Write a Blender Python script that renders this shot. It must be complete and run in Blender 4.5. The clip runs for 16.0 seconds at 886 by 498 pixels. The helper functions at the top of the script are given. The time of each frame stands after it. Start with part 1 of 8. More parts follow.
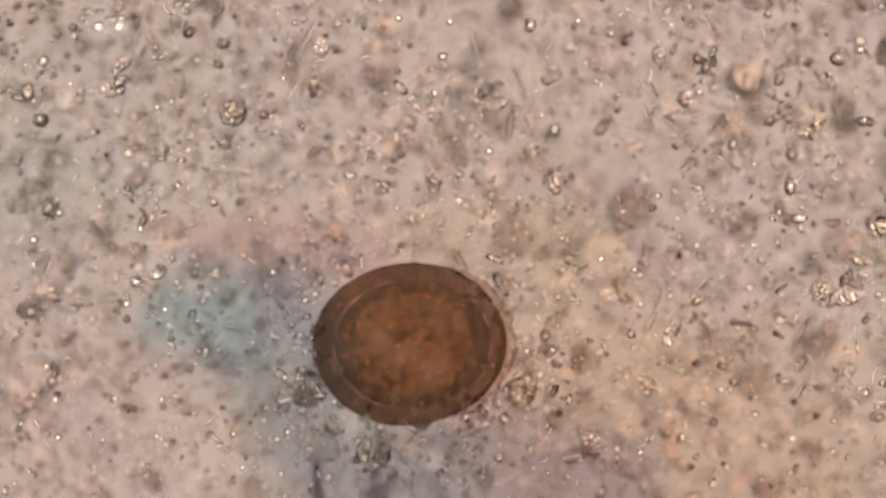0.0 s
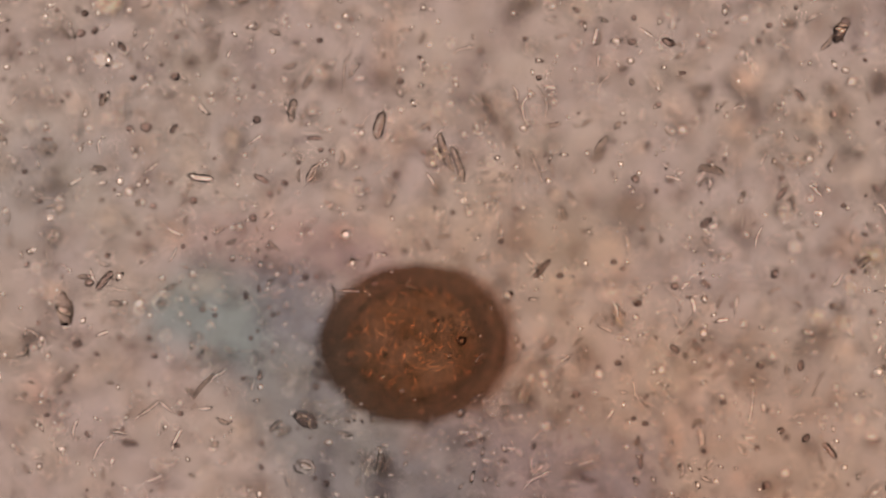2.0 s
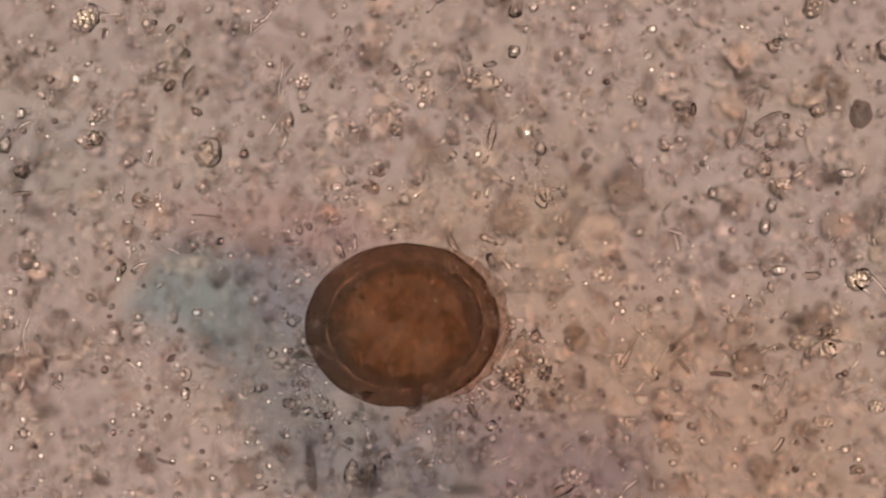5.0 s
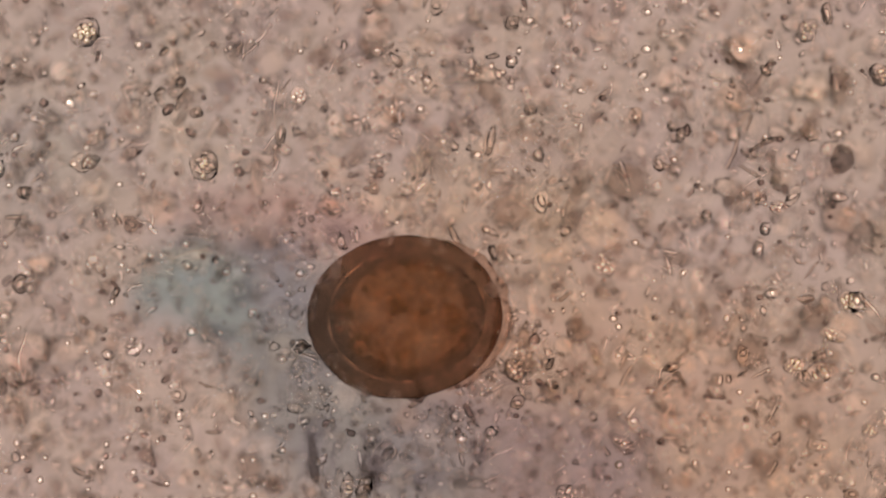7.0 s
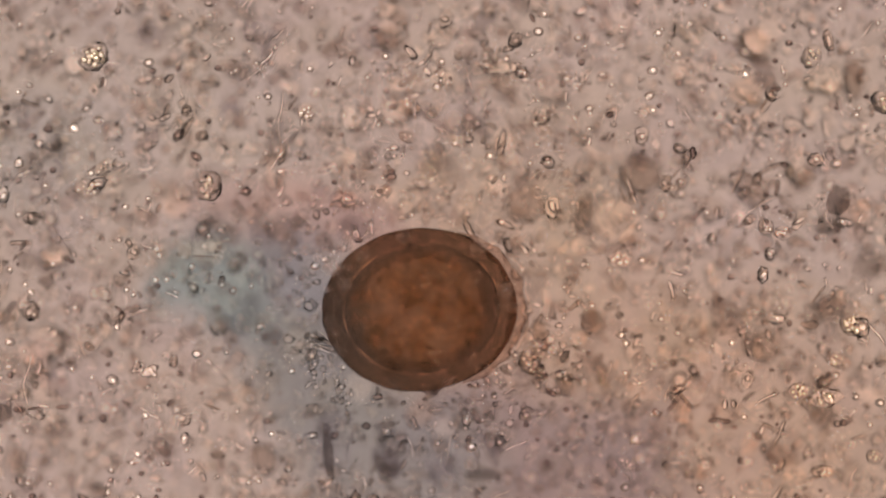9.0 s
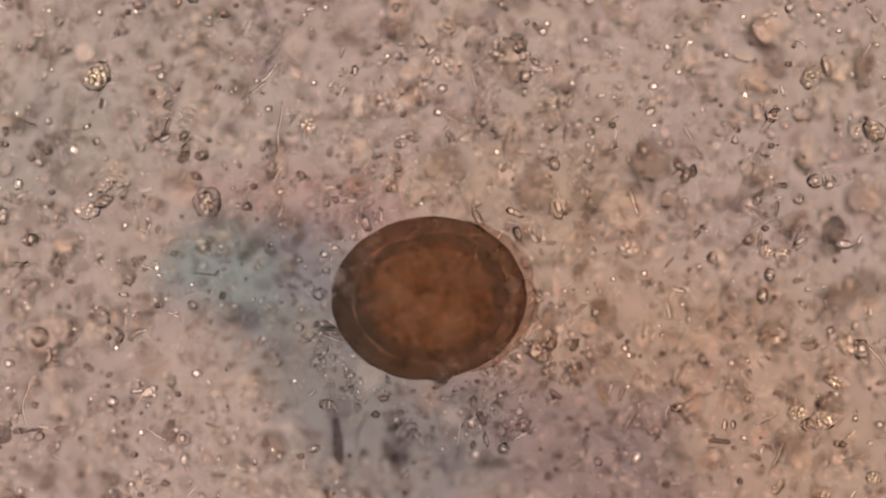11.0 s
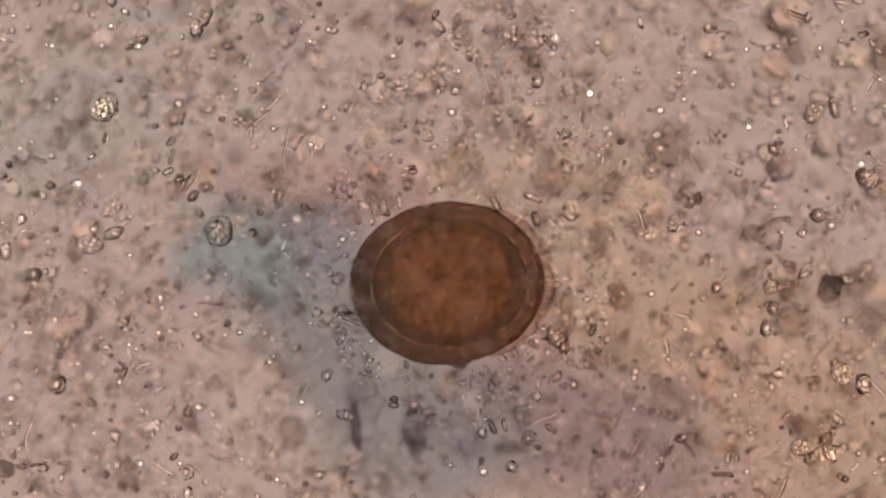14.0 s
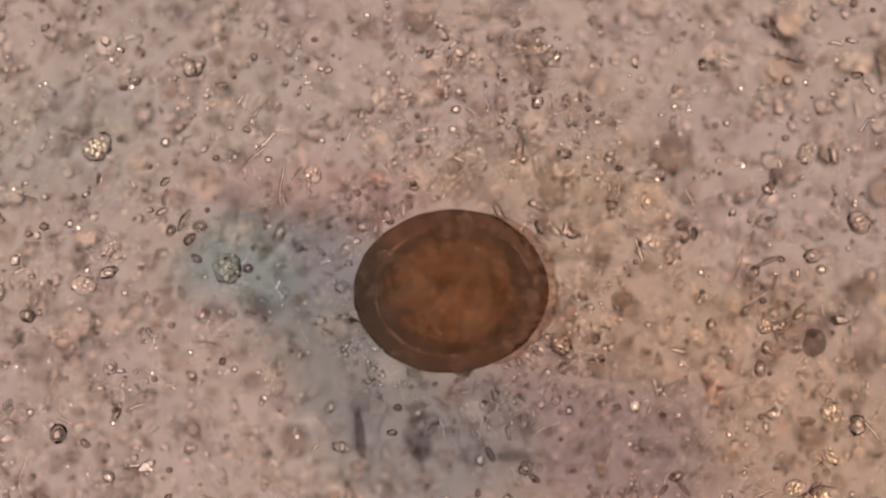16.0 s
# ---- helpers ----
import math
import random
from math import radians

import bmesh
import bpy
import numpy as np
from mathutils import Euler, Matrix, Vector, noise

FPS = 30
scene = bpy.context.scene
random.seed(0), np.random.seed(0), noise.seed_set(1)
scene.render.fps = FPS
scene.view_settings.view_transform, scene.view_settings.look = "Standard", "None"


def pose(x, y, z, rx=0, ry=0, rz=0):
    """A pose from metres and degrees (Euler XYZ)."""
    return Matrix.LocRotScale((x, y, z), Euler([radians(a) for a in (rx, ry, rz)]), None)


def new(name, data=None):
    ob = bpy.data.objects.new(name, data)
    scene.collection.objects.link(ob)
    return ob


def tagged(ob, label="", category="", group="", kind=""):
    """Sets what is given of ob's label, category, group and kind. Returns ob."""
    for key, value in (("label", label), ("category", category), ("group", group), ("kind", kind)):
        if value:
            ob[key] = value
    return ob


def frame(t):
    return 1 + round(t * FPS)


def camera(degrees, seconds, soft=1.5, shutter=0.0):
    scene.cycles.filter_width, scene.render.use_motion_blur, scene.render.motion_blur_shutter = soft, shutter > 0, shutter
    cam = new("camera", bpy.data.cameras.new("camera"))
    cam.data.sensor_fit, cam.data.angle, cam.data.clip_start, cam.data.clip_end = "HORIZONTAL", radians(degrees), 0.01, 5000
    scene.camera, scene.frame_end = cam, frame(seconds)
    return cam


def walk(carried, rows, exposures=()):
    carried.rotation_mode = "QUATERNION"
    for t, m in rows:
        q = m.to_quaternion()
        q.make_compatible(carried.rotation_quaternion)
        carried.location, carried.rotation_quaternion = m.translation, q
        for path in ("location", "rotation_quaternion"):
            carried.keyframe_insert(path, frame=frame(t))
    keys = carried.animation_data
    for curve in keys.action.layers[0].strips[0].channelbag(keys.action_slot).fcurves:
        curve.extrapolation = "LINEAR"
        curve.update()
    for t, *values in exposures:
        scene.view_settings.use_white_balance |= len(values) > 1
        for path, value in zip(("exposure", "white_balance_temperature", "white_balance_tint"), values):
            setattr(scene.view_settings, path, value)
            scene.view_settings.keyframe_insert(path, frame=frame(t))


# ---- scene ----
# A wet mount under a bright-field microscope, built ten thousand times larger than life:
# one centimetre here stands for one micrometre on the slide. z = 0 is the smear on the slide.
UM = 0.01

# ---- camera ----
FOCUS_HEIGHT = 25.5 * UM
cam = camera(10.07, 16.0, soft=2.15)
cam.data.dof.use_dof = True
cam.data.dof.focus_distance = 16.0 - FOCUS_HEIGHT
cam.data.dof.aperture_fstop = 0.072
# seconds, stage x and y, focus lift (micrometres)
STAGE = [
    (0, 10.6, 29.9, 5), (0.5, 10.8, 31.3, 1), (1, 10.8, 31.8, 0), (1.5, 10.5, 31.7, 0), (1.8, 9.8, 31, 14),
    (2, 9.3, 30, 24), (2.2, 8.5, 29.6, 25), (2.5, 7.3, 28.9, 26), (2.8, 8.8, 27.9, 20), (3, 9.6, 27.2, 12),
    (3.3, 10.3, 26.7, 1), (3.5, 10.65, 26.4, 0), (4, 12.35, 25.45, 0), (4.2, 12.8, 25.15, 0), (5.2, 12.7, 23.5, 0),
    (6.3, 11.75, 22.05, 0), (6.5, 13, 21.6, 0), (7, 12.05, 21.3, 0), (7.5, 12.1, 20.85, 0), (8, 9.4, 20.7, 0),
    (8.5, 9.9, 19.2, 0), (9, 7.42, 19, 0), (9.2, 8.2, 18.3, 0), (10.3, 5.8, 16.5, 0), (11.3, 3.6, 14.75, 0),
    (11.5, 2.75, 14.45, 0), (12, 0.1, 14.55, 0), (12.5, -0.6, 13.67, 0), (13, -1.85, 12.98, 0), (13.5, -2.35, 11.8, 0),
    (14, -1.25, 10.7, 0.5), (14.5, -1.6, 10.95, 1), (15, -1.75, 12.35, 0), (15.5, -1.57, 13.1, 0), (16, -2.45, 13.2, 0)]
# seconds, stops, kelvin, tint: the phone's automatic exposure
AUTO = [(0.0, 0.36, 6120, 3), (0.25, 0.17, 6380, 7), (0.5, 0.08, 6450, 10), (1.0, -0.03, 6500, 10), (1.6, -0.04, 6500, 10), (2.0, -0.04, 6500, 11), (2.4, 0.0, 6500, 10), (3.0, -0.04, 6500, 11), (4.0, -0.08, 6500, 10),
        (6.5, -0.12, 6510, 10), (7.0, 0.01, 6500, 10), (7.5, -0.04, 6500, 10), (8.0, 0.08, 6450, 10), (8.5, -0.07, 6520, 12), (9.0, 0.05, 6400, 10),
        (11.5, -0.03, 6500, 10), (12.5, -0.07, 6500, 10), (13.0, -0.06, 6500, 10), (14.0, 0.0, 6350, 10), (14.5, 0.03, 6350, 10), (15.0, -0.01, 6450, 10),
        (15.5, -0.10, 6450, 10), (16.0, 0.0, 6500, 10)]
walk(cam, [(t, pose(x * UM, y * UM, 16.0 + lift * UM)) for t, x, y, lift in STAGE], AUTO)

# ---- light: the microscope's lamp under the slide, and the dim room ----
world = bpy.data.worlds.new("dim_room")
scene.world = world
world.use_nodes = True
world.node_tree.nodes["Background"].inputs["Color"].default_value = (1.0, 0.8, 0.7, 1)
world.node_tree.nodes["Background"].inputs["Strength"].default_value = 0.085
LAMP_Z, LAMP_RADIUS, LAMP_SHIFT = -16.0, 5.4, -0.9
LAMP_COLOUR, LAMP_STRENGTH = (1.0, 0.742, 0.63), 0.497


# ---- materials ----
class Nodes:
    """Short hand for a material's node tree."""

    def __init__(self, name):
        self.material = bpy.data.materials.new(name)
        self.material.use_nodes = True
        self.tree = self.material.node_tree
        self.tree.nodes.clear()
        self.out = self.tree.nodes.new("ShaderNodeOutputMaterial")

    def add(self, kind, settings=(), **sockets):
        node = self.tree.nodes.new("ShaderNode" + kind)
        settings = dict(settings)
        if "operation" in settings:
            node.operation = settings["operation"]
        if "data_type" in settings:
            node.data_type = settings["data_type"]
        if "blend_type" in settings:
            node.blend_type = settings["blend_type"]
        if "interpolation_type" in settings:
            node.interpolation_type = settings["interpolation_type"]
        if "vector_type" in settings:
            node.vector_type = settings["vector_type"]
        for key, value in sockets.items():
            self.put(node, key.replace("_", " "), value)
        return node

    def put(self, node, key, value):
        socket = node.inputs[int(key[1:])] if key[0] == "i" and key[1:].isdigit() else node.inputs[key]
        if isinstance(value, bpy.types.NodeSocket):
            self.tree.links.new(value, socket)
        elif isinstance(value, tuple) and len(value) == 3 and socket.type == "RGBA":
            socket.default_value = (*value, 1)
        else:
            socket.default_value = value

    def math(self, operation, a, b=0.0, c=0.0):
        node = self.add("Math", {"operation": operation}, i0=a, i1=b, i2=c)
        return node.outputs[0]

    def noise(self, scale, detail=3.0, where=None, rough=0.55):
        node = self.add("TexNoise", Scale=scale, Detail=detail, Roughness=rough)
        self.put(node, "Vector", where or self.place())
        return node.outputs["Fac"]

    def place(self):
        return self.add("TexCoord").outputs["Object"]

    def mix(self, factor, a, b, blend="MIX"):
        node = self.add("Mix", {"data_type": "RGBA", "blend_type": blend})
        for index, value in ((0, factor), (6, a), (7, b)):
            self.put(node, "i%d" % index, value)
        return node.outputs[2]

    def ramp(self, value, low, high):
        node = self.add("MapRange", {"interpolation_type": "SMOOTHSTEP"}, Value=value, i1=low, i2=high)
        return node.outputs[0]

    def blend(self, factor, a, b):
        node = self.add("MixShader", i0=factor, i1=a, i2=b)
        return node.outputs[0]

    def done(self, shader):
        self.tree.links.new(shader, self.out.inputs["Surface"])
        return self.material


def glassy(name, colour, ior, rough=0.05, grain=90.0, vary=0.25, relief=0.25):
    """A refracting body: tint that varies by thing and by grain; above one, it paints in the brightness a small lens
    would gather.
    """
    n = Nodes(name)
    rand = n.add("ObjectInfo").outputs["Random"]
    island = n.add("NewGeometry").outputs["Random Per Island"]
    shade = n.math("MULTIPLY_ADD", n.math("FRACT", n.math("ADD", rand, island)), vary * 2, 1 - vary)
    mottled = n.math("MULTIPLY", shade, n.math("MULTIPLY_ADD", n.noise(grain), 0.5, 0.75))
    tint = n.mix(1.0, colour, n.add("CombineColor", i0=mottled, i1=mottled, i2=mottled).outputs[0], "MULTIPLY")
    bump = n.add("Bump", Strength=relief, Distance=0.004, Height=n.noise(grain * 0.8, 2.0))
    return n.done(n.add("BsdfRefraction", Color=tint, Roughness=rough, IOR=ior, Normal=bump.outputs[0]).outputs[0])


def veil(name, colour, grain=30.0, vary=0.08, depth=0.5):
    """Thin cloudy matter that tints the light without bending it."""
    n = Nodes(name)
    rand = n.add("ObjectInfo").outputs["Random"]
    island = n.add("NewGeometry").outputs["Random Per Island"]
    shade = n.math("MULTIPLY_ADD", n.math("FRACT", n.math("ADD", rand, island)), vary * 2, 1 - vary)
    mottled = n.math("MULTIPLY", shade, n.math("MULTIPLY_ADD", n.noise(grain, 4.0), depth, 1 - depth / 2))
    tint = n.mix(1.0, colour, n.add("CombineColor", i0=mottled, i1=mottled, i2=mottled).outputs[0], "MULTIPLY")
    return n.done(n.add("BsdfTransparent", Color=tint).outputs[0])


def lamp_glow():
    n = Nodes("lamp_glow")
    return n.done(n.add("Emission", Color=LAMP_COLOUR, Strength=LAMP_STRENGTH).outputs[0])


def slide_glass():
    n = Nodes("slide_glass")
    clear = n.add("BsdfTransparent", Color=(0.985, 0.99, 0.985)).outputs[0]
    gloss = n.add("BsdfGlossy", Color=(0.04, 0.04, 0.04), Roughness=0.02).outputs[0]
    return n.done(n.add("AddShader", i0=clear, i1=gloss).outputs[0])


def stained_film():
    """The smear: a thin see-through film with stains of blue, violet, rose and ochre and a cloudy mottle."""
    n = Nodes("stained_film")
    where = n.place()
    warp = n.add("TexNoise", Scale=2.8, Detail=4.0, Vector=where).outputs["Color"]
    moved = n.add("VectorMath", {"operation": "MULTIPLY_ADD"}, i0=warp, i1=(0.3, 0.3, 0.0), i2=where).outputs[0]
    moved = n.add("VectorMath", {"operation": "SUBTRACT"}, i0=moved, i1=(0.15, 0.15, 0.0)).outputs[0]

    def stain(x, y, rx, ry, turn=0.0):
        mapped = n.add("Mapping", {"vector_type": "TEXTURE"}, Vector=moved, Location=(x * UM, y * UM, 0),
                       Rotation=(0, 0, radians(turn)), Scale=(rx * UM, ry * UM, 1)).outputs[0]
        length = n.add("VectorMath", {"operation": "LENGTH"}, i0=mapped).outputs["Value"]
        return n.ramp(length, 1.25, 0.45)

    tint = n.mix(n.ramp(n.noise(0.9, 3.0, where), 0.35, 0.65), (0.915, 0.855, 0.86), (0.925, 0.87, 0.835))
    tint = n.mix(n.math("MULTIPLY", stain(-100, 60, 80, 60, 20), 0.8), tint, (0.895, 0.88, 0.885))
    tint = n.mix(n.math("MULTIPLY", stain(-120, 49, 30, 26, 15), 0.8), tint, (0.795, 0.83, 0.85))
    tint = n.mix(n.math("MULTIPLY", stain(-108, -8, 42, 60, 0), 0.6), tint, (0.865, 0.81, 0.805))
    tint = n.mix(n.math("MULTIPLY", stain(48, 42, 42, 30, 0), 0.7), tint, (0.84, 0.765, 0.705))
    tint = n.mix(n.math("MULTIPLY", stain(78, -38, 98, 60, -14), 0.85), tint, (0.915, 0.755, 0.645))
    tint = n.mix(n.math("MULTIPLY", stain(20, 20, 55, 24, 0), 0.6), tint, (0.925, 0.808, 0.70))
    tint = n.mix(n.math("MULTIPLY", stain(-38, 28, 42, 12, -10), 0.85), tint, (0.86, 0.70, 0.70))
    tint = n.mix(n.math("MULTIPLY", stain(37, -46, 60, 27, -14), 0.95), tint, (0.60, 0.53, 0.565))
    tint = n.mix(n.math("MULTIPLY", stain(-46, 0, 40, 25, -38), 0.95), tint, (0.47, 0.575, 0.645))
    tint = n.mix(n.math("MULTIPLY", stain(-10, -46, 38, 27, -10), 0.9), tint, (0.53, 0.57, 0.625))
    tint = n.mix(n.math("MULTIPLY", stain(-33, -23, 29, 24, -40), 0.92), tint, (0.53, 0.58, 0.64))
    tint = n.mix(n.math("MULTIPLY", stain(-34, 12, 22, 15, -30), 0.8), tint, (0.50, 0.55, 0.645))
    tint = n.mix(n.math("MULTIPLY", stain(-66, 7, 19, 16, 0), 0.9), tint, (0.54, 0.70, 0.76))
    hue = n.mix(n.ramp(n.noise(4.2, 4.0, n.add("VectorMath", {"operation": "ADD"}, i0=where, i1=(7.0, 3.0, 0.0)).outputs[0]), 0.36, 0.64), (0.985, 0.965, 0.985), (0.995, 0.98, 0.93))
    tint = n.mix(0.75, tint, hue, "MULTIPLY")
    cloud = n.math("MULTIPLY_ADD", n.noise(6.0, 4.0, moved), 0.42, 0.82)
    fine = n.math("MULTIPLY_ADD", n.noise(24.0, 4.0, where), 0.44, 0.80)
    both = n.math("MULTIPLY", cloud, fine)
    tint = n.mix(1.0, tint, n.add("CombineColor", i0=both, i1=both, i2=both).outputs[0], "MULTIPLY")
    return n.done(n.add("BsdfTransparent", Color=tint).outputs[0])


M_LAMP, M_SLIDE, M_FILM = lamp_glow(), slide_glass(), stained_film()
# tints above one paint in bright cores that the lamp alone does not give
M_BEAD = glassy("brightened_bead", (1.80, 1.78, 1.75), 1.52, 0.03, vary=0.14, relief=0.04)
M_CLEAR = glassy("brightened_clear", (1.30, 1.29, 1.275), 1.225, 0.10, vary=0.14)
M_PALE = glassy("pale_body", (1.06, 1.04, 1.02), 1.09, 0.12, vary=0.10)
M_YELLOW = glassy("yellow_oil", (1.085, 1.065, 1.04), 1.06, 0.12, vary=0.06)
M_ROSE = glassy("rose_oil", (1.08, 1.03, 0.99), 1.06, 0.12, vary=0.06)
M_CRYSTAL = glassy("yellow_crystal", (1.56, 1.56, 1.48), 1.22, 0.05, vary=0.14)
M_GREY_CRYSTAL = glassy("grey_crystal", (1.5, 1.48, 1.45), 1.22, 0.06, vary=0.14)
M_BROWN = glassy("brown_matter", (0.87, 0.83, 0.80), 1.10, 0.14, vary=0.10)
M_DARK = glassy("dark_granule", (0.85, 0.79, 0.775), 1.20, 0.22, vary=0.18)
M_GREEN = glassy("grey_green_spore", (0.96, 0.93, 0.905), 1.15, 0.12, vary=0.12)
M_VIOLET = veil("violet_matter", (0.865, 0.855, 0.865))
M_SMUDGE = veil("dark_matter", (0.745, 0.73, 0.72))
M_LUMP = veil("dark_lump", (0.67, 0.645, 0.635), 26.0, 0.08, 0.7)
M_MOTE = glassy("mote", (1.08, 1.05, 1.03), 1.15, 0.12, vary=0.16)
M_SOFT = glassy("soft_brown", (0.91, 0.88, 0.865), 1.02, 0.0, vary=0.08)
M_FAINT = glassy("faint_mote", (1.08, 1.06, 1.045), 1.15, 0.12, vary=0.24)


# ---- mesh helpers ----
def ico(level):
    bm = bmesh.new()
    bmesh.ops.create_icosphere(bm, subdivisions=level, radius=1.0)
    verts = np.array([v.co[:] for v in bm.verts])
    faces = np.array([[v.index for v in f.verts] for f in bm.faces])
    bm.free()
    return verts, faces


ICO = {level: ico(level) for level in (1, 2, 3, 5)}


def lumps(verts, amount, scale, seed):
    """Uneven radius: smooth noise over a unit ball's points."""
    out = verts.copy()
    for i, v in enumerate(verts):
        out[i] *= 1 + amount * noise.noise(Vector(v * scale) + Vector((seed * 7.3, seed * 3.1, seed * 1.7)))
    return out


def mesh_of(name, verts, faces, material, smooth=True):
    me = bpy.data.meshes.new(name)
    me.from_pydata(np.asarray(verts).tolist(), [], np.asarray(faces).tolist() if not isinstance(faces, list) else faces)
    if smooth:
        me.shade_smooth()
    me.materials.append(material)
    me.update()
    return me


def part(name, me, parent, label=""):
    ob = new(name, me)
    ob.parent = parent
    return tagged(ob, label=label)


def ball_mesh(name, size, material, level=3, amount=0.0, scale=1.5, seed=0):
    verts, faces = ICO[level]
    if amount:
        verts = lumps(verts, amount, scale, seed)
    return mesh_of(name, verts * np.array(size) * UM, faces, material)


def tube_mesh(name, points, radii, material, sides=10, uneven=0.0):
    """A round-ended tube along a line of points."""
    pts = [Vector(p) for p in points]
    verts, faces = [], []
    for i, p in enumerate(pts):
        way = (pts[min(i + 1, len(pts) - 1)] - pts[max(i - 1, 0)]).normalized()
        side = way.cross(Vector((0, 0, 1)))
        side = side.normalized() if side.length > 1e-6 else Vector((1, 0, 0))
        up = side.cross(way)
        for k in range(sides):
            a = 2 * math.pi * k / sides
            r = radii[i] * (1 + 0.5 * noise.noise(Vector((math.cos(a), math.sin(a), i * 0.45 + uneven))))
            verts.append((p + (side * math.cos(a) + up * math.sin(a)) * r) * UM)
    for i in range(len(pts) - 1):
        for k in range(sides):
            a, b = i * sides + k, i * sides + (k + 1) % sides
            faces.append([a, b, b + sides, a + sides])
    faces.append(list(range(sides))[::-1])
    faces.append([(len(pts) - 1) * sides + k for k in range(sides)])
    return mesh_of(name, verts, faces, material)


def curls(name, spots, lengths, widths, material, seed):
    """Short bent fragments, one at each spot, joined into one mesh."""
    rng = np.random.RandomState(seed)
    verts, faces = [], []
    for x, y, z in spots:
        length, width = rng.uniform(*lengths), rng.uniform(*widths)
        turn, bow, dip = rng.uniform(0, 2 * math.pi), rng.normal(0, 1.1), rng.normal(0, 0.25)
        first = len(verts)
        for i in range(6):
            u = i / 5 - 0.5
            a = turn + bow * u
            cx, cy, cz = x + length * u * math.cos(turn + bow * u * 0.5), y + length * u * math.sin(turn + bow * u * 0.5), z + length * u * dip
            r = width / 2 * (0.35, 0.9, 1.0, 1.1, 0.85, 0.3)[i] * rng.uniform(0.75, 1.25)
            for k in range(6):
                b = math.pi * k / 3
                verts.append(((cx - math.sin(a) * r * math.cos(b)) * UM, (cy + math.cos(a) * r * math.cos(b)) * UM, (cz + r * math.sin(b)) * UM))
        for i in range(5):
            for k in range(6):
                p, q = first + i * 6 + k, first + i * 6 + (k + 1) % 6
                faces.append([p, q, q + 6, p + 6])
        faces.append([first + k for k in range(6)][::-1])
        faces.append([first + 30 + k for k in range(6)])
    return mesh_of(name, verts, faces, material)


def rod_points(length, radius, bend=0.0, steps=9, taper=0.0):
    """Points and radii of a capsule of that length, bent into a bow."""
    pts, radii = [], []
    for i in range(steps + 1):
        u = -math.cos(math.pi * i / steps)
        x = u * length / 2
        pts.append((x, bend * length * (1 - u * u), 0))
        inner = max(0.0, (abs(x) - (length / 2 - radius)) / radius)
        radii.append(max(radius * 0.12, radius * math.sqrt(max(0.0, 1 - inner * inner)) * (1 - taper * u * u)))
    return pts, radii


# ---- things that drift ----
DRIFTERS = []
FLOW = Vector((-1.6, -5.2, 0))


def slip(x, y):
    """How freely the fluid runs at a place: it is held back round the egg and upstream of it."""
    dx, dy = x - 7 - 0.09 * max(y, 0), y * (0.53 if y > 0 else 1.02)
    return 1 - math.exp(-(dx * dx + dy * dy) / 52.5 ** 2)


def flow(t):
    """The fluid's run far from the egg; it picks up between 4 and 7 s."""
    u = min(1.0, max(0.0, (t - 4) / 3))
    return Vector((-0.9 - 0.7 * u, -4.5 - 0.7 * u, 0))


def carried_along(p, t0, t1):
    """Where the fluid takes a thing from its place at t0 by t1; the layers above the egg run faster."""
    p, depth = p.copy(), 1.7 if p.z > 45 else 1.3 if p.z > 32 else 1.0
    steps = max(1, math.ceil(abs(t1 - t0) / 0.25 - 1e-9))
    h = (t1 - t0) / steps
    for i in range(steps):
        p += flow(t0 + h * (i + 0.5)) * (slip(p.x, p.y) * depth * h)
    return p


def suspended(ob, x, y, z, turn=0.0, tilt=0.0, velocity=None, roll=0.0):
    """Places a thing (micrometres, at 7 s) and books its drift: its own velocity or way points, or the run of the fluid at its depth."""
    ob.matrix_world = pose(x * UM, y * UM, z * UM, tilt, 0, turn)
    DRIFTERS.append((ob, Vector((x, y, z)), turn, tilt, velocity, roll))
    return ob


# ---- setting ----
def disc(name, radius, z, material, sides=64):
    verts = [(radius * math.cos(2 * math.pi * k / sides), radius * math.sin(2 * math.pi * k / sides), 0) for k in range(sides)]
    ob = new(name, mesh_of(name, verts, [list(range(sides))], material, smooth=False))
    ob.location = (0, 0, z)
    return ob


lamp = disc("backdrop", LAMP_RADIUS, LAMP_Z, M_LAMP)
lamp.location.y = LAMP_SHIFT
tagged(lamp, "evenly glowing warm white field of the microscope lamp", "lamp", kind="structure")

bm = bmesh.new()
bmesh.ops.create_cube(bm, size=1.0)
bmesh.ops.scale(bm, vec=(6.2, 5.8, 0.3), verts=bm.verts)
bmesh.ops.bevel(bm, geom=bm.edges[:], offset=0.04, segments=2, affect="EDGES")
me = bpy.data.meshes.new("glass_slide")
bm.to_mesh(me)
bm.free()
me.materials.append(M_SLIDE)
slide = tagged(new("ground", me), "clear glass microscope slide under the smear", "slide", kind="structure")
slide.location = (0, 0, -0.19)
slide.visible_shadow = False


def film():
    """The smear is slightly uneven, one sheet over the slide."""
    nx, ny, w, h = 90, 84, 6.0, 5.6
    verts, faces = [], []
    for j in range(ny + 1):
        for i in range(nx + 1):
            x, y = (i / nx - 0.5) * w, (j / ny - 0.5) * h
            verts.append((x, y, 0.006 * noise.noise(Vector((x * 4, y * 4, 3)))))
    for j in range(ny):
        for i in range(nx):
            a = j * (nx + 1) + i
            faces.append([a, a + 1, a + nx + 2, a + nx + 1])
    ob = new("floor", mesh_of("smear_film", verts, faces, M_FILM))
    return tagged(ob, "cloudy see-through smear stained blue, violet, rose and ochre", "smear", kind="structure")


film()


# ---- the egg ----
EGG_SIZE = np.array((30.4, 25.5, 25.4))


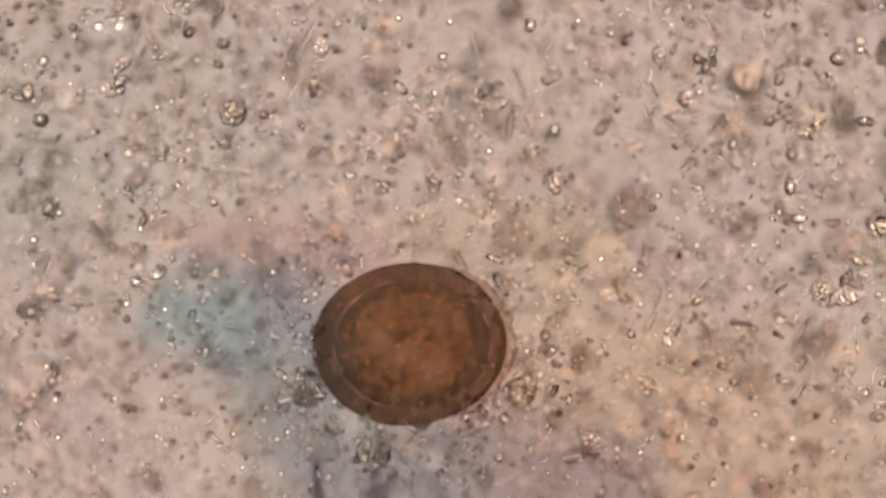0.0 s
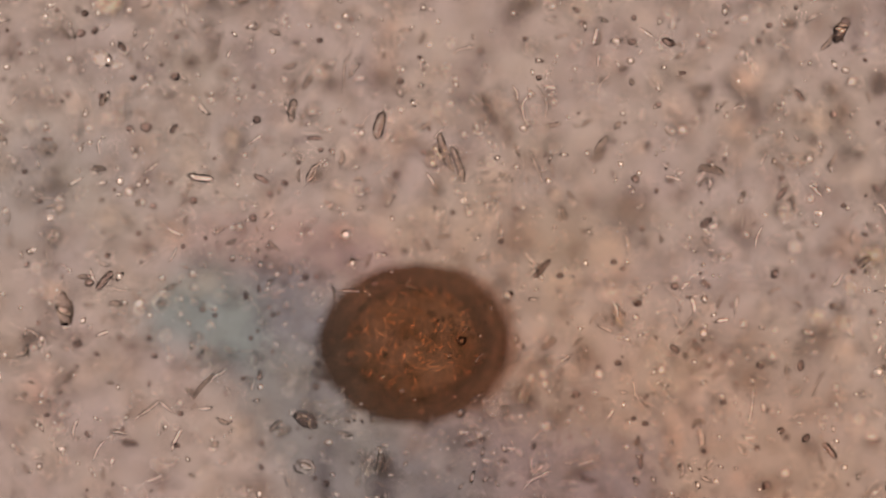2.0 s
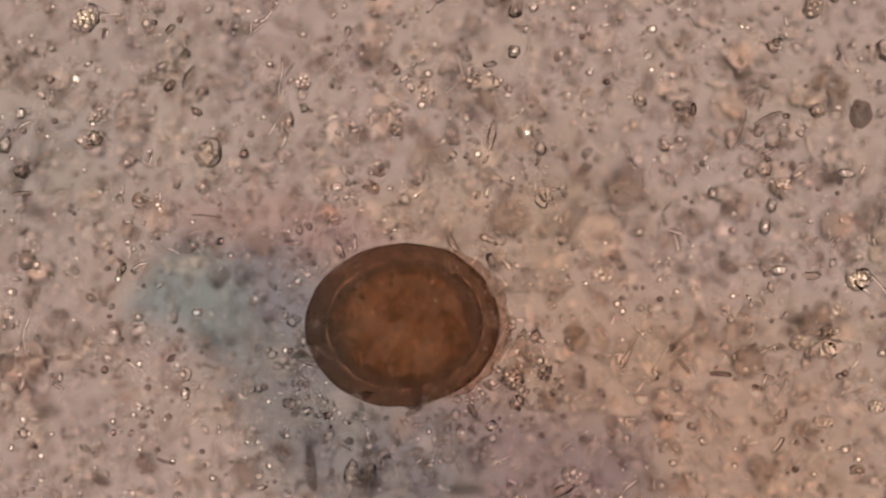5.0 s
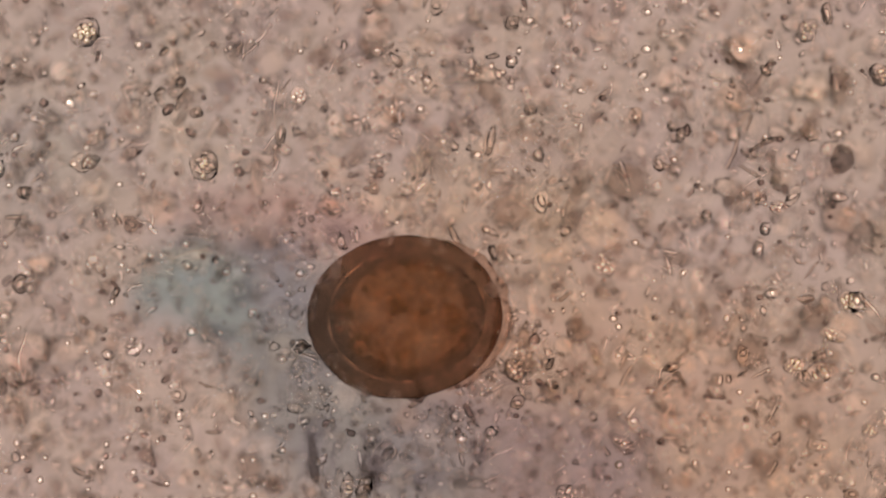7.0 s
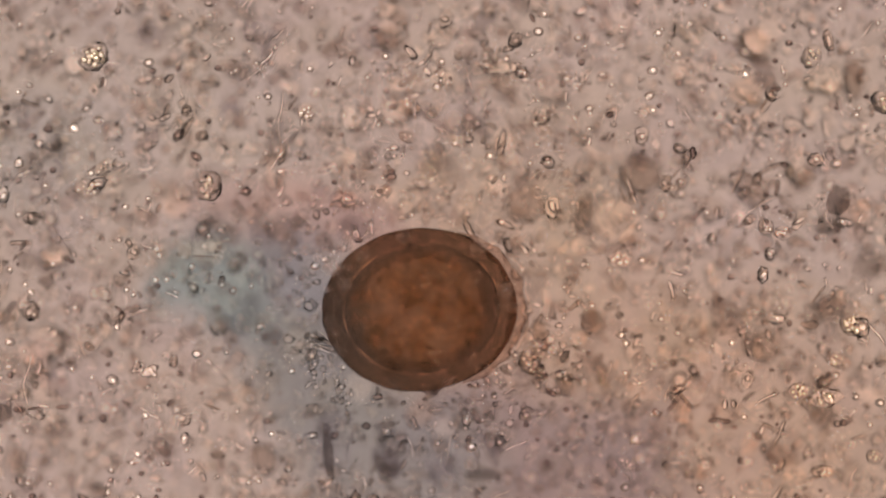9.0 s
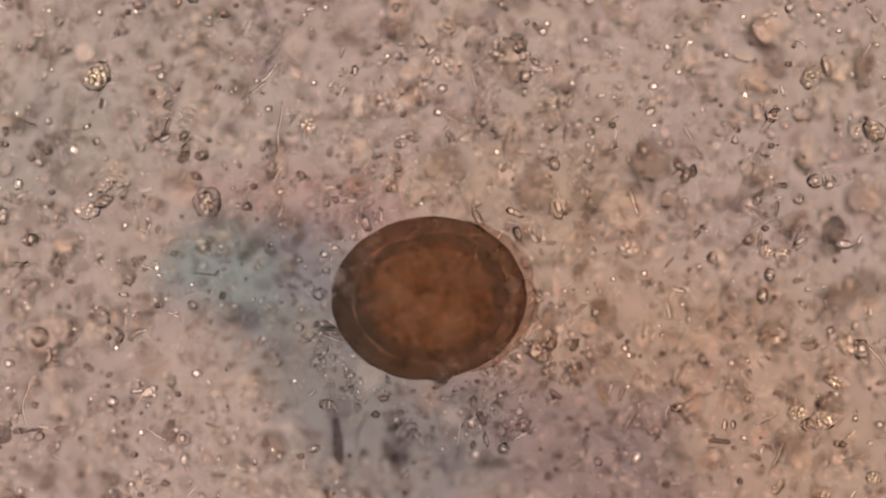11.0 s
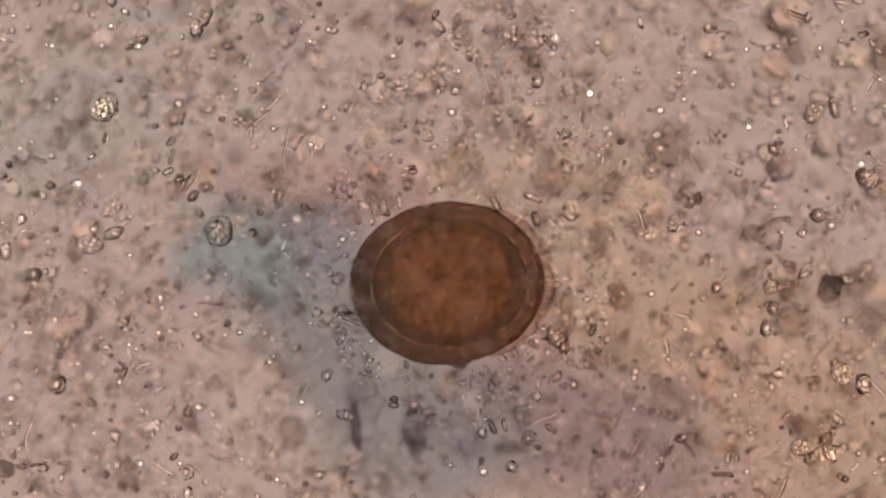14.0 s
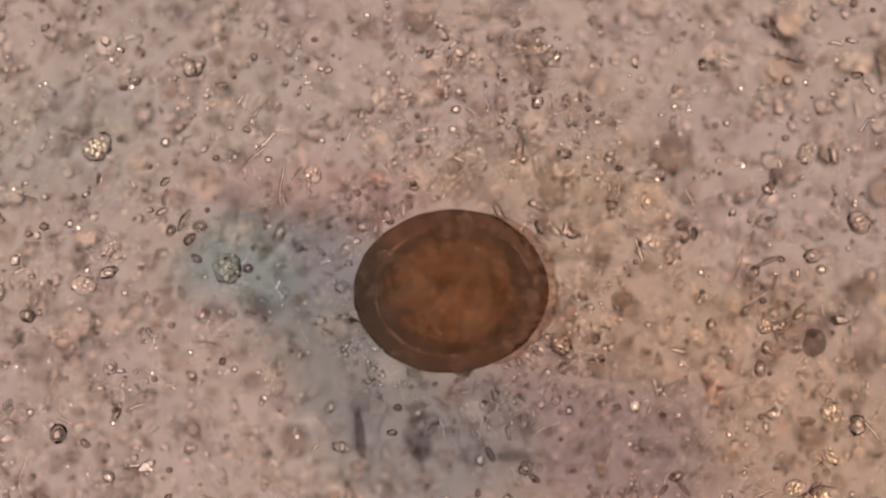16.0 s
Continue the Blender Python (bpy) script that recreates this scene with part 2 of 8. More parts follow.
def egg_material():
    n = Nodes("egg_shell")
    where = n.place()
    mottle = n.math("MULTIPLY_ADD", n.noise(7.0, 5.0, where), 0.4, 0.80)
    pits = n.math("MULTIPLY_ADD", n.ramp(n.noise(42.0, 3.0, where, 0.6), 0.32, 0.68), 0.34, 0.83)
    both = n.math("MULTIPLY", mottle, pits)
    grey = n.add("CombineColor", i0=both, i1=both, i2=both).outputs[0]
    bump = n.add("Bump", Strength=0.25, Distance=0.010, Height=n.noise(40.0, 3.0, where))
    return n.done(n.add("BsdfRefraction", Color=n.mix(1.0, (0.615, 0.50, 0.415), grey, "MULTIPLY"), Roughness=0.0, IOR=1.025, Normal=bump.outputs[0]).outputs[0])


def tinted(name, light, dark, scale, low=0.4, high=0.7, ior=0.0):
    """A see-through tissue whose tint clots between two colours."""
    n = Nodes(name)
    where = n.place()
    clots = n.ramp(n.noise(scale, 5.0, where, 0.65), low, high)
    tint = n.mix(clots, light, dark)
    body = n.add("BsdfRefraction", Color=tint, Roughness=0.0, IOR=ior) if ior else n.add("BsdfTransparent", Color=tint)
    return n.done(body.outputs[0])


def membrane_material():
    """The inner membrane: full under the wall, thinning out inwards with an uneven edge."""
    n = Nodes("egg_membrane")
    where = n.place()
    scaled = n.add("VectorMath", {"operation": "MULTIPLY"}, i0=where, i1=(0.95 / (EGG_SIZE[0] * UM), 1 / (EGG_SIZE[1] * UM), 0.0)).outputs[0]
    reach = n.math("MULTIPLY_ADD", n.noise(9.0, 4.0, where), 0.30, n.add("VectorMath", {"operation": "LENGTH"}, i0=scaled).outputs["Value"])
    tint = n.mix(n.ramp(reach, 0.66, 0.86), (0.99, 0.985, 0.985), (0.73, 0.725, 0.74))
    return n.done(n.add("BsdfTransparent", Color=tint).outputs[0])


def ring_mesh(name, middle, wide, tall, material, ragged, seed, shift=(0, 0), around=160, sides=14):
    """A closed band along the egg's widest line: middle and half width as shares of the egg's size, half height in micrometres."""
    verts, faces = [], []
    for i in range(around):
        a = 2 * math.pi * i / around
        ca, sa = math.cos(a), math.sin(a)
        edge = ragged * (noise.noise(Vector((ca * 2.2, sa * 2.2, seed))) + 0.45 * noise.noise(Vector((ca * 8, sa * 8, seed))))
        for k in range(sides):
            b = 2 * math.pi * k / sides
            r = middle + wide * math.cos(b) + (edge if math.cos(b) < 0.2 else 0.004 * noise.noise(Vector((ca * 9, sa * 9, seed))))
            verts.append(((r * EGG_SIZE[0] * ca + shift[0]) * UM, (r * EGG_SIZE[1] * sa + shift[1]) * UM, tall * math.sin(b) * UM))
    for i in range(around):
        for k in range(sides):
            a, b = i * sides + k, i * sides + (k + 1) % sides
            c, d = ((i + 1) % around) * sides + (k + 1) % sides, ((i + 1) % around) * sides + k
            faces.append([a, b, c, d])
    return mesh_of(name, verts, faces, material)


def yolk_mesh(count, sizes, material, seed):
    """Grains of the egg's content, gathered about its middle plane."""
    rng = np.random.RandomState(seed)
    base, tri = ICO[1]
    verts, faces = [], []
    for i in range(count):
        a, r = rng.uniform(0, 2 * math.pi), 0.64 * math.sqrt(rng.uniform(0, 1))
        d = rng.uniform(*sizes)
        p = base * (1 + rng.uniform(-0.3, 0.3, (len(base), 1))) * np.array((d * rng.uniform(0.8, 2.2), d, d)) / 2
        t = rng.uniform(0, math.pi)
        p = np.stack((p[:, 0] * math.cos(t) - p[:, 1] * math.sin(t), p[:, 0] * math.sin(t) + p[:, 1] * math.cos(t), p[:, 2]), 1)
        p += np.array((r * EGG_SIZE[0] * math.cos(a), r * EGG_SIZE[1] * math.sin(a), rng.normal(0, 3.0)))
        faces.append(tri + i * len(base))
        verts.append(p * UM)
    return mesh_of("yolk_grains", np.concatenate(verts), np.concatenate(faces), material)


def parasite_egg():
    egg = tagged(new("parasite_egg"), "thick-shelled brown oval roundworm egg lying on the slide", "egg")
    egg.matrix_world = pose(0, 0, FOCUS_HEIGHT, 0, 0, 4)
    verts, faces = ICO[5]
    out = []
    for v in verts:
        p = Vector(v)
        r = 1 + 0.024 * noise.noise(p * 1.6 + Vector((4, 2, 9))) + 0.012 * noise.noise(p * 5 + Vector((1, 8, 2)))
        r += 0.005 * noise.noise(p * 19)
        out.append(p * r)
    part("shell", mesh_of("shell", np.array(out) * EGG_SIZE * UM, faces, egg_material()), egg, "dark brown outer shell")
    # tinted ring in place of the darkening where light crosses more shell
    part("shell_wall", ring_mesh("shell_wall", 0.892, 0.106, 13, tinted("egg_wall", (0.835, 0.83, 0.84), (0.775, 0.77, 0.78), 7.0), 0.03, 3), egg, "thick brown wall of the shell, its rim darkness put into a tinted ring")
    part("membrane", ring_mesh("membrane", 0.692, 0.092, 9, membrane_material(), 0.045, 7, (0.9, 0.2)), egg, "dark inner membrane")
    inner = lumps(verts, 0.07, 1.7, 5)
    part("embryo", mesh_of("embryo", (inner * EGG_SIZE * 0.70 + np.array((0.9, 0.2, 0))) * UM, faces, tinted("egg_content", (0.965, 0.96, 0.95), (0.83, 0.77, 0.72), 4.5, 0.42, 0.78, 1.004)), egg, "granular orange-brown content")
    for seed, (count, sizes, mat) in enumerate(((200, (0.6, 1.7), glassy("pale_yolk", (1.07, 1.05, 1.02), 1.025, 0.06, vary=0.06)),
                                               (150, (0.7, 2.2), glassy("dark_yolk", (0.94, 0.91, 0.88), 1.03, 0.08, vary=0.06)),
                                               (14, (4.0, 8.0), glassy("yolk_clot", (0.94, 0.91, 0.87), 1.004, 0.0, vary=0.04)))):
        tagged(part("yolk_grains", yolk_mesh(count, sizes, mat, seed + 3), egg), "fine grains of the egg's content", kind="stuff")
    # fine wrinkles and grains on the top of the shell, their brightness put into the tint
    rng = np.random.RandomState(8)
    wrinkle = glassy("brightened_wrinkle", (1.22, 1.16, 1.08), 1.10, 0.06, vary=0.16)
    spots = []
    while len(spots) < 260:
        px, py = rng.uniform(-0.72, 0.72, 2)
        if px * px + py * py < 0.5:
            spots.append((px * EGG_SIZE[0], py * EGG_SIZE[1], EGG_SIZE[2] * math.sqrt(1 - px * px - py * py) * 0.99))
    tagged(part("shell_relief", curls("shell_relief", spots, (1.0, 4.5), (0.35, 0.8), wrinkle, 8), egg), "fine wrinkles of the shell", kind="stuff")
    # folds of the membrane along the shell's inner wall; a tint above one paints them bright
    fold = glassy("brightened_fold", (1.38, 1.36, 1.30), 1.02, 0.05, vary=0.0)
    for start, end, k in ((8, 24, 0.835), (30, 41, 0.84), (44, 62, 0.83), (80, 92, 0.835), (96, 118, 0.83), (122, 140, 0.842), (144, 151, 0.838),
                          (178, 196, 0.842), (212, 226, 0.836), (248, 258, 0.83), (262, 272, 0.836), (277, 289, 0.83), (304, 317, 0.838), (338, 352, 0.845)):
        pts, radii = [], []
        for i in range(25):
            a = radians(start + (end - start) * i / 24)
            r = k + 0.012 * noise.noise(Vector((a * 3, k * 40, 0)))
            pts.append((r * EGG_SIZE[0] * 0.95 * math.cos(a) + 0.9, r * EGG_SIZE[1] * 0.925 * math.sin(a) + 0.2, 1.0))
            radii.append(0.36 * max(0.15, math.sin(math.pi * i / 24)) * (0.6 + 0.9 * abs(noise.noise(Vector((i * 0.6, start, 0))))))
        part("fold", tube_mesh("fold", pts, radii, fold, 8), egg, "fold of the membrane brightened by its tint")
    # the thin sticky coat on one end, and the splinter that juts from the rim
    pts, radii = [], []
    for i in range(41):
        a = radians(-68 + 132 * i / 40)
        r = 1.015 + 0.012 * noise.noise(Vector((i * 0.35, 4, 1)))
        pts.append((r * EGG_SIZE[0] * math.cos(a), r * EGG_SIZE[1] * math.sin(a), 1.5))
        radii.append(3.1 * math.sin(math.pi * i / 40) ** 0.6 * (0.85 + 0.5 * noise.noise(Vector((i * 0.3, 2, 7)))) + 0.1)
    part("coat", tube_mesh("coat", pts, radii, glassy("egg_coat", (0.84, 0.765, 0.72), 1.03, 0.10, grain=60.0, vary=0.0), 12, uneven=3), egg, "thin pale brown sticky coat")
    part("splinter", tube_mesh("splinter", [(-2, -24.8, 0), (0.5, -26.0, 0), (3, -26.3, 0), (5.5, -24.6, 0)], [0.15, 0.7, 0.9, 0.3], M_DARK), egg, "dark splinter on the rim")
    return egg


parasite_egg()


# ---- kinds of small things ----
def granule(x, y, d, z=25.5, v=None, dark=False):
    wide = 1.0 + 0.16 * math.sin(x * 3.3 + y)
    d *= 0.85 if dark else 1.0
    # the clear granule's bright core is painted by the tint of M_BEAD
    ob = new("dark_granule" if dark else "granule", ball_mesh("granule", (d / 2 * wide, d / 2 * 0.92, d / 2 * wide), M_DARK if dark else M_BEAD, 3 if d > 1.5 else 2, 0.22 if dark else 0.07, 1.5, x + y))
    if dark:
        tagged(ob, "small round dark brown granule in the fluid", "granule", "dark granules")
    else:
        tagged(ob, "small round glassy granule with a dark rim", "granule", "clear granules")
    return suspended(ob, x, y, z, velocity=v)


def rod(x, y, length, width, turn, z=25.5, v=None, mat=None, bend=0.0, taper=0.0):
    pts, radii = rod_points(length, width / 2, bend or 0.06 * math.sin(x * 7 + y), 10, taper or 0.15 + 0.3 * abs(math.sin(x + y * 3)))
    material = mat or M_GREEN
    ob = new("rod", tube_mesh("rod", pts, radii, material, uneven=x))
    words = {M_GREEN.name: "grey-green rod-shaped spore", M_CLEAR.name: "clear glassy rod", M_PALE.name: "pale see-through rod",
             M_DARK.name: "dark brown rod", M_BROWN.name: "brown rod-shaped fragment", M_VIOLET.name: "violet-grey rod"}[material.name]
    tagged(ob, words + " adrift in the fluid", "rod", "rods in the fluid")
    return suspended(ob, x, y, z, turn=turn, velocity=v)


def globule(x, y, rx, ry, turn=0.0, z=6.0, v=(0, 0), mat=None, seed=1, lumpy=0.12):
    material = mat or M_YELLOW
    ob = new("globule", ball_mesh("globule", (rx, ry, min(rx, ry) * 0.8), material, 3, lumpy, 1.6, seed))
    words = {M_YELLOW.name: "pale yellow oily globule", M_ROSE.name: "rose-tinged oily globule", M_PALE.name: "pale see-through globule",
             M_BROWN.name: "brown lump of digested matter", M_VIOLET.name: "violet-grey lump of matter", M_DARK.name: "dark lump of matter",
             M_GREEN.name: "grey-green lump of matter", M_SMUDGE.name: "dark brown smudge of matter", M_LUMP.name: "dark grey-brown grainy lump", M_CLEAR.name: "clear glassy globule"}[material.name]
    tagged(ob, words + " in the wet smear", "globule" if material in (M_YELLOW, M_ROSE, M_PALE, M_CLEAR) else "lump")
    return suspended(ob, x, y, z, turn=turn, velocity=v)


def crystal_cluster(x, y, rx, ry, turn=0.0, z=25.5, v=None, mat=None, count=9, seed=1):
    """A clump of angular grains."""
    rng = random.Random(seed)
    # both crystal materials are tinted above one, which paints the sparkle into the grains
    material = mat or M_CRYSTAL
    yellow = material is M_CRYSTAL
    ob = tagged(new("crystal_cluster"), ("yellowish" if yellow else "grey") + " clump of angular crystals brightened by their tint", "crystal cluster")
    part("husk", ball_mesh("husk", (rx * 1.06, ry * 1.06, min(rx, ry) * 0.6), M_PALE, 3, 0.25, 2.2, seed), ob, "see-through husk round the grains")
    for i in range(count):
        bm = bmesh.new()
        bmesh.ops.create_icosphere(bm, subdivisions=1, radius=1.0)
        s = rng.uniform(0.2, 0.42)
        for vert in bm.verts:
            vert.co = vert.co * rng.uniform(0.7, 1.15)
            vert.co.x *= s * rx * rng.uniform(0.9, 1.1)
            vert.co.y *= s * ry
            vert.co.z *= s * min(rx, ry)
            vert.co *= UM
        me = bpy.data.meshes.new("grain")
        bm.to_mesh(me)
        bm.free()
        me.shade_smooth()
        me.materials.append(material)
        g = part("grain", me, ob)
        a, r = i * 2.4, math.sqrt((i + 0.3) / count) * 0.78
        g.matrix_basis = pose(r * rx * math.cos(a) * UM, r * ry * math.sin(a) * UM, rng.uniform(-0.25, 0.25) * ry * UM, rng.uniform(0, 180), rng.uniform(0, 180), rng.uniform(0, 180))
    return suspended(ob, x, y, z, turn=turn, velocity=v)


def oval_cell(x, y, rx, ry, turn=0.0, z=25.5, v=None, mat=None, seed=1):
    """A spore or cell: a wall, and a smaller body inside it."""
    material = mat or M_GREEN
    words = {M_GREEN.name: "grey-green", M_PALE.name: "pale see-through", M_CLEAR.name: "clear glassy", M_BROWN.name: "brown",
             M_YELLOW.name: "pale yellow", M_DARK.name: "dark brown", M_VIOLET.name: "violet-grey"}[material.name]
    ob = tagged(new("oval_cell"), words + " oval cell with a grainy kernel", "cell", "oval cells")
    part("wall", ball_mesh("wall", (rx, ry, ry * 0.8), material, 3, 0.32, 1.8, seed), ob)
    rng = random.Random(seed * 13 + 5)
    count = 1 if rx < 3.6 else 7
    for i in range(count):
        k = 0.48 if count == 1 else rng.uniform(0.14, 0.34)
        stuff = M_CLEAR if count == 1 else rng.choice((M_CLEAR, M_GREY_CRYSTAL, M_CRYSTAL, M_CRYSTAL, M_PALE))
        kernel = part("kernel", ball_mesh("kernel", (rx * k * rng.uniform(0.8, 1.5), ry * k, ry * min(k, 0.3)), stuff, 2, 0.45, 2.0, seed + 3 * i), ob, "glassy kernel")
        a, far = i * 2.4 + seed, 0.12 if count == 1 else 0.62 * math.sqrt((i + 0.4) / count)
        kernel.matrix_basis = pose(rx * far * math.cos(a) * UM, ry * far * math.sin(a) * UM, 0, 0, 0, rng.uniform(0, 180))
    return suspended(ob, x, y, z, turn=turn, velocity=v)


def thread(x, y, length, width, turn, bend=0.3, z=25.5, v=None, mat=None, seed=1):
    """A fine wavy fibre."""
    rng = random.Random(seed)
    pts, radii = [], []
    side = rng.uniform(-0.05, 0.05)
    for i in range(15):
        u = i / 14 - 0.5
        pts.append((u * length, length * (bend * (0.25 - u * u) + side * math.sin(u * 7 + seed)), 0))
        radii.append(width / 2 * (0.25 + 0.75 * math.sqrt(max(0.0, 1 - (2 * u) ** 4))))
    material = mat or M_CLEAR
    ob = new("fibre", tube_mesh("fibre", pts, radii, material, 8, uneven=y))
    words = {M_CLEAR.name: "clear glassy", M_BROWN.name: "brown", M_DARK.name: "dark", M_GREEN.name: "grey-green", M_PALE.name: "pale", M_VIOLET.name: "violet-grey"}[material.name]
    tagged(ob, words + " fine curved fibre in the fluid", "fibre", "fibres in the fluid")
    return suspended(ob, x, y, z, turn=turn, velocity=v)


# ---- the things in the fluid, one by one (micrometres) ----
# beside the egg and on the slide
granule(-18.5, 21.8, 2.3, v=(0.00, 0.00), dark=True)
granule(-32.6, 13.7, 2.9, v=(0.00, 0.00))
thread(-31.7, -11.5, 8.6, 1.08, -25, -0.35, v=(0.00, 0.00), mat=M_CLEAR, seed=4)
thread(-30.2, -8.1, 5.4, 0.90, -40, 0.20, v=(0.00, 0.00), mat=M_CLEAR, seed=5)
rod(15.8, 25.7, 6.5, 2.2, -62, v=(-0.07, -0.05), mat=M_GREEN)
rod(32.6, 18.9, 4.7, 1.8, -48, v=(0.00, 0.00), mat=M_CLEAR)
crystal_cluster(34.6, -16.9, 3.1, 3.6, 40, z=22.0, v=(0.00, 0.00), mat=M_GREY_CRYSTAL, count=9, seed=8)
thread(34.2, 2.3, 7.9, 1.08, -75, 0.20, z=20.0, v=(0.00, 0.00), mat=M_PALE, seed=10)
thread(31.9, -8.8, 9.0, 1.44, 65, -0.30, z=22.0, v=(0.00, 0.00), mat=M_PALE, seed=11)
rod(3.4, -27.2, 5.4, 1.6, 25, z=24.0, v=(0.00, 0.00), mat=M_BROWN)
rod(30.4, 14.6, 7.2, 1.3, -50, z=18.0, v=(0.00, 0.00), mat=M_CLEAR)
thread(34.0, -4.3, 7.2, 1.08, 80, 0.30, z=20.0, v=(0.00, 0.00), mat=M_BROWN, seed=14)
globule(-10.4, 35.8, 3.8, 3.4, 0, z=5.0, v=(0, 0), mat=M_YELLOW, seed=15)
globule(-22.7, 34.0, 3.2, 2.7, 20, z=5.0, v=(0, 0), mat=M_YELLOW, seed=16)
globule(-8.1, 62.3, 5.0, 4.5, 0, z=5.0, v=(0, 0), mat=M_YELLOW, seed=17)
globule(6.8, 73.1, 3.8, 4.7, 80, z=5.0, v=(0, 0), mat=M_YELLOW, seed=18)
globule(62.6, 27.9, 8.3, 7.0, -30, z=6.0, v=(0, 0), mat=M_YELLOW, seed=19)
globule(83.5, 75.2, 5.4, 4.0, 20, z=6.0, v=(0, 0), mat=M_YELLOW, seed=20)
globule(87.1, -14.2, 5.4, 3.6, -30, z=6.0, v=(0, 0), mat=M_YELLOW, seed=21)
globule(102.2, -19.8, 4.3, 2.3, 0, z=6.0, v=(0, 0), mat=M_YELLOW, seed=22)
globule(4.3, 41.6, 3.6, 3.1, 0, z=6.0, v=(0, 0), mat=M_YELLOW, seed=23)
globule(24.1, 38.9, 3.2, 4.1, 70, z=6.0, v=(0, 0), mat=M_YELLOW, seed=24)
globule(15.1, 32.6, 3.6, 2.7, 0, z=6.0, v=(0, 0), mat=M_YELLOW, seed=25)
globule(36.7, 38.9, 3.6, 3.6, 0, z=6.0, v=(0, 0), mat=M_YELLOW, seed=26)
globule(41.2, 31.7, 2.7, 4.0, 60, z=6.0, v=(0, 0), mat=M_YELLOW, seed=27)
globule(-77.2, 32.8, 4.7, 4.1, 0, z=5.0, v=(0, 0), mat=M_ROSE, seed=28)
globule(103.3, 69.1, 5.9, 4.5, 15, z=5.0, v=(0, 0), mat=M_ROSE, seed=29)
globule(139.3, -2.5, 4.5, 3.2, 0, z=5.0, v=(0, 0), mat=M_ROSE, seed=30)
globule(107.1, 84.1, 5.6, 5.4, 0, z=5.0, v=(0, 0), mat=M_PALE, seed=31)
globule(-88.2, 29.9, 2.5, 2.3, 0, z=5.0, v=(0, 0), mat=M_PALE, seed=32)
globule(-122.4, -14.2, 3.6, 6.7, 80, z=5.0, v=(0, 0), mat=M_PALE, seed=33)
globule(-2.9, 65.0, 4.0, 4.0, 0, z=5.0, v=(0, 0), mat=M_PALE, seed=34)
globule(-28.1, 55.1, 4.1, 3.6, 0, z=5.0, v=(0, 0), mat=M_PALE, seed=35)
globule(-114.5, 16.4, 4.5, 3.6, 20, z=5.0, v=(0, 0), mat=M_PALE, seed=36)
globule(-105.5, -10.6, 5.4, 4.0, 30, z=5.0, v=(0, 0), mat=M_PALE, seed=37)
globule(92.5, 32.6, 4.5, 3.1, 0, z=5.0, v=(0, 0), mat=M_PALE, seed=38)
globule(128.5, 72.2, 6.3, 4.0, 10, z=5.0, v=(0, 0), mat=M_PALE, seed=39)
globule(-44.3, -41.2, 4.0, 2.7, 20, z=5.0, v=(0, 0), mat=M_PALE, seed=40)
globule(7.9, -37.6, 3.6, 4.5, 80, z=5.0, v=(0, 0), mat=M_PALE, seed=41)
globule(97.9, -7.0, 5.4, 3.6, 0, z=5.0, v=(0, 0), mat=M_PALE, seed=42)
globule(54.7, 43.4, 4.5, 3.6, 60, z=5.0, v=(0, 0), mat=M_PALE, seed=43)
globule(69.8, 42.5, 6.8, 5.6, 0, z=5.0, v=(0, 0), mat=M_BROWN, seed=44)
globule(136.8, 31.1, 5.2, 5.0, 0, z=5.0, v=(0, 0), mat=M_BROWN, seed=45)
globule(-59.4, 76.7, 5.2, 2.3, -10, z=5.0, v=(0, 0), mat=M_BROWN, seed=46)
globule(130.3, 0.2, 5.4, 4.0, 20, z=5.0, v=(0, 0), mat=M_BROWN, seed=47)
globule(137.7, 72.7, 3.6, 6.7, 0, z=5.0, v=(0, 0), mat=M_BROWN, seed=48)
globule(52.9, 31.7, 2.3, 4.0, 10, z=5.0, v=(0, 0), mat=M_BROWN, seed=49)
globule(114.1, -46.6, 5.4, 3.6, -30, z=5.0, v=(0, 0), mat=M_BROWN, seed=50)
globule(14.9, 77.6, 4.0, 5.2, -15, z=5.0, v=(0, 0), mat=M_VIOLET, seed=51)
globule(20.9, 91.3, 4.7, 2.7, 20, z=5.0, v=(0, 0), mat=M_VIOLET, seed=52)
globule(-69.5, 23.6, 4.0, 2.3, 20, z=5.0, v=(0, 0), mat=M_VIOLET, seed=53)
globule(-49.7, 21.8, 3.6, 2.7, 0, z=5.0, v=(0, 0), mat=M_VIOLET, seed=54)
globule(109.6, 74.0, 4.0, 5.4, 10, z=5.0, v=(0, 0), mat=M_VIOLET, seed=55)
globule(96.1, 0.2, 4.5, 3.2, 0, z=5.0, v=(0, 0), mat=M_VIOLET, seed=56)
globule(-29.9, -43.0, 2.3, 8.1, 0, z=5.0, v=(0, 0), mat=M_VIOLET, seed=57)
globule(-8.3, -48.4, 3.6, 5.4, -10, z=5.0, v=(0, 0), mat=M_VIOLET, seed=58)
globule(23.2, -43.0, 2.7, 4.5, 0, z=5.0, v=(0, 0), mat=M_VIOLET, seed=59)
globule(7.9, -52.0, 5.4, 3.6, 0, z=5.0, v=(0, 0), mat=M_VIOLET, seed=60)
globule(-58.7, -5.2, 5.4, 3.6, -20, z=5.0, v=(0, 0), mat=M_VIOLET, seed=61)
globule(-28.6, -44.5, 1.5, 8.0, 4, z=19.0, v=(0, 0), mat=M_LUMP, seed=62, lumpy=0.5)
rod(24.7, -45.2, 9.4, 3.2, 78, z=17.0, v=(0.00, 0.00), mat=M_VIOLET)
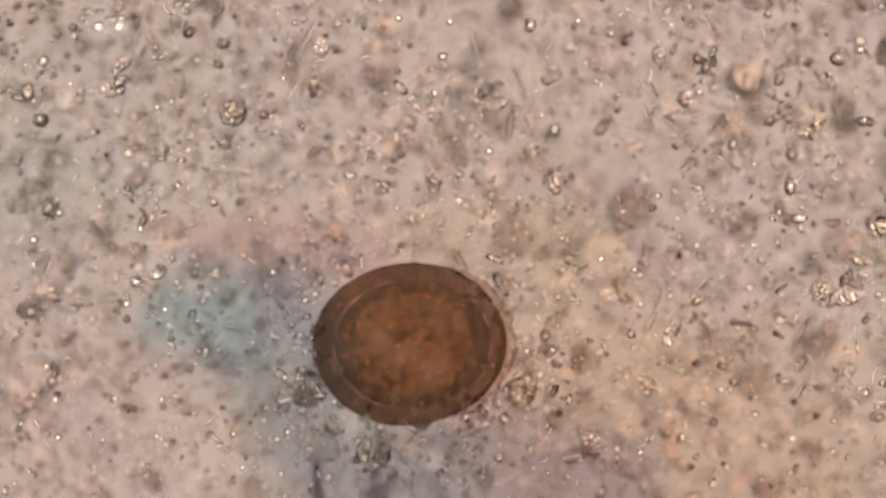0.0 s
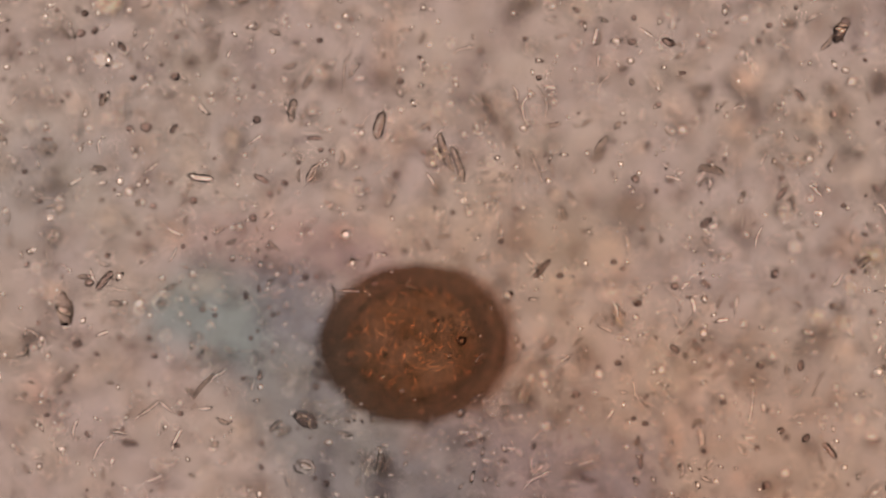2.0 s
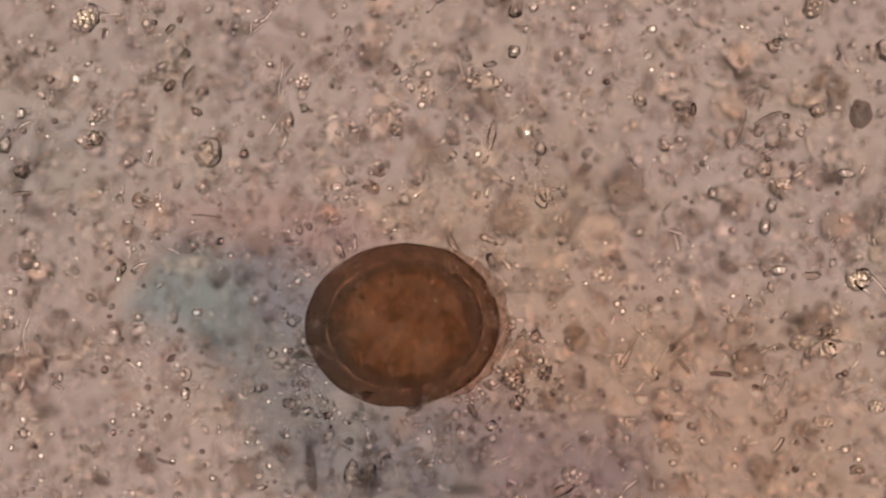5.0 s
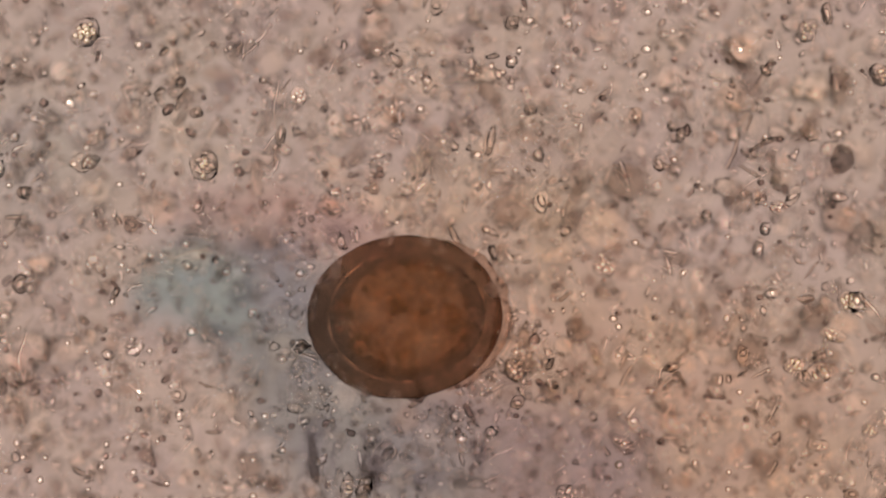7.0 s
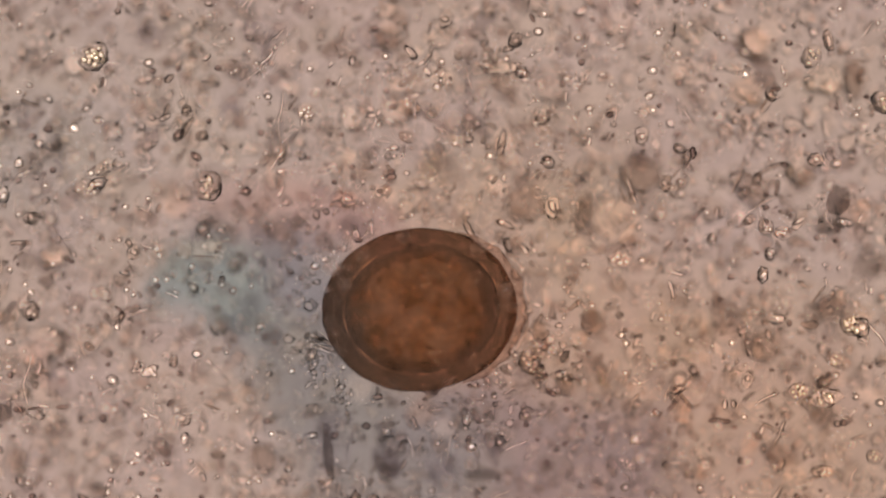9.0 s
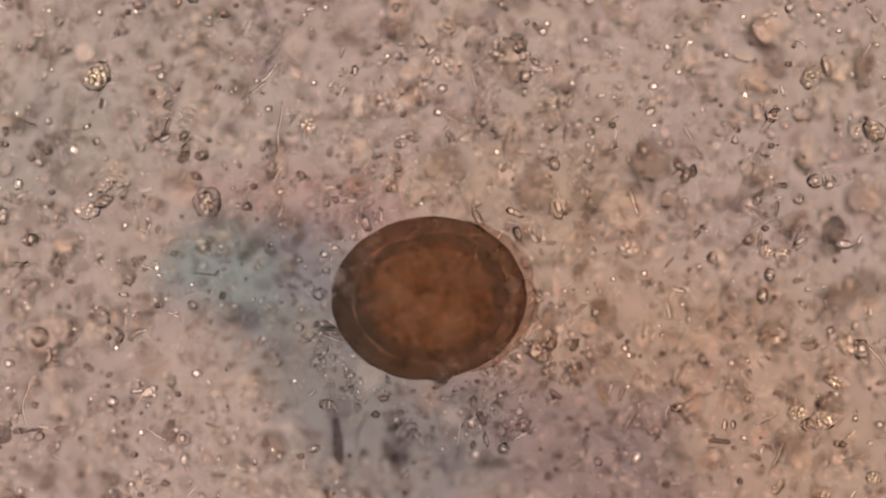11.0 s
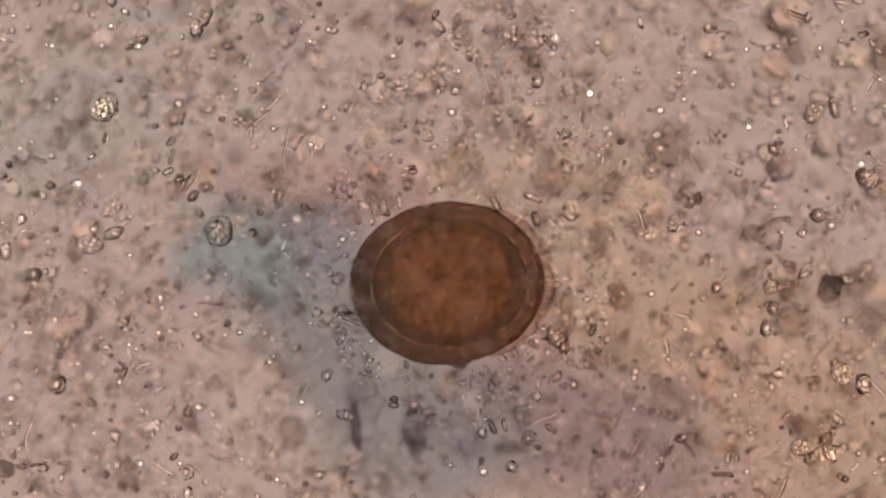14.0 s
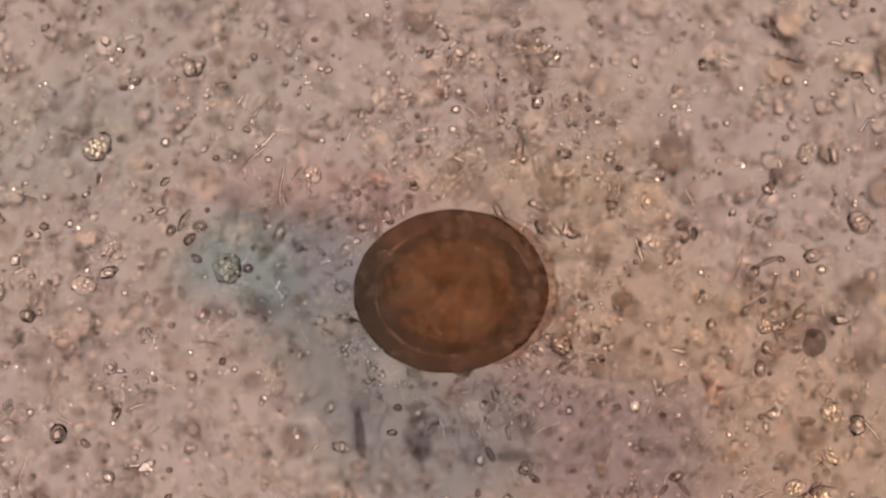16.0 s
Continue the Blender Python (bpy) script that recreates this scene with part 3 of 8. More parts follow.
rod(-30.2, -10.3, 7.6, 1.4, -25, z=24.0, v=(0.00, 0.00), mat=M_GREEN, bend=0.10)
rod(-29.5, -12.6, 6.8, 1.3, -15, z=24.0, v=(0.00, 0.00), mat=M_GREEN, bend=0.10)
rod(-31.5, -8.5, 5.0, 1.4, -40, z=24.0, v=(0.00, 0.00), mat=M_GREEN)
thread(-30.8, -9.5, 8.3, 1.08, -28, 0.15, z=23.0, v=(0.00, 0.00), mat=M_CLEAR, seed=73)
thread(-29.9, -11.7, 7.9, 1.08, -20, 0.10, z=23.0, v=(0.00, 0.00), mat=M_CLEAR, seed=74)
thread(9.7, -43.0, 7.9, 0.90, 80, 0.20, z=23.0, v=(0.00, 0.00), mat=M_CLEAR, seed=75)
thread(30.4, -43.0, 9.0, 0.90, 25, 0.20, z=23.0, v=(0.00, 0.00), mat=M_CLEAR, seed=76)
thread(-2.9, -43.0, 7.2, 0.90, -75, 0.20, z=23.0, v=(0.00, 0.00), mat=M_CLEAR, seed=77)
thread(-8.6, -41.2, 7.9, 0.90, 60, 0.20, z=23.0, v=(0.00, 0.00), mat=M_CLEAR, seed=78)
thread(-20.9, -50.2, 7.2, 0.90, 70, 0.20, z=23.0, v=(0.00, 0.00), mat=M_CLEAR, seed=79)
globule(36.4, -14.2, 5.0, 3.1, 40, z=14.0, v=(0, 0), mat=M_BROWN, seed=82)
globule(33.5, -19.3, 4.0, 2.3, 20, z=14.0, v=(0, 0), mat=M_VIOLET, seed=83)
globule(37.6, -7.0, 2.2, 4.5, 10, z=15.0, v=(0, 0), mat=M_BROWN, seed=84)
globule(14.4, -40.1, 3.4, 3.1, 0, z=16.0, v=(0, 0), mat=M_PALE, seed=85)
globule(-11.2, -51.3, 6.6, 1.6, -68, z=16.0, v=(0, 0), mat=M_SMUDGE, seed=86)
globule(-10.1, -38.9, 5.6, 1.8, -30, z=13.0, v=(0, 0), mat=M_VIOLET, seed=87)
globule(20.0, -52.2, 5.8, 2.0, 0, z=12.0, v=(0, 0), mat=M_SMUDGE, seed=88)
granule(-16.6, -36.4, 3.1, v=(0.00, 0.00), dark=True)
rod(-20.9, -43.0, 10.8, 1.6, 75, z=18.0, v=(0.00, 0.00), mat=M_VIOLET, bend=0.15)
rod(3.4, -52.0, 10.1, 1.4, -72, z=18.0, v=(0.00, 0.00), mat=M_VIOLET, bend=0.10)
rod(-23.6, -35.8, 7.2, 1.6, 30, z=18.0, v=(0.00, 0.00), mat=M_VIOLET)
rod(-2.9, -35.8, 7.9, 1.4, -40, z=18.0, v=(0.00, 0.00), mat=M_VIOLET, bend=0.10)
rod(9.7, -48.4, 7.2, 1.6, 60, z=18.0, v=(0.00, 0.00), mat=M_VIOLET)
# lumps that lie still on the slide
crystal_cluster(63.0, 15.8, 3.6, 2.7, 0, z=19.0, v=(0.00, 0.00), mat=M_GREY_CRYSTAL, count=7, seed=229)
globule(-108.6, 77.3, 3.6, 3.6, 0, z=10.0, v=(0, 0), mat=M_PALE, seed=343)
globule(-4.1, 71.6, 5.4, 2.9, 0, z=12.0, v=(0, 0), mat=M_YELLOW, seed=344)
globule(6.3, 85.3, 3.6, 3.4, 0, z=14.0, v=(0, 0), mat=M_PALE, seed=345)
globule(-10.6, -48.2, 4.1, 6.3, 30, z=14.0, v=(0, 0), mat=M_VIOLET, seed=346)
globule(-53.4, 88.1, 3.6, 3.6, 0, z=8.0, v=(0, 0), mat=M_VIOLET, seed=490)
globule(-114.3, 52.4, 2.2, 2.2, 0, z=10.0, v=(0, 0), mat=M_SMUDGE, seed=491)
globule(-9.1, 92.3, 5.4, 5.4, 0, z=8.0, v=(0, 0), mat=M_YELLOW, seed=492)
globule(6.5, 64.8, 2.2, 2.2, 0, z=8.0, v=(0, 0), mat=M_YELLOW, seed=493)
globule(111.0, 88.0, 4.5, 4.5, 0, z=8.0, v=(0, 0), mat=M_YELLOW, seed=494)
globule(-70.1, 58.0, 3.6, 2.7, 0, z=10.0, v=(0, 0), mat=M_PALE, seed=495)
globule(126.6, -33.2, 3.6, 2.5, 0, z=8.0, v=(0, 0), mat=M_BROWN, seed=496)
globule(-63.4, 108.1, 5.4, 3.1, -40, z=11.0, v=(0, 0), mat=M_SMUDGE, seed=534)
globule(32.0, 106.5, 4.5, 5.0, 0, z=11.0, v=(0, 0), mat=M_SMUDGE, seed=535)
globule(121.8, 120.9, 6.3, 1.8, -15, z=11.0, v=(0, 0), mat=M_SMUDGE, seed=536)
globule(-116.6, 50.4, 3.1, 1.8, 0, z=11.0, v=(0, 0), mat=M_SMUDGE, seed=537)
globule(124.1, 1.0, 2.7, 1.6, 0, z=11.0, v=(0, 0), mat=M_SMUDGE, seed=538)
globule(22.3, -40.7, 5.0, 1.8, 0, z=10.0, v=(0, 0), mat=M_VIOLET, seed=539)
globule(83.1, -33.1, 3.6, 3.2, 0, z=8.0, v=(0, 0), mat=M_ROSE, seed=540)
globule(118.8, 27.7, 2.5, 1.6, 0, z=8.0, v=(0, 0), mat=M_YELLOW, seed=541)
# adrift in the plane of the egg
crystal_cluster(-100.0, 88.9, 4.6, 3.9, 40, v=((3.6, -98.0, 100.7), (6.3, -99.9, 91.8), (7.5, -100.1, 86.8), (9, -101.9, 79.2), (13, -106.1, 60.0), (16, -110.7, 45.2)), count=11, seed=0)
crystal_cluster(-97.0, 55.5, 3.5, 1.9, 35, v=((1, -91.6, 83.3), (7.5, -97.4, 53.2), (9, -98.6, 44.5), (13, -103.8, 27.7), (16, -106.8, 13.4)), mat=M_GREY_CRYSTAL, count=6, seed=1)
crystal_cluster(145.8, -35.6, 2.5, 2.1, 0, count=7, seed=2)
crystal_cluster(110.0, 36.7, 2.3, 2.3, 0, v=((1, 117.1, 69.5), (13, 102.9, 4.0)), mat=M_GREY_CRYSTAL, count=8, seed=3)
crystal_cluster(137.8, 4.3, 3.2, 3.2, 0, v=((3.6, 143.9, 20.4), (12, 128.9, -19.2), (13, 126.6, -24.0), (14.5, 122.3, -30.6), (16, 119.3, -38.1)), count=12, seed=4)
crystal_cluster(122.0, -15.2, 3.2, 2.5, 0, count=8, seed=5)
crystal_cluster(-100.8, 48.2, 3.9, 2.8, 0, mat=M_GREY_CRYSTAL, count=6, seed=6)
crystal_cluster(-33.1, 69.2, 2.5, 2.8, 0, mat=M_GREY_CRYSTAL, count=6, seed=7)
crystal_cluster(-3.0, 57.6, 2.5, 1.6, -30, mat=M_GREY_CRYSTAL, count=5, seed=8)
crystal_cluster(117.0, 34.3, 2.5, 2.1, 0, mat=M_GREY_CRYSTAL, count=5, seed=9)
crystal_cluster(81.3, 47.0, 2.8, 1.1, 0, mat=M_GREY_CRYSTAL, count=5, seed=10)
crystal_cluster(68.4, -39.2, 3.5, 1.6, -30, mat=M_GREY_CRYSTAL, count=6, seed=11)
crystal_cluster(129.3, -40.2, 3.5, 1.8, 0, mat=M_GREY_CRYSTAL, count=6, seed=12)
crystal_cluster(51.9, -55.6, 4.2, 2.8, -20, mat=M_GREY_CRYSTAL, count=8, seed=13)
oval_cell(-63.0, 47.0, 5.0, 4.2, 80, v=((1, -56.3, 69.1), (3.6, -59.6, 58.6), (7.5, -63.5, 45.3), (9, -66.2, 38.6), (13, -71.2, 21.1), (14.5, -71.5, 13.8), (16, -70.0, 7.0)), mat=M_PALE, seed=14)
globule(137.0, 49.3, 4.8, 3.5, 80, z=25.0, v=((3.6, 146.9, 75.4), (7.5, 135.6, 45.4), (9, 131.3, 34.2), (12, 124.7, 14.4), (14.5, 118.5, -5.7), (16, 114.0, -16.2)), mat=M_LUMP, seed=15, lumpy=0.3)
globule(-127.4, -22.0, 3.2, 2.8, 0, z=25.0, v=None, mat=M_LUMP, seed=16, lumpy=0.3)
oval_cell(-98.3, 48.8, 3.0, 1.8, 20, v=((1, -92.0, 78.0), (7.5, -98.8, 46.3), (9, -100.5, 39.5), (13, -102.9, 20.6), (16, -107.0, 5.9)), mat=M_CLEAR, seed=17)
oval_cell(-65.2, 64.1, 2.1, 1.8, 0, mat=M_BROWN, seed=18)
oval_cell(-39.0, 56.8, 3.2, 1.6, 85, v=((1, -30.6, 77.5), (3.6, -33.6, 67.8), (7.5, -39.7, 55.2), (9, -43.2, 48.9), (12, -51.0, 36.5), (13, -51.4, 32.4), (14.5, -53.1, 24.2), (16, -53.6, 18.3)), mat=M_GREEN, seed=19)
oval_cell(4.8, 45.7, 3.2, 1.9, 75, v=((1, 8.0, 50.0), (3.6, 5.9, 47.6), (7.5, 4.7, 45.4), (12, 3.5, 42.2), (13, 4.9, 43.2), (16, 2.7, 41.2)), mat=M_PALE, seed=20)
oval_cell(-118.8, 38.7, 2.5, 2.1, 0, v=((3.6, -118.9, 54.2), (7.5, -118.8, 36.4)), mat=M_GREEN, seed=21)
oval_cell(-64.9, 34.8, 2.5, 2.1, 90, mat=M_PALE, seed=22)
oval_cell(33.6, 92.0, 2.5, 2.1, 60, v=((7.5, 33.2, 90.4), (9, 30.1, 84.3), (12, 28.6, 76.3), (13, 28.9, 72.8), (14.5, 26.9, 68.3), (16, 26.6, 63.8)), mat=M_GREEN, seed=23)
oval_cell(39.4, 64.8, 2.1, 1.6, 0, v=((7.5, 39.0, 63.5), (13, 37.4, 48.7)), mat=M_GREEN, seed=24)
oval_cell(149.0, 75.8, 3.9, 3.2, -40, v=((7.5, 148.2, 73.2), (13, 133.7, 39.2), (14.5, 130.4, 29.7), (16, 127.6, 21.3)), mat=M_GREEN, seed=25)
oval_cell(127.2, 57.2, 2.5, 2.1, 0, mat=M_GREEN, seed=26)
oval_cell(112.9, 27.6, 2.1, 1.6, 80, mat=M_CLEAR, seed=27)
oval_cell(132.1, 94.8, 3.5, 1.6, 100, v=((6.3, 133.1, 98.0), (7.5, 131.4, 92.5), (9, 128.1, 84.3), (16, 119.8, 43.1)), mat=M_GREEN, seed=28)
oval_cell(72.2, 62.9, 2.8, 2.1, 80, mat=M_PALE, seed=29)
oval_cell(-90.5, 7.6, 2.1, 1.2, 60, mat=M_GREEN, seed=30)
oval_cell(-83.8, -10.3, 2.8, 1.6, 35, v=((1, -79.6, 18.2), (6.3, -83.3, -7.5), (7.5, -84.2, -12.2), (9, -84.2, -19.2)), mat=M_CLEAR, seed=31)
oval_cell(-34.0, -28.6, 2.8, 1.8, -20, v=((1, -34.1, -20.2), (3.6, -34.8, -22.8), (7.5, -33.9, -29.4), (13, -30.9, -37.8)), mat=M_GREEN, seed=32)
oval_cell(115.2, 7.3, 2.5, 1.6, 5, mat=M_CLEAR, seed=33)
oval_cell(134.3, -5.6, 4.2, 2.1, -20, mat=M_PALE, seed=34)
oval_cell(35.5, -26.8, 2.5, 2.1, 40, v=((6.3, 35.5, -26.4), (7.5, 35.5, -27.1), (9, 33.6, -32.7), (13, 26.6, -45.2)), mat=M_GREEN, seed=35)
oval_cell(26.8, -36.1, 1.8, 1.8, 0, mat=M_CLEAR, seed=36)
oval_cell(125.1, -18.9, 2.1, 2.1, 0, mat=M_PALE, seed=37)
oval_cell(105.9, -11.8, 2.8, 1.8, 80, mat=M_PALE, seed=38)
oval_cell(-84.5, 112.4, 1.9, 1.6, 10, mat=M_DARK, seed=39)
oval_cell(-72.0, 73.0, 1.8, 1.6, 70, v=((1, -64.6, 106.3), (3.6, -66.7, 92.4), (13, -81.3, 38.8), (14.5, -85.1, 29.2), (16, -87.7, 19.0)), mat=M_GREEN, seed=40)
oval_cell(-74.1, 63.7, 2.3, 1.4, 50, v=((1, -69.9, 93.6), (12, -77.6, 38.8), (13, -78.5, 33.3), (14.5, -80.2, 24.2), (16, -81.9, 16.2)), mat=M_DARK, seed=41)
oval_cell(-66.9, 57.6, 1.8, 1.2, -30, v=((13, -75.8, 28.6), (14.5, -78.6, 18.6), (16, -79.6, 10.2)), mat=M_DARK, seed=42)
oval_cell(-122.1, 56.4, 1.8, 1.4, 60, mat=M_CLEAR, seed=43)
oval_cell(-67.5, 115.4, 2.8, 2.1, 90, mat=M_CLEAR, seed=44)
oval_cell(-9.5, 40.0, 1.8, 1.8, 0, mat=M_BROWN, seed=45)
oval_cell(10.2, 97.4, 3.2, 2.1, 80, mat=M_PALE, seed=46)
oval_cell(84.0, 59.6, 1.9, 1.6, -30, mat=M_GREEN, seed=47)
oval_cell(86.4, 56.9, 2.5, 1.6, 75, v=((12, 79.4, 34.2), (13, 78.8, 30.3), (14.5, 75.2, 23.5)), mat=M_GREEN, seed=48)
oval_cell(109.0, 51.0, 2.1, 1.6, 60, mat=M_GREEN, seed=49)
oval_cell(42.8, 35.9, 3.5, 2.5, 80, mat=M_PALE, seed=50)
oval_cell(-68.0, 16.2, 1.8, 1.4, -40, mat=M_GREEN, seed=51)
oval_cell(-95.7, 15.6, 2.5, 1.6, -40, mat=M_PALE, seed=52)
oval_cell(-120.2, 10.5, 3.2, 2.7, 80, v=((7.5, -121.0, 7.9), (13, -122.0, -24.9), (14.5, -122.1, -34.9), (16, -122.9, -44.5)), mat=M_GREEN, seed=53)
oval_cell(-74.2, -6.6, 2.1, 1.4, 80, v=((12, -81.6, -30.9), (13, -80.9, -35.5), (16, -82.2, -49.1)), mat=M_GREEN, seed=54)
oval_cell(-32.3, -9.3, 2.3, 1.6, 60, v=((13, -37.4, -25.8), (14.5, -37.7, -30.5), (16, -37.7, -36.2)), mat=M_GREEN, seed=55)
oval_cell(-31.7, -32.7, 2.1, 1.2, 10, mat=M_CLEAR, seed=57)
oval_cell(16.0, -31.1, 1.8, 1.4, 90, mat=M_CLEAR, seed=58)
oval_cell(130.0, -12.4, 2.5, 2.1, 60, v=((13, 120.4, -43.5), (16, 114.5, -62.2)), mat=M_BROWN, seed=59)
oval_cell(-126.9, 46.3, 2.8, 1.8, 80, mat=M_CLEAR, seed=60)
oval_cell(-87.9, 26.5, 2.5, 2.1, 90, v=((3.6, -80.8, 45.5), (16, -106.7, -23.8)), mat=M_PALE, seed=61)
oval_cell(-21.5, 39.0, 1.8, 1.4, 0, mat=M_CLEAR, seed=62)
oval_cell(33.5, 79.8, 2.1, 1.6, 60, mat=M_CLEAR, seed=63)
oval_cell(79.8, 48.3, 2.5, 2.1, 90, mat=M_PALE, seed=64)
oval_cell(106.3, 38.2, 2.1, 1.4, 30, mat=M_GREEN, seed=65)
oval_cell(120.9, 37.0, 3.5, 1.8, 60, v=((3.6, 125.3, 53.8), (16, 109.2, -7.3)), mat=M_PALE, seed=66)
oval_cell(94.5, 31.7, 1.9, 1.6, 90, mat=M_CLEAR, seed=67)
oval_cell(110.6, 21.0, 2.5, 1.8, 85, v=((1, 118.6, 44.9), (3.6, 114.7, 37.0)), mat=M_CLEAR, seed=68)
oval_cell(-122.1, -20.9, 1.9, 0.9, 0, mat=M_DARK, seed=69)
oval_cell(-70.4, -30.7, 2.1, 1.4, 80, mat=M_CLEAR, seed=70)
oval_cell(-17.9, -52.7, 3.9, 2.1, 80, v=((1, -14.7, -35.3), (3.6, -15.2, -42.3)), mat=M_GREEN, seed=71)
oval_cell(-12.7, -53.8, 4.2, 2.3, 75, v=((1, -9.0, -36.7), (3.6, -10.1, -43.5)), mat=M_GREEN, seed=72)
oval_cell(40.7, -7.2, 1.9, 1.6, 60, v=((1, 42.3, 1.0), (3.6, 42.1, -1.4)), mat=M_DARK, seed=73)
oval_cell(83.6, -15.7, 2.5, 1.4, 20, mat=M_GREEN, seed=74)
oval_cell(139.8, -55.4, 2.5, 1.6, 0, mat=M_BROWN, seed=75)
oval_cell(38.9, -14.8, 1.8, 1.4, 40, mat=M_GREEN, seed=76)
oval_cell(-51.8, 45.4, 1.8, 1.4, 0, mat=M_DARK, seed=77)
oval_cell(41.9, 50.6, 1.9, 1.8, 90, mat=M_CLEAR, seed=78)
oval_cell(-70.8, -24.4, 2.5, 2.1, 0, mat=M_PALE, seed=79)
oval_cell(130.2, -17.2, 5.3, 2.8, 10, mat=M_PALE, seed=80)
oval_cell(141.7, 4.8, 3.2, 2.5, 80, mat=M_CLEAR, seed=81)
oval_cell(-64.6, 119.1, 3.5, 1.8, 65, v=((14.5, -76.3, 81.0), (16, -78.9, 70.4)), mat=M_GREEN, seed=82)
oval_cell(92.4, 114.0, 1.8, 1.6, 60, mat=M_GREEN, seed=83)
oval_cell(-58.1, 109.0, 2.1, 1.2, -10, mat=M_DARK, seed=84)
oval_cell(113.1, 77.1, 2.1, 1.4, -60, mat=M_GREEN, seed=85)
oval_cell(-100.3, -1.2, 1.8, 1.2, -40, mat=M_BROWN, seed=86)
oval_cell(-92.8, -12.0, 2.1, 1.6, -40, mat=M_CLEAR, seed=89)
oval_cell(135.9, 37.5, 3.2, 1.4, -5, mat=M_CLEAR, seed=90)
rod(-75.2, 83.0, 3.9, 2.1, 40, v=((7.5, -76.0, 80.5), (13, -84.8, 49.4)), mat=M_GREEN)
rod(-96.3, 81.6, 3.5, 1.1, 80, mat=M_DARK)
rod(-95.0, 81.6, 3.2, 1.1, 80, mat=M_CLEAR)
rod(-92.1, 56.7, 2.5, 1.1, 60, v=((3.6, -86.2, 76.8), (7.5, -93.0, 53.8)), mat=M_GREEN)
rod(-71.4, 75.2, 2.8, 1.4, 45, mat=M_PALE)
rod(-77.0, 70.4, 4.2, 2.1, 30, v=((1, -73.4, 102.4), (7.5, -77.3, 67.7)), mat=M_CLEAR)
rod(-34.3, 66.3, 3.9, 1.4, 80, v=((1, -27.9, 85.1), (7.5, -34.8, 64.7)), mat=M_CLEAR)
rod(-34.2, 84.1, 4.2, 1.4, 85, v=((7.5, -34.8, 82.1), (16, -47.4, 50.2)), mat=M_PALE)
rod(-18.9, 85.1, 3.5, 2.1, 88, mat=M_CLEAR)
rod(-7.8, 44.4, 3.2, 2.1, 5, mat=M_DARK)
rod(114.8, 79.3, 3.5, 1.4, 10, mat=M_DARK)
rod(52.3, 74.9, 2.8, 1.1, 70, v=((7.5, 51.7, 73.2), (13, 48.8, 61.8)), mat=M_BROWN)
rod(27.1, 55.3, 9.9, 2.5, 80, v=((1, 31.3, 66.8), (3.6, 29.0, 62.1), (7.5, 26.8, 54.3), (9, 25.8, 51.9), (13, 24.3, 46.8), (16, 21.4, 43.8)), mat=M_GREEN)
rod(25.5, 54.8, 7.1, 0.9, 82, v=((1, 29.7, 66.8), (3.6, 27.4, 61.8), (7.5, 25.2, 53.8), (9, 24.2, 51.4), (13, 22.6, 46.2), (16, 19.8, 43.1)), mat=M_GREEN)
rod(109.5, 66.9, 5.3, 0.9, 55, mat=M_GREEN)
rod(108.0, 60.4, 6.0, 0.9, 70, v=((1, 120.3, 86.5), (7.5, 106.9, 58.2)), mat=M_GREEN)
rod(117.5, 55.8, 2.5, 2.1, 0, mat=M_DARK)
rod(112.7, 54.0, 9.9, 1.6, 25, v=((3.6, 115.6, 71.5), (7.5, 112.2, 51.5)), mat=M_GREEN)
rod(110.4, 36.8, 5.3, 1.4, 85, v=((7.5, 109.6, 34.3), (16, 93.3, -0.8)), mat=M_GREEN)
rod(116.0, 34.7, 3.9, 1.1, -15, mat=M_CLEAR)
rod(115.9, 33.4, 3.9, 0.7, -15, v=((3.6, 120.3, 49.0), (7.5, 115.3, 31.1)), mat=M_DARK)
rod(89.6, 38.8, 3.5, 1.4, 50, mat=M_DARK)
rod(82.9, 51.6, 2.5, 0.9, 60, mat=M_GREEN)
rod(125.4, 91.7, 7.1, 0.9, 80, mat=M_PALE)
rod(128.1, 87.3, 3.5, 0.9, 75, mat=M_PALE)
rod(80.7, 28.5, 4.2, 0.9, 50, mat=M_BROWN)
rod(-48.2, 0.7, 2.8, 1.8, 70, mat=M_GREEN)
rod(-64.9, -28.0, 2.5, 2.1, 80, mat=M_PALE)
rod(-38.6, -40.7, 4.2, 1.2, 60, mat=M_CLEAR)
rod(-117.8, -20.7, 4.2, 0.9, 10, v=((1, -112.0, 9.0), (7.5, -118.3, -23.2)), mat=M_DARK)
rod(5.7, -50.0, 2.8, 1.8, 20, v=((1, 4.8, -31.7), (7.5, 5.7, -51.5)), mat=M_CLEAR)
rod(132.5, 15.3, 2.5, 1.4, 60, mat=M_GREEN)
rod(69.5, -18.5, 7.8, 1.8, 60, v=((3.6, 73.1, -6.3), (6.3, 68.4, -14.9), (7.5, 70.3, -21.1), (9, 66.9, -29.5), (13, 60.6, -47.0)), mat=M_GREEN)
rod(85.3, -18.9, 8.1, 1.4, -50, v=((3.6, 88.5, -7.6), (7.5, 84.8, -20.6)), mat=M_BROWN)
rod(82.5, -21.2, 4.2, 1.4, 50, v=((7.5, 81.8, -23.6), (13, 70.9, -47.9)), mat=M_DARK)
rod(78.1, -24.5, 4.2, 1.1, 60, v=((7.5, 77.4, -26.7), (13, 68.6, -53.2)), mat=M_DARK)
rod(19.9, -29.5, 5.3, 2.1, -60, v=((6.3, 21.3, -28.7), (7.5, 18.8, -30.1), (9, 17.7, -33.4)), mat=M_DARK)
rod(54.9, -25.9, 6.7, 1.8, 85, v=((7.5, 54.4, -27.6), (9, 51.5, -38.3)), mat=M_VIOLET)
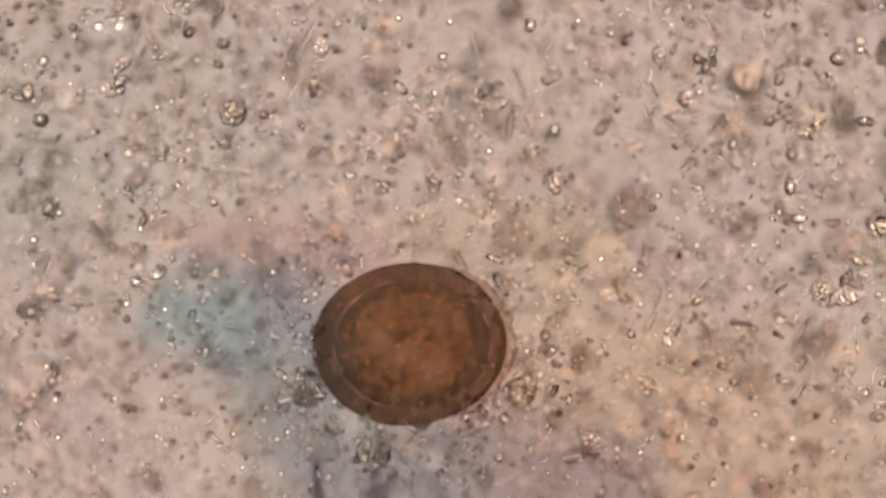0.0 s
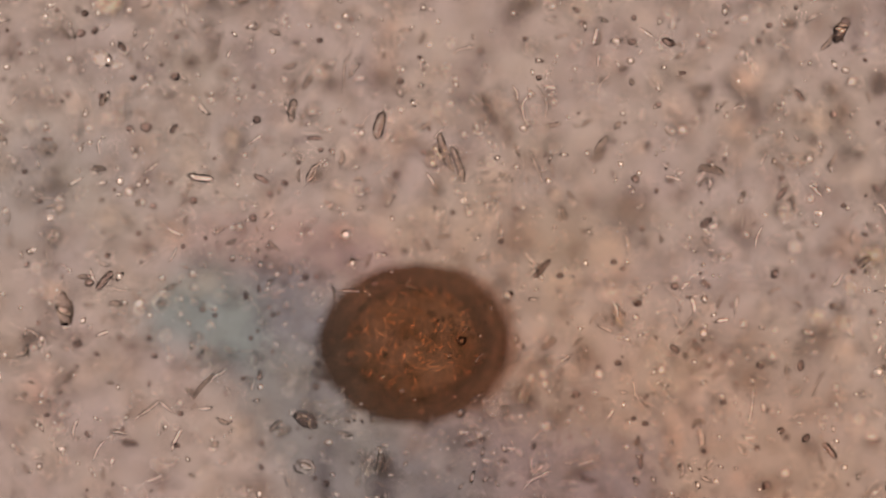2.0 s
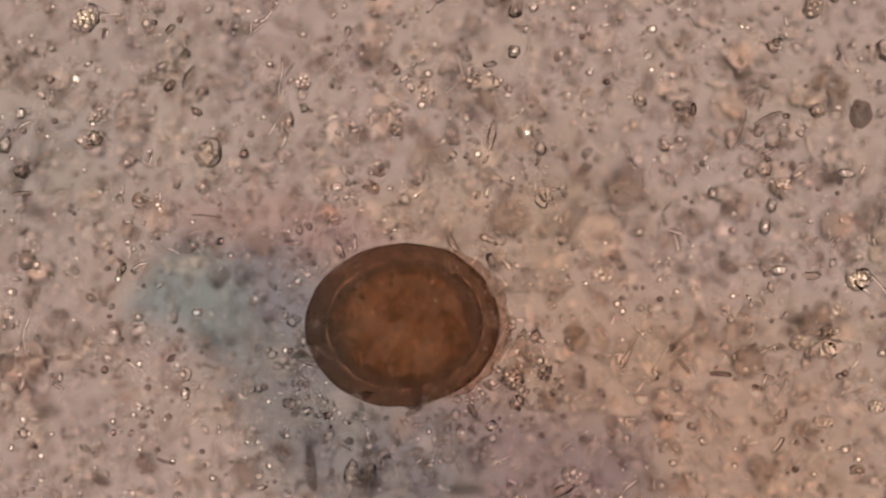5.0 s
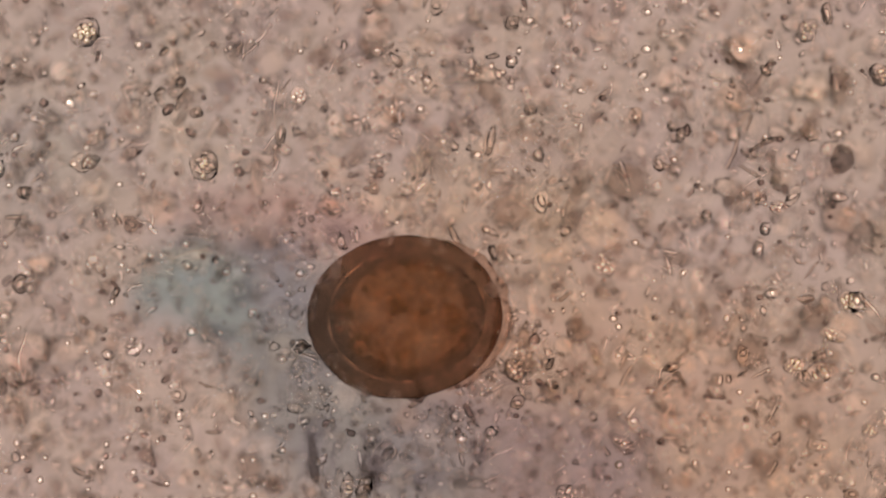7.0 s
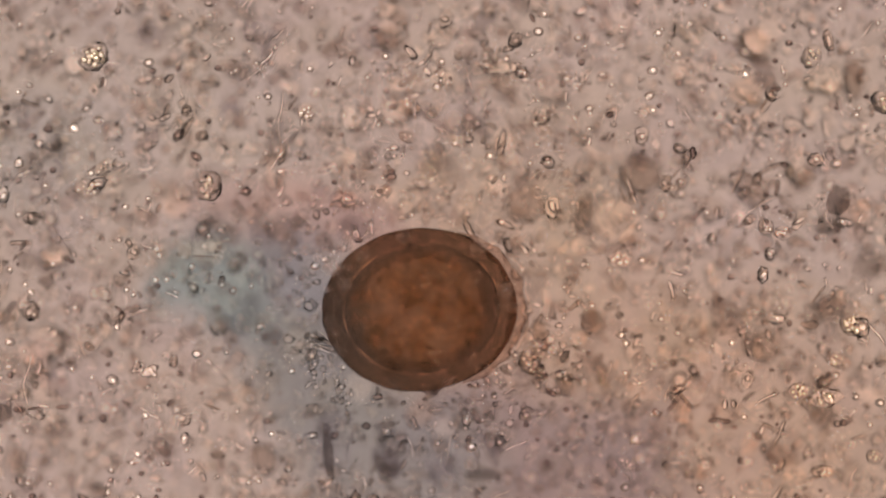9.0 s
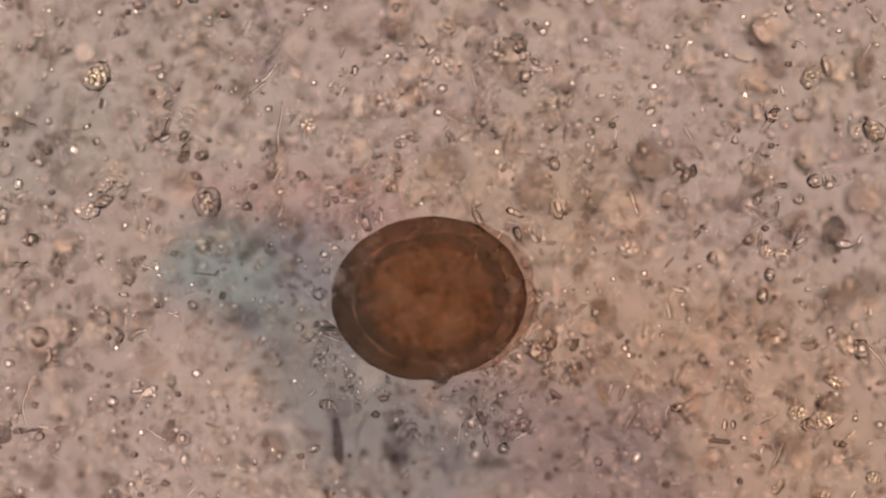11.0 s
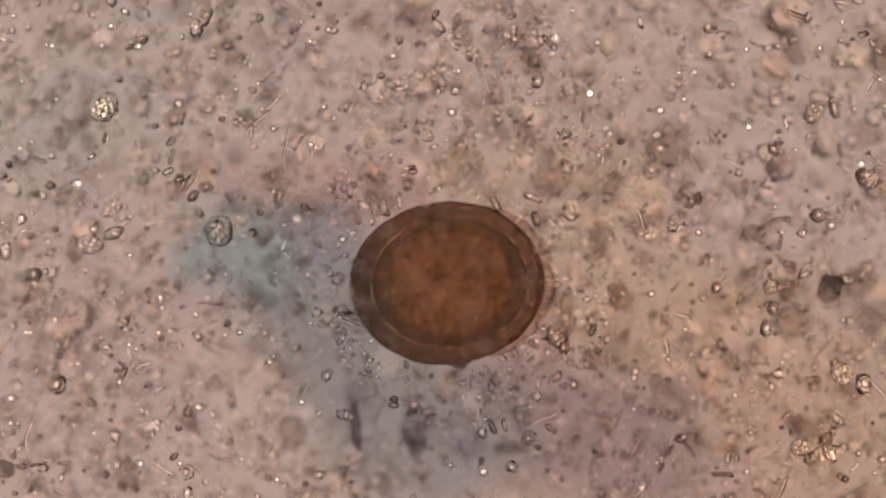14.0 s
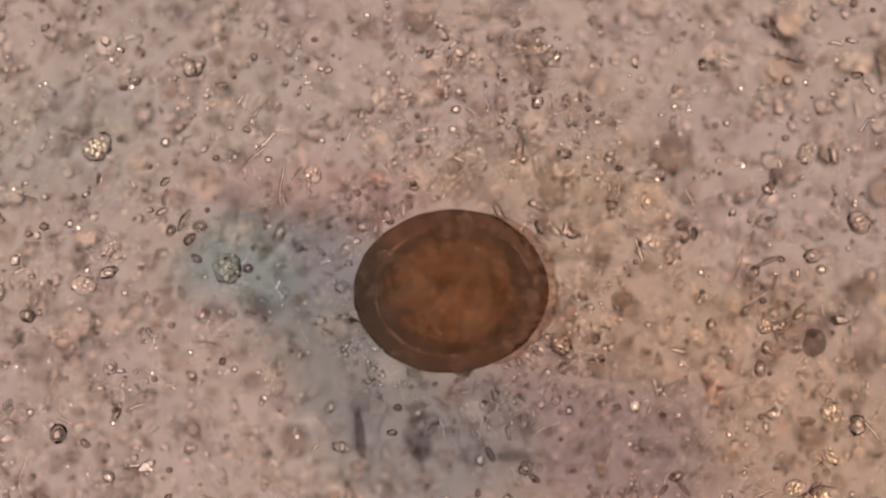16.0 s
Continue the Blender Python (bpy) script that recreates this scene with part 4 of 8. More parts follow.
rod(97.1, -25.1, 7.1, 1.6, -5, mat=M_DARK)
rod(108.6, -29.5, 4.2, 1.4, -25, mat=M_BROWN)
rod(112.2, -26.0, 3.5, 1.4, -20, mat=M_GREEN)
rod(115.7, -38.3, 6.0, 2.5, 55, mat=M_GREEN)
rod(16.7, -36.1, 2.8, 1.8, 70, mat=M_DARK)
rod(-118.8, 75.2, 6.4, 1.4, -20, v=((12, -126.8, 49.2), (13, -126.1, 42.9), (14.5, -129.7, 37.1), (16, -132.3, 29.3)), mat=M_GREEN)
rod(37.4, 98.1, 3.2, 1.4, -60, mat=M_DARK)
rod(16.8, 77.2, 7.8, 0.7, -75, mat=M_CLEAR)
rod(141.5, 114.5, 4.2, 2.1, 5, mat=M_DARK)
rod(87.0, 99.0, 3.5, 1.2, 70, mat=M_CLEAR)
rod(112.6, 76.3, 10.6, 2.5, 60, mat=M_PALE)
rod(-59.4, 18.2, 2.8, 2.1, 50, mat=M_DARK)
rod(-124.3, 11.1, 4.6, 2.5, 50, mat=M_VIOLET)
rod(-12.0, -23.8, 3.5, 2.1, 0, v=((12, -14.9, -33.4), (13, -15.8, -35.5), (16, -18.4, -44.1)), mat=M_DARK)
rod(-41.8, -10.5, 2.8, 0.9, 60, v=((3.6, -41.0, 0.2), (13, -43.3, -29.3), (16, -49.2, -44.1)), mat=M_CLEAR)
rod(-108.5, -20.0, 4.6, 1.4, 5, mat=M_DARK)
rod(-61.9, -21.3, 5.3, 0.9, -20, mat=M_BROWN)
rod(-24.5, -33.4, 3.2, 2.1, 40, mat=M_DARK)
rod(42.9, -20.6, 4.2, 1.8, -35, v=((12, 38.8, -33.8), (13, 37.1, -40.3), (14.5, 30.1, -48.1), (16, 26.2, -58.6)), mat=M_DARK)
rod(50.5, 6.3, 5.3, 1.4, 40, mat=M_BROWN)
rod(106.7, 8.7, 8.8, 0.7, 5, v=((13, 97.4, -21.3), (16, 95.9, -33.5)), mat=M_BROWN)
rod(125.5, 6.0, 6.0, 2.5, 0, mat=M_BROWN)
rod(98.7, -19.7, 3.5, 1.8, 85, mat=M_CLEAR)
rod(101.7, -19.5, 2.8, 1.8, 85, mat=M_CLEAR)
rod(-69.7, 67.8, 8.1, 2.1, 60, v=((0, -59.8, 102.4), (1, -62.1, 99.6), (3.6, -65.1, 85.1), (7.5, -70.4, 65.3), (9, -72.7, 56.7)), mat=M_GREEN)
rod(-121.2, 52.5, 5.3, 0.9, 30, mat=M_CLEAR)
rod(-99.4, 54.4, 3.5, 0.7, 40, mat=M_DARK)
rod(-37.2, 72.3, 5.3, 0.7, 55, mat=M_GREEN)
rod(-121.6, 31.3, 7.1, 1.6, 0, mat=M_GREEN)
rod(47.9, 73.1, 3.2, 1.2, 80, v=((1, 52.0, 89.5), (3.6, 50.6, 83.9)), mat=M_CLEAR)
rod(61.7, 61.5, 2.5, 1.2, 85, mat=M_CLEAR)
rod(88.4, 58.5, 4.2, 2.1, 88, mat=M_DARK)
rod(102.7, 52.1, 12.4, 1.4, 70, mat=M_GREEN)
rod(107.1, 45.2, 7.8, 1.2, -30, v=((3.6, 112.0, 60.9), (16, 94.2, 3.6)), mat=M_GREEN)
rod(115.0, 48.3, 5.3, 1.4, 80, mat=M_GREEN)
rod(123.0, 51.7, 2.8, 1.4, 80, mat=M_CLEAR)
rod(47.2, -60.4, 9.9, 3.2, 25, mat=M_GREEN)
rod(63.2, -41.8, 3.9, 1.8, -50, mat=M_GREEN)
rod(115.0, -47.4, 6.0, 1.8, 55, mat=M_CLEAR)
rod(-88.8, 29.5, 3.2, 1.9, -60, v=((1, -85.1, 57.6), (16, -94.3, -12.8)), mat=M_GREEN)
rod(-90.8, 10.1, 3.5, 1.2, -45, mat=M_DARK)
rod(52.4, 48.3, 4.6, 2.5, 35, v=((1, 61.8, 66.8), (16, 38.4, 20.5)), mat=M_VIOLET)
rod(55.2, 59.3, 3.2, 1.4, 80, mat=M_CLEAR)
rod(80.0, 14.1, 6.0, 1.6, -75, v=((1, 90.6, 43.5), (16, 64.1, -30.0)), mat=M_CLEAR)
rod(61.6, 69.9, 6.0, 1.4, 35, mat=M_GREEN)
rod(-74.8, -19.4, 3.5, 1.8, 40, mat=M_DARK)
rod(-101.9, -48.3, 4.2, 1.8, -30, mat=M_GREEN)
rod(40.7, -4.2, 3.2, 1.4, 65, mat=M_GREEN)
rod(86.0, -13.7, 6.4, 1.1, 40, v=((1, 92.4, 14.8), (16, 76.5, -56.5)), mat=M_GREEN)
rod(66.0, -14.2, 6.0, 1.4, 65, v=((1, 77.3, 9.9), (16, 49.0, -50.3)), mat=M_GREEN)
rod(68.8, -59.8, 6.4, 1.4, 40, mat=M_CLEAR)
rod(120.7, 120.5, 9.6, 1.6, -18, v=((14.5, 108.8, 81.9), (16, 105.7, 72.5)), mat=M_DARK)
rod(-86.2, 110.3, 3.9, 1.2, 15, mat=M_CLEAR)
rod(96.5, 112.5, 3.9, 1.8, 10, mat=M_PALE)
rod(143.9, 98.6, 5.3, 1.1, 60, mat=M_CLEAR)
rod(88.2, 85.5, 3.5, 1.2, -70, mat=M_CLEAR)
rod(-78.7, 41.6, 3.2, 1.6, 70, mat=M_BROWN)
thread(-40.2, 67.3, 16.8, 0.88, 87, 0.05, v=((7.5, -40.8, 65.3), (9, -43.4, 60.2), (13, -49.1, 45.4)), mat=M_CLEAR, seed=191)
thread(-42.2, 54.5, 6.7, 0.88, 55, 0.1, mat=M_CLEAR, seed=192)
thread(-45.1, 88.1, 6.0, 1.06, 45, -0.3, mat=M_CLEAR, seed=193)
thread(-41.0, 95.0, 5.3, 1.06, 40, 0.1, v=((7.5, -41.7, 92.7), (16, -61.2, 55.8)), mat=M_CLEAR, seed=194)
thread(4.8, 40.7, 5.0, 1.06, 40, 0.1, v=((1, 9.4, 44.0), (3.6, 6.0, 42.0), (7.5, 4.7, 40.5), (9, 4.2, 40.8)), mat=M_CLEAR, seed=195)
thread(-120.5, 53.2, 5.3, 0.88, 20, 0.2, mat=M_CLEAR, seed=196)
thread(96.2, 39.9, 3.2, 0.88, 80, 0.1, mat=M_CLEAR, seed=197)
thread(87.3, 70.3, 6.4, 1.06, 115, 0.2, mat=M_CLEAR, seed=198)
thread(-67.5, 19.8, 12.4, 0.71, 15, 0.1, mat=M_PALE, seed=199)
thread(-120.0, -12.0, 15.9, 0.88, 85, 0.1, v=((1, -114.7, 16.1), (7.5, -120.4, -14.4)), mat=M_CLEAR, seed=200)
thread(-106.4, 5.9, 5.3, 0.88, -20, 0.1, mat=M_CLEAR, seed=201)
thread(86.4, 13.1, 5.7, 0.88, 85, 0.1, mat=M_CLEAR, seed=202)
thread(48.0, 8.9, 2.8, 0.88, 0, 0.1, v=((7.5, 47.7, 7.8), (13, 49.6, -6.7)), mat=M_CLEAR, seed=203)
thread(127.4, 14.6, 7.1, 0.88, 50, 0.1, v=((1, 128.6, 43.5), (7.5, 127.3, 12.2)), mat=M_GREEN, seed=204)
thread(74.9, -36.8, 5.3, 1.06, -20, 0.1, mat=M_CLEAR, seed=205)
thread(89.3, -42.8, 7.1, 0.71, 80, 0.1, mat=M_CLEAR, seed=206)
thread(112.2, -17.5, 7.8, 1.06, 25, 0.1, mat=M_CLEAR, seed=207)
thread(-68.5, 93.2, 4.2, 0.53, 25, 0.1, mat=M_DARK, seed=208)
thread(-77.5, 69.3, 5.3, 1.42, 75, 0.1, v=((3.6, -73.4, 83.4), (13, -84.7, 44.5)), mat=M_GREEN, seed=209)
thread(-47.1, 111.0, 10.6, 0.71, -70, 0.1, mat=M_CLEAR, seed=210)
thread(37.3, 81.0, 6.0, 0.88, 80, -0.4, mat=M_CLEAR, seed=211)
thread(143.6, 75.8, 4.2, 0.88, -40, 0.1, mat=M_CLEAR, seed=212)
thread(-107.5, 32.2, 4.2, 0.88, 15, 0.1, mat=M_CLEAR, seed=213)
thread(-101.1, 26.1, 3.2, 0.88, -30, 0.1, v=((1, -95.2, 51.4), (13, -107.0, 0.8)), mat=M_CLEAR, seed=214)
thread(-82.6, 29.8, 3.5, 0.88, -20, 0.1, mat=M_CLEAR, seed=215)
thread(-84.4, 9.3, 6.0, 1.24, 25, 0.1, mat=M_CLEAR, seed=216)
thread(-102.7, -1.9, 7.1, 1.06, -60, 0.1, mat=M_PALE, seed=217)
thread(-32.9, -18.1, 3.2, 1.06, 40, 0.1, mat=M_CLEAR, seed=218)
thread(-120.4, -20.8, 5.3, 0.88, 15, 0.1, mat=M_PALE, seed=219)
thread(-110.6, -29.1, 3.5, 1.06, -30, 0.1, mat=M_CLEAR, seed=220)
thread(-84.7, -23.6, 7.8, 0.88, -30, 0.1, v=((3.6, -83.1, -6.9), (13, -87.5, -53.2)), mat=M_CLEAR, seed=221)
thread(83.4, 20.7, 5.0, 1.42, -10, -0.3, mat=M_CLEAR, seed=222)
thread(29.2, -22.2, 4.6, 0.88, 30, 0.1, v=((13, 25.8, -33.4), (16, 22.5, -37.9)), mat=M_CLEAR, seed=223)
thread(80.2, -17.7, 5.3, 0.88, 70, 0.1, mat=M_CLEAR, seed=224)
thread(116.1, -28.5, 8.8, 1.42, 65, 0.1, mat=M_CLEAR, seed=225)
thread(-64.0, 25.5, 8.8, 0.53, -5, 0.1, mat=M_BROWN, seed=226)
thread(-48.2, 83.5, 7.8, 1.06, 40, 0.1, mat=M_CLEAR, seed=227)
thread(-18.6, 35.6, 3.5, 0.71, 70, 0.1, mat=M_CLEAR, seed=228)
thread(110.6, 43.1, 10.6, 0.88, 30, 0.1, mat=M_CLEAR, seed=229)
thread(-85.3, -9.1, 4.2, 1.59, 10, 0.1, mat=M_CLEAR, seed=230)
thread(-76.8, -52.4, 6.0, 0.88, -15, 0.1, mat=M_DARK, seed=231)
thread(28.1, -50.5, 7.1, 0.71, 25, 0.1, mat=M_CLEAR, seed=232)
thread(-83.2, 41.2, 4.6, 0.88, -30, 0.1, mat=M_CLEAR, seed=233)
thread(-81.4, 42.2, 3.5, 0.88, 70, 0.1, mat=M_CLEAR, seed=234)
thread(-22.8, 78.3, 3.5, 0.88, 70, 0.1, mat=M_CLEAR, seed=235)
thread(68.7, 45.0, 8.8, 1.42, -70, 0.1, mat=M_CLEAR, seed=236)
thread(108.7, 64.5, 12.4, 0.71, 50, 0.05, mat=M_CLEAR, seed=237)
thread(83.0, 59.4, 8.8, 0.71, 80, 0.05, mat=M_CLEAR, seed=238)
thread(-129.9, -53.6, 5.3, 1.06, 45, 0.1, mat=M_CLEAR, seed=239)
thread(139.0, -42.1, 7.1, 0.88, 70, 0.1, mat=M_CLEAR, seed=240)
thread(-74.5, 14.2, 4.6, 0.88, -20, 0.1, mat=M_CLEAR, seed=241)
thread(145.7, 3.5, 10.6, 1.06, -50, 0.1, mat=M_CLEAR, seed=242)
globule(-57.2, 72.9, 3.9, 2.8, 0, z=5.0, v=None, mat=M_VIOLET, seed=243)
globule(-60.4, 98.2, 5.3, 1.4, -25, z=5.0, v=None, mat=M_SMUDGE, seed=244)
globule(-60.5, 32.6, 1.4, 2.1, 0, z=5.0, v=None, mat=M_VIOLET, seed=245)
globule(-49.4, 33.6, 2.5, 2.1, 0, z=5.0, v=None, mat=M_VIOLET, seed=246)
globule(17.4, 77.0, 1.4, 3.2, 10, z=5.0, v=None, mat=M_VIOLET, seed=247)
globule(58.3, 62.6, 1.6, 2.1, 0, z=5.0, v=None, mat=M_VIOLET, seed=248)
globule(136.4, 74.9, 2.1, 4.2, 0, z=5.0, v=None, mat=M_VIOLET, seed=249)
globule(54.3, 31.3, 3.2, 3.2, 0, z=5.0, v=None, mat=M_VIOLET, seed=250)
globule(-115.2, -38.3, 3.5, 1.8, 30, z=5.0, v=None, mat=M_SMUDGE, seed=251)
globule(-84.2, 98.0, 2.8, 2.1, -40, z=5.0, v=None, mat=M_SMUDGE, seed=252)
globule(-123.9, 74.4, 3.5, 1.8, 0, z=5.0, v=None, mat=M_SMUDGE, seed=253)
globule(-57.1, 108.3, 6.4, 1.8, -50, z=5.0, v=None, mat=M_SMUDGE, seed=254)
globule(-45.4, 93.7, 2.1, 4.2, -20, z=5.0, v=None, mat=M_VIOLET, seed=255)
globule(51.8, 45.5, 2.5, 3.2, 0, z=5.0, v=None, mat=M_VIOLET, seed=256)
globule(33.7, 107.5, 3.5, 3.5, 0, z=5.0, v=None, mat=M_SMUDGE, seed=257)
globule(-111.0, -8.0, 3.9, 1.1, 0, z=5.0, v=((1, -105.8, 22.2), (13, -116.2, -38.2)), mat=M_SMUDGE, seed=258)
globule(-51.8, 7.8, 4.2, 3.5, 0, z=5.0, v=None, mat=M_VIOLET, seed=259)
globule(-43.8, -2.8, 3.9, 3.2, 0, z=5.0, v=None, mat=M_VIOLET, seed=260)
globule(132.6, 37.1, 3.5, 3.5, 0, z=5.0, v=None, mat=M_SMUDGE, seed=261)
globule(-44.3, 62.3, 2.1, 3.9, 0, z=5.0, v=None, mat=M_SMUDGE, seed=262)
globule(-54.5, 84.8, 3.9, 2.5, 0, z=5.0, v=None, mat=M_SMUDGE, seed=263)
globule(-111.4, 62.4, 2.5, 2.8, 0, z=5.0, v=None, mat=M_SMUDGE, seed=264)
globule(-119.3, 25.6, 5.0, 2.3, -5, z=5.0, v=None, mat=M_SMUDGE, seed=265)
globule(-41.6, 66.5, 1.8, 2.5, 0, z=5.0, v=None, mat=M_VIOLET, seed=266)
globule(-30.2, 43.8, 2.1, 2.5, 0, z=5.0, v=None, mat=M_VIOLET, seed=267)
globule(15.7, 70.5, 1.8, 4.6, 0, z=5.0, v=None, mat=M_VIOLET, seed=268)
globule(24.1, 65.7, 1.4, 3.5, 30, z=5.0, v=None, mat=M_VIOLET, seed=269)
globule(15.0, 58.0, 1.6, 4.2, 0, z=5.0, v=None, mat=M_VIOLET, seed=270)
globule(104.7, 49.7, 2.5, 4.2, -40, z=5.0, v=None, mat=M_VIOLET, seed=271)
globule(145.7, 24.7, 5.3, 5.3, 0, z=5.0, v=None, mat=M_SMUDGE, seed=272)
globule(4.4, -21.7, 2.1, 2.1, 0, z=5.0, v=None, mat=M_SMUDGE, seed=273)
globule(-7.9, -15.2, 2.8, 2.1, 0, z=5.0, v=None, mat=M_SMUDGE, seed=274)
globule(-106.4, 133.6, 4.4, 1.8, 0, z=5.0, v=None, mat=M_SMUDGE, seed=275)
globule(30.9, 95.3, 2.5, 3.2, 0, z=5.0, v=None, mat=M_SMUDGE, seed=276)
globule(-62.8, 36.6, 3.5, 1.6, 0, z=5.0, v=None, mat=M_SMUDGE, seed=277)
globule(100.7, 8.8, 3.2, 2.5, 0, z=5.0, v=None, mat=M_SMUDGE, seed=278)
globule(121.2, -8.1, 3.9, 2.5, 0, z=5.0, v=None, mat=M_SMUDGE, seed=279)
granule(-82.9, 85.2, 3.5, v=((6.3, -81.7, 88.2), (7.5, -83.8, 83.0), (9, -84.6, 77.2), (13, -82.9, 60.8), (16, -89.3, 46.5)))
granule(-104.8, 67.7, 3.0)
granule(-44.4, 74.1, 2.5, v=((1, -36.8, 97.1), (7.5, -45.1, 72.2), (16, -57.1, 41.2)))
granule(-47.7, 75.3, 1.4)
granule(-48.1, 86.3, 2.1)
granule(-50.7, 89.2, 1.6, v=((7.5, -51.4, 86.8), (13, -57.8, 67.1)))
granule(-56.1, 83.1, 1.8, v=((1, -51.3, 105.4), (3.6, -51.6, 96.3), (7.5, -56.7, 81.2)))
granule(-11.3, 62.5, 1.2)
granule(-10.5, 44.5, 1.2)
granule(-52.8, 47.2, 1.9, v=((1, -43.9, 67.9), (7.5, -53.5, 45.4), (13, -62.7, 19.3)))
granule(-36.7, 52.3, 1.4, v=((3.6, -34.0, 61.4), (7.5, -37.1, 50.9)))
granule(-114.9, 58.3, 1.4, v=((7.5, -115.7, 55.7), (16, -135.0, 11.4)))
granule(-117.0, 89.1, 1.4)
granule(8.6, 82.5, 2.5)
granule(-122.3, 78.5, 1.8)
granule(-118.7, 80.6, 2.1)
granule(39.2, 92.6, 3.2, v=((7.5, 38.6, 90.9), (13, 34.2, 79.3)))
granule(51.4, 91.6, 2.8, v=((7.5, 50.8, 89.7), (9, 49.7, 85.0), (13, 48.2, 77.2), (16, 44.1, 70.4)))
granule(76.2, 95.4, 2.5, v=((7.5, 75.4, 93.0), (13, 73.9, 70.3)))
granule(97.8, 94.8, 2.5, v=((7.5, 97.0, 92.3), (13, 90.7, 66.8)))
granule(84.0, 89.4, 2.1)
granule(75.8, 83.8, 3.2)
granule(117.5, 81.1, 1.8, v=((7.5, 116.7, 78.5), (16, 107.4, 29.8)))
granule(47.8, 78.2, 2.5, v=((7.5, 47.3, 76.6), (13, 44.5, 62.2), (16, 45.9, 52.8)))
granule(55.2, 70.8, 2.5, v=((3.6, 60.7, 84.4), (7.5, 54.4, 68.8), (13, 51.8, 49.6)))
granule(38.9, 70.7, 1.4, v=((7.5, 38.5, 69.3), (13, 33.0, 56.2)))
granule(135.2, 57.1, 3.4, v=((0, 141.4, 92.4), (1, 141.7, 87.9), (3.6, 137.3, 74.7), (7.5, 134.9, 54.5), (9, 130.2, 45.5), (12, 123.8, 30.1), (13, 122.5, 24.0), (14.5, 118.9, 15.0), (16, 115.9, 6.7)))
granule(84.3, 49.3, 2.5, v=((7.5, 83.6, 47.0), (16, 78.2, 5.9)))
granule(104.6, 83.9, 1.8, v=((3.6, 107.1, 99.6), (7.5, 104.3, 81.5)))
granule(146.7, 100.1, 2.1)
granule(149.3, 89.1, 2.1, v=((7.5, 148.5, 86.5), (16, 133.1, 46.1)))
granule(72.0, 22.9, 2.5, v=((3.6, 75.4, 33.3), (7.5, 71.6, 21.4)))
granule(-88.5, 16.3, 2.1)
granule(-86.6, 14.5, 2.1, v=((3.6, -82.6, 29.9), (7.5, -87.2, 12.2)))
granule(-66.7, -4.7, 3.2, v=((7.5, -67.3, -6.9), (16, -81.0, -49.1)))
granule(-38.1, -13.3, 2.3)
granule(-48.2, -12.2, 1.1, v=((7.5, -48.8, -14.0), (16, -64.2, -45.7)))
granule(-50.3, -13.4, 1.1, v=((7.5, -50.9, -15.2), (16, -56.8, -54.4)))
granule(-92.8, -20.9, 2.8, v=((3.6, -91.8, -3.0), (7.5, -93.0, -23.6)))
granule(-83.2, -23.2, 2.7, v=((1, -77.5, 6.7), (3.6, -81.4, -4.9), (7.5, -83.4, -25.9), (13, -94.2, -51.4)))
granule(-77.6, -27.9, 1.6, v=((1, -66.9, -6.1), (7.5, -78.5, -29.8)))
granule(-59.0, -34.2, 1.1)
granule(-43.8, -31.0, 2.1)
granule(-114.4, -51.2, 2.8, v=((1, -112.0, -22.0), (7.5, -114.6, -53.6)))
granule(-94.8, -47.1, 2.5, v=((1, -93.4, -21.6), (3.6, -95.0, -31.1), (7.5, -94.8, -49.4)))
granule(-74.4, -52.2, 2.5)
granule(-50.7, -45.0, 1.8)
granule(-47.4, -44.7, 2.1)
granule(-105.5, -8.2, 1.6)
granule(-96.8, -14.9, 1.8, v=((1, -89.7, 11.1), (7.5, -97.4, -17.0)))
granule(-99.3, -10.9, 1.4)
granule(-124.8, -48.2, 2.5, v=((3.6, -121.0, -32.0), (7.5, -125.4, -50.6)))
granule(-51.6, -50.1, 1.6)
granule(7.3, -37.2, 2.1)
granule(65.4, -0.5, 2.7, v=((7.5, 64.8, -2.3), (16, 57.5, -35.6)))
granule(83.6, 1.7, 2.1)
granule(78.1, 11.5, 1.6, v=((7.5, 77.4, 9.3), (13, 69.3, -18.5)))
granule(81.1, 12.5, 1.4, v=((7.5, 80.4, 10.2), (13, 77.6, -17.8), (16, 72.6, -30.9)))
granule(147.4, -18.8, 3.0)
granule(42.0, -15.1, 3.2, v=((7, 42.0, -15.1), (7.5, 43.8, -16.7), (9, 43.9, -20.3), (13, 41.1, -29.0), (16, 37.0, -37.4)))
granule(76.8, -23.4, 2.5)
granule(71.6, -32.6, 3.5, v=((1, 80.3, -3.2), (3.6, 76.1, -17.0), (6.3, 72.8, -29.1), (7.5, 70.7, -35.1), (9, 67.8, -40.8)))
granule(114.5, -38.7, 2.1)
granule(67.3, -46.1, 3.0, v=((3.6, 71.9, -28.5), (7.5, 66.6, -48.7)))
granule(58.4, -43.2, 1.4)
granule(90.9, -45.5, 2.1)
granule(101.5, -48.6, 2.1)
granule(136.1, -50.5, 3.2, v=((3.6, 139.8, -31.5), (7.5, 135.6, -53.3)))
granule(-124.4, 120.1, 2.1)
granule(-96.5, 110.1, 2.5, v=((13, -106.1, 79.0), (16, -112.3, 66.5)))
granule(-94.7, 116.1, 2.8, v=((13, -104.3, 85.0), (16, -106.1, 72.3)))
granule(-85.4, 110.3, 1.8)
granule(-114.2, 111.0, 1.8)
granule(-121.8, 99.6, 2.1)
granule(-105.2, 66.9, 2.5, v=((13, -114.7, 35.8), (14.5, -115.0, 28.3), (16, -116.4, 19.7)))
granule(-99.5, 53.0, 2.1)
granule(-113.7, 49.2, 1.6)
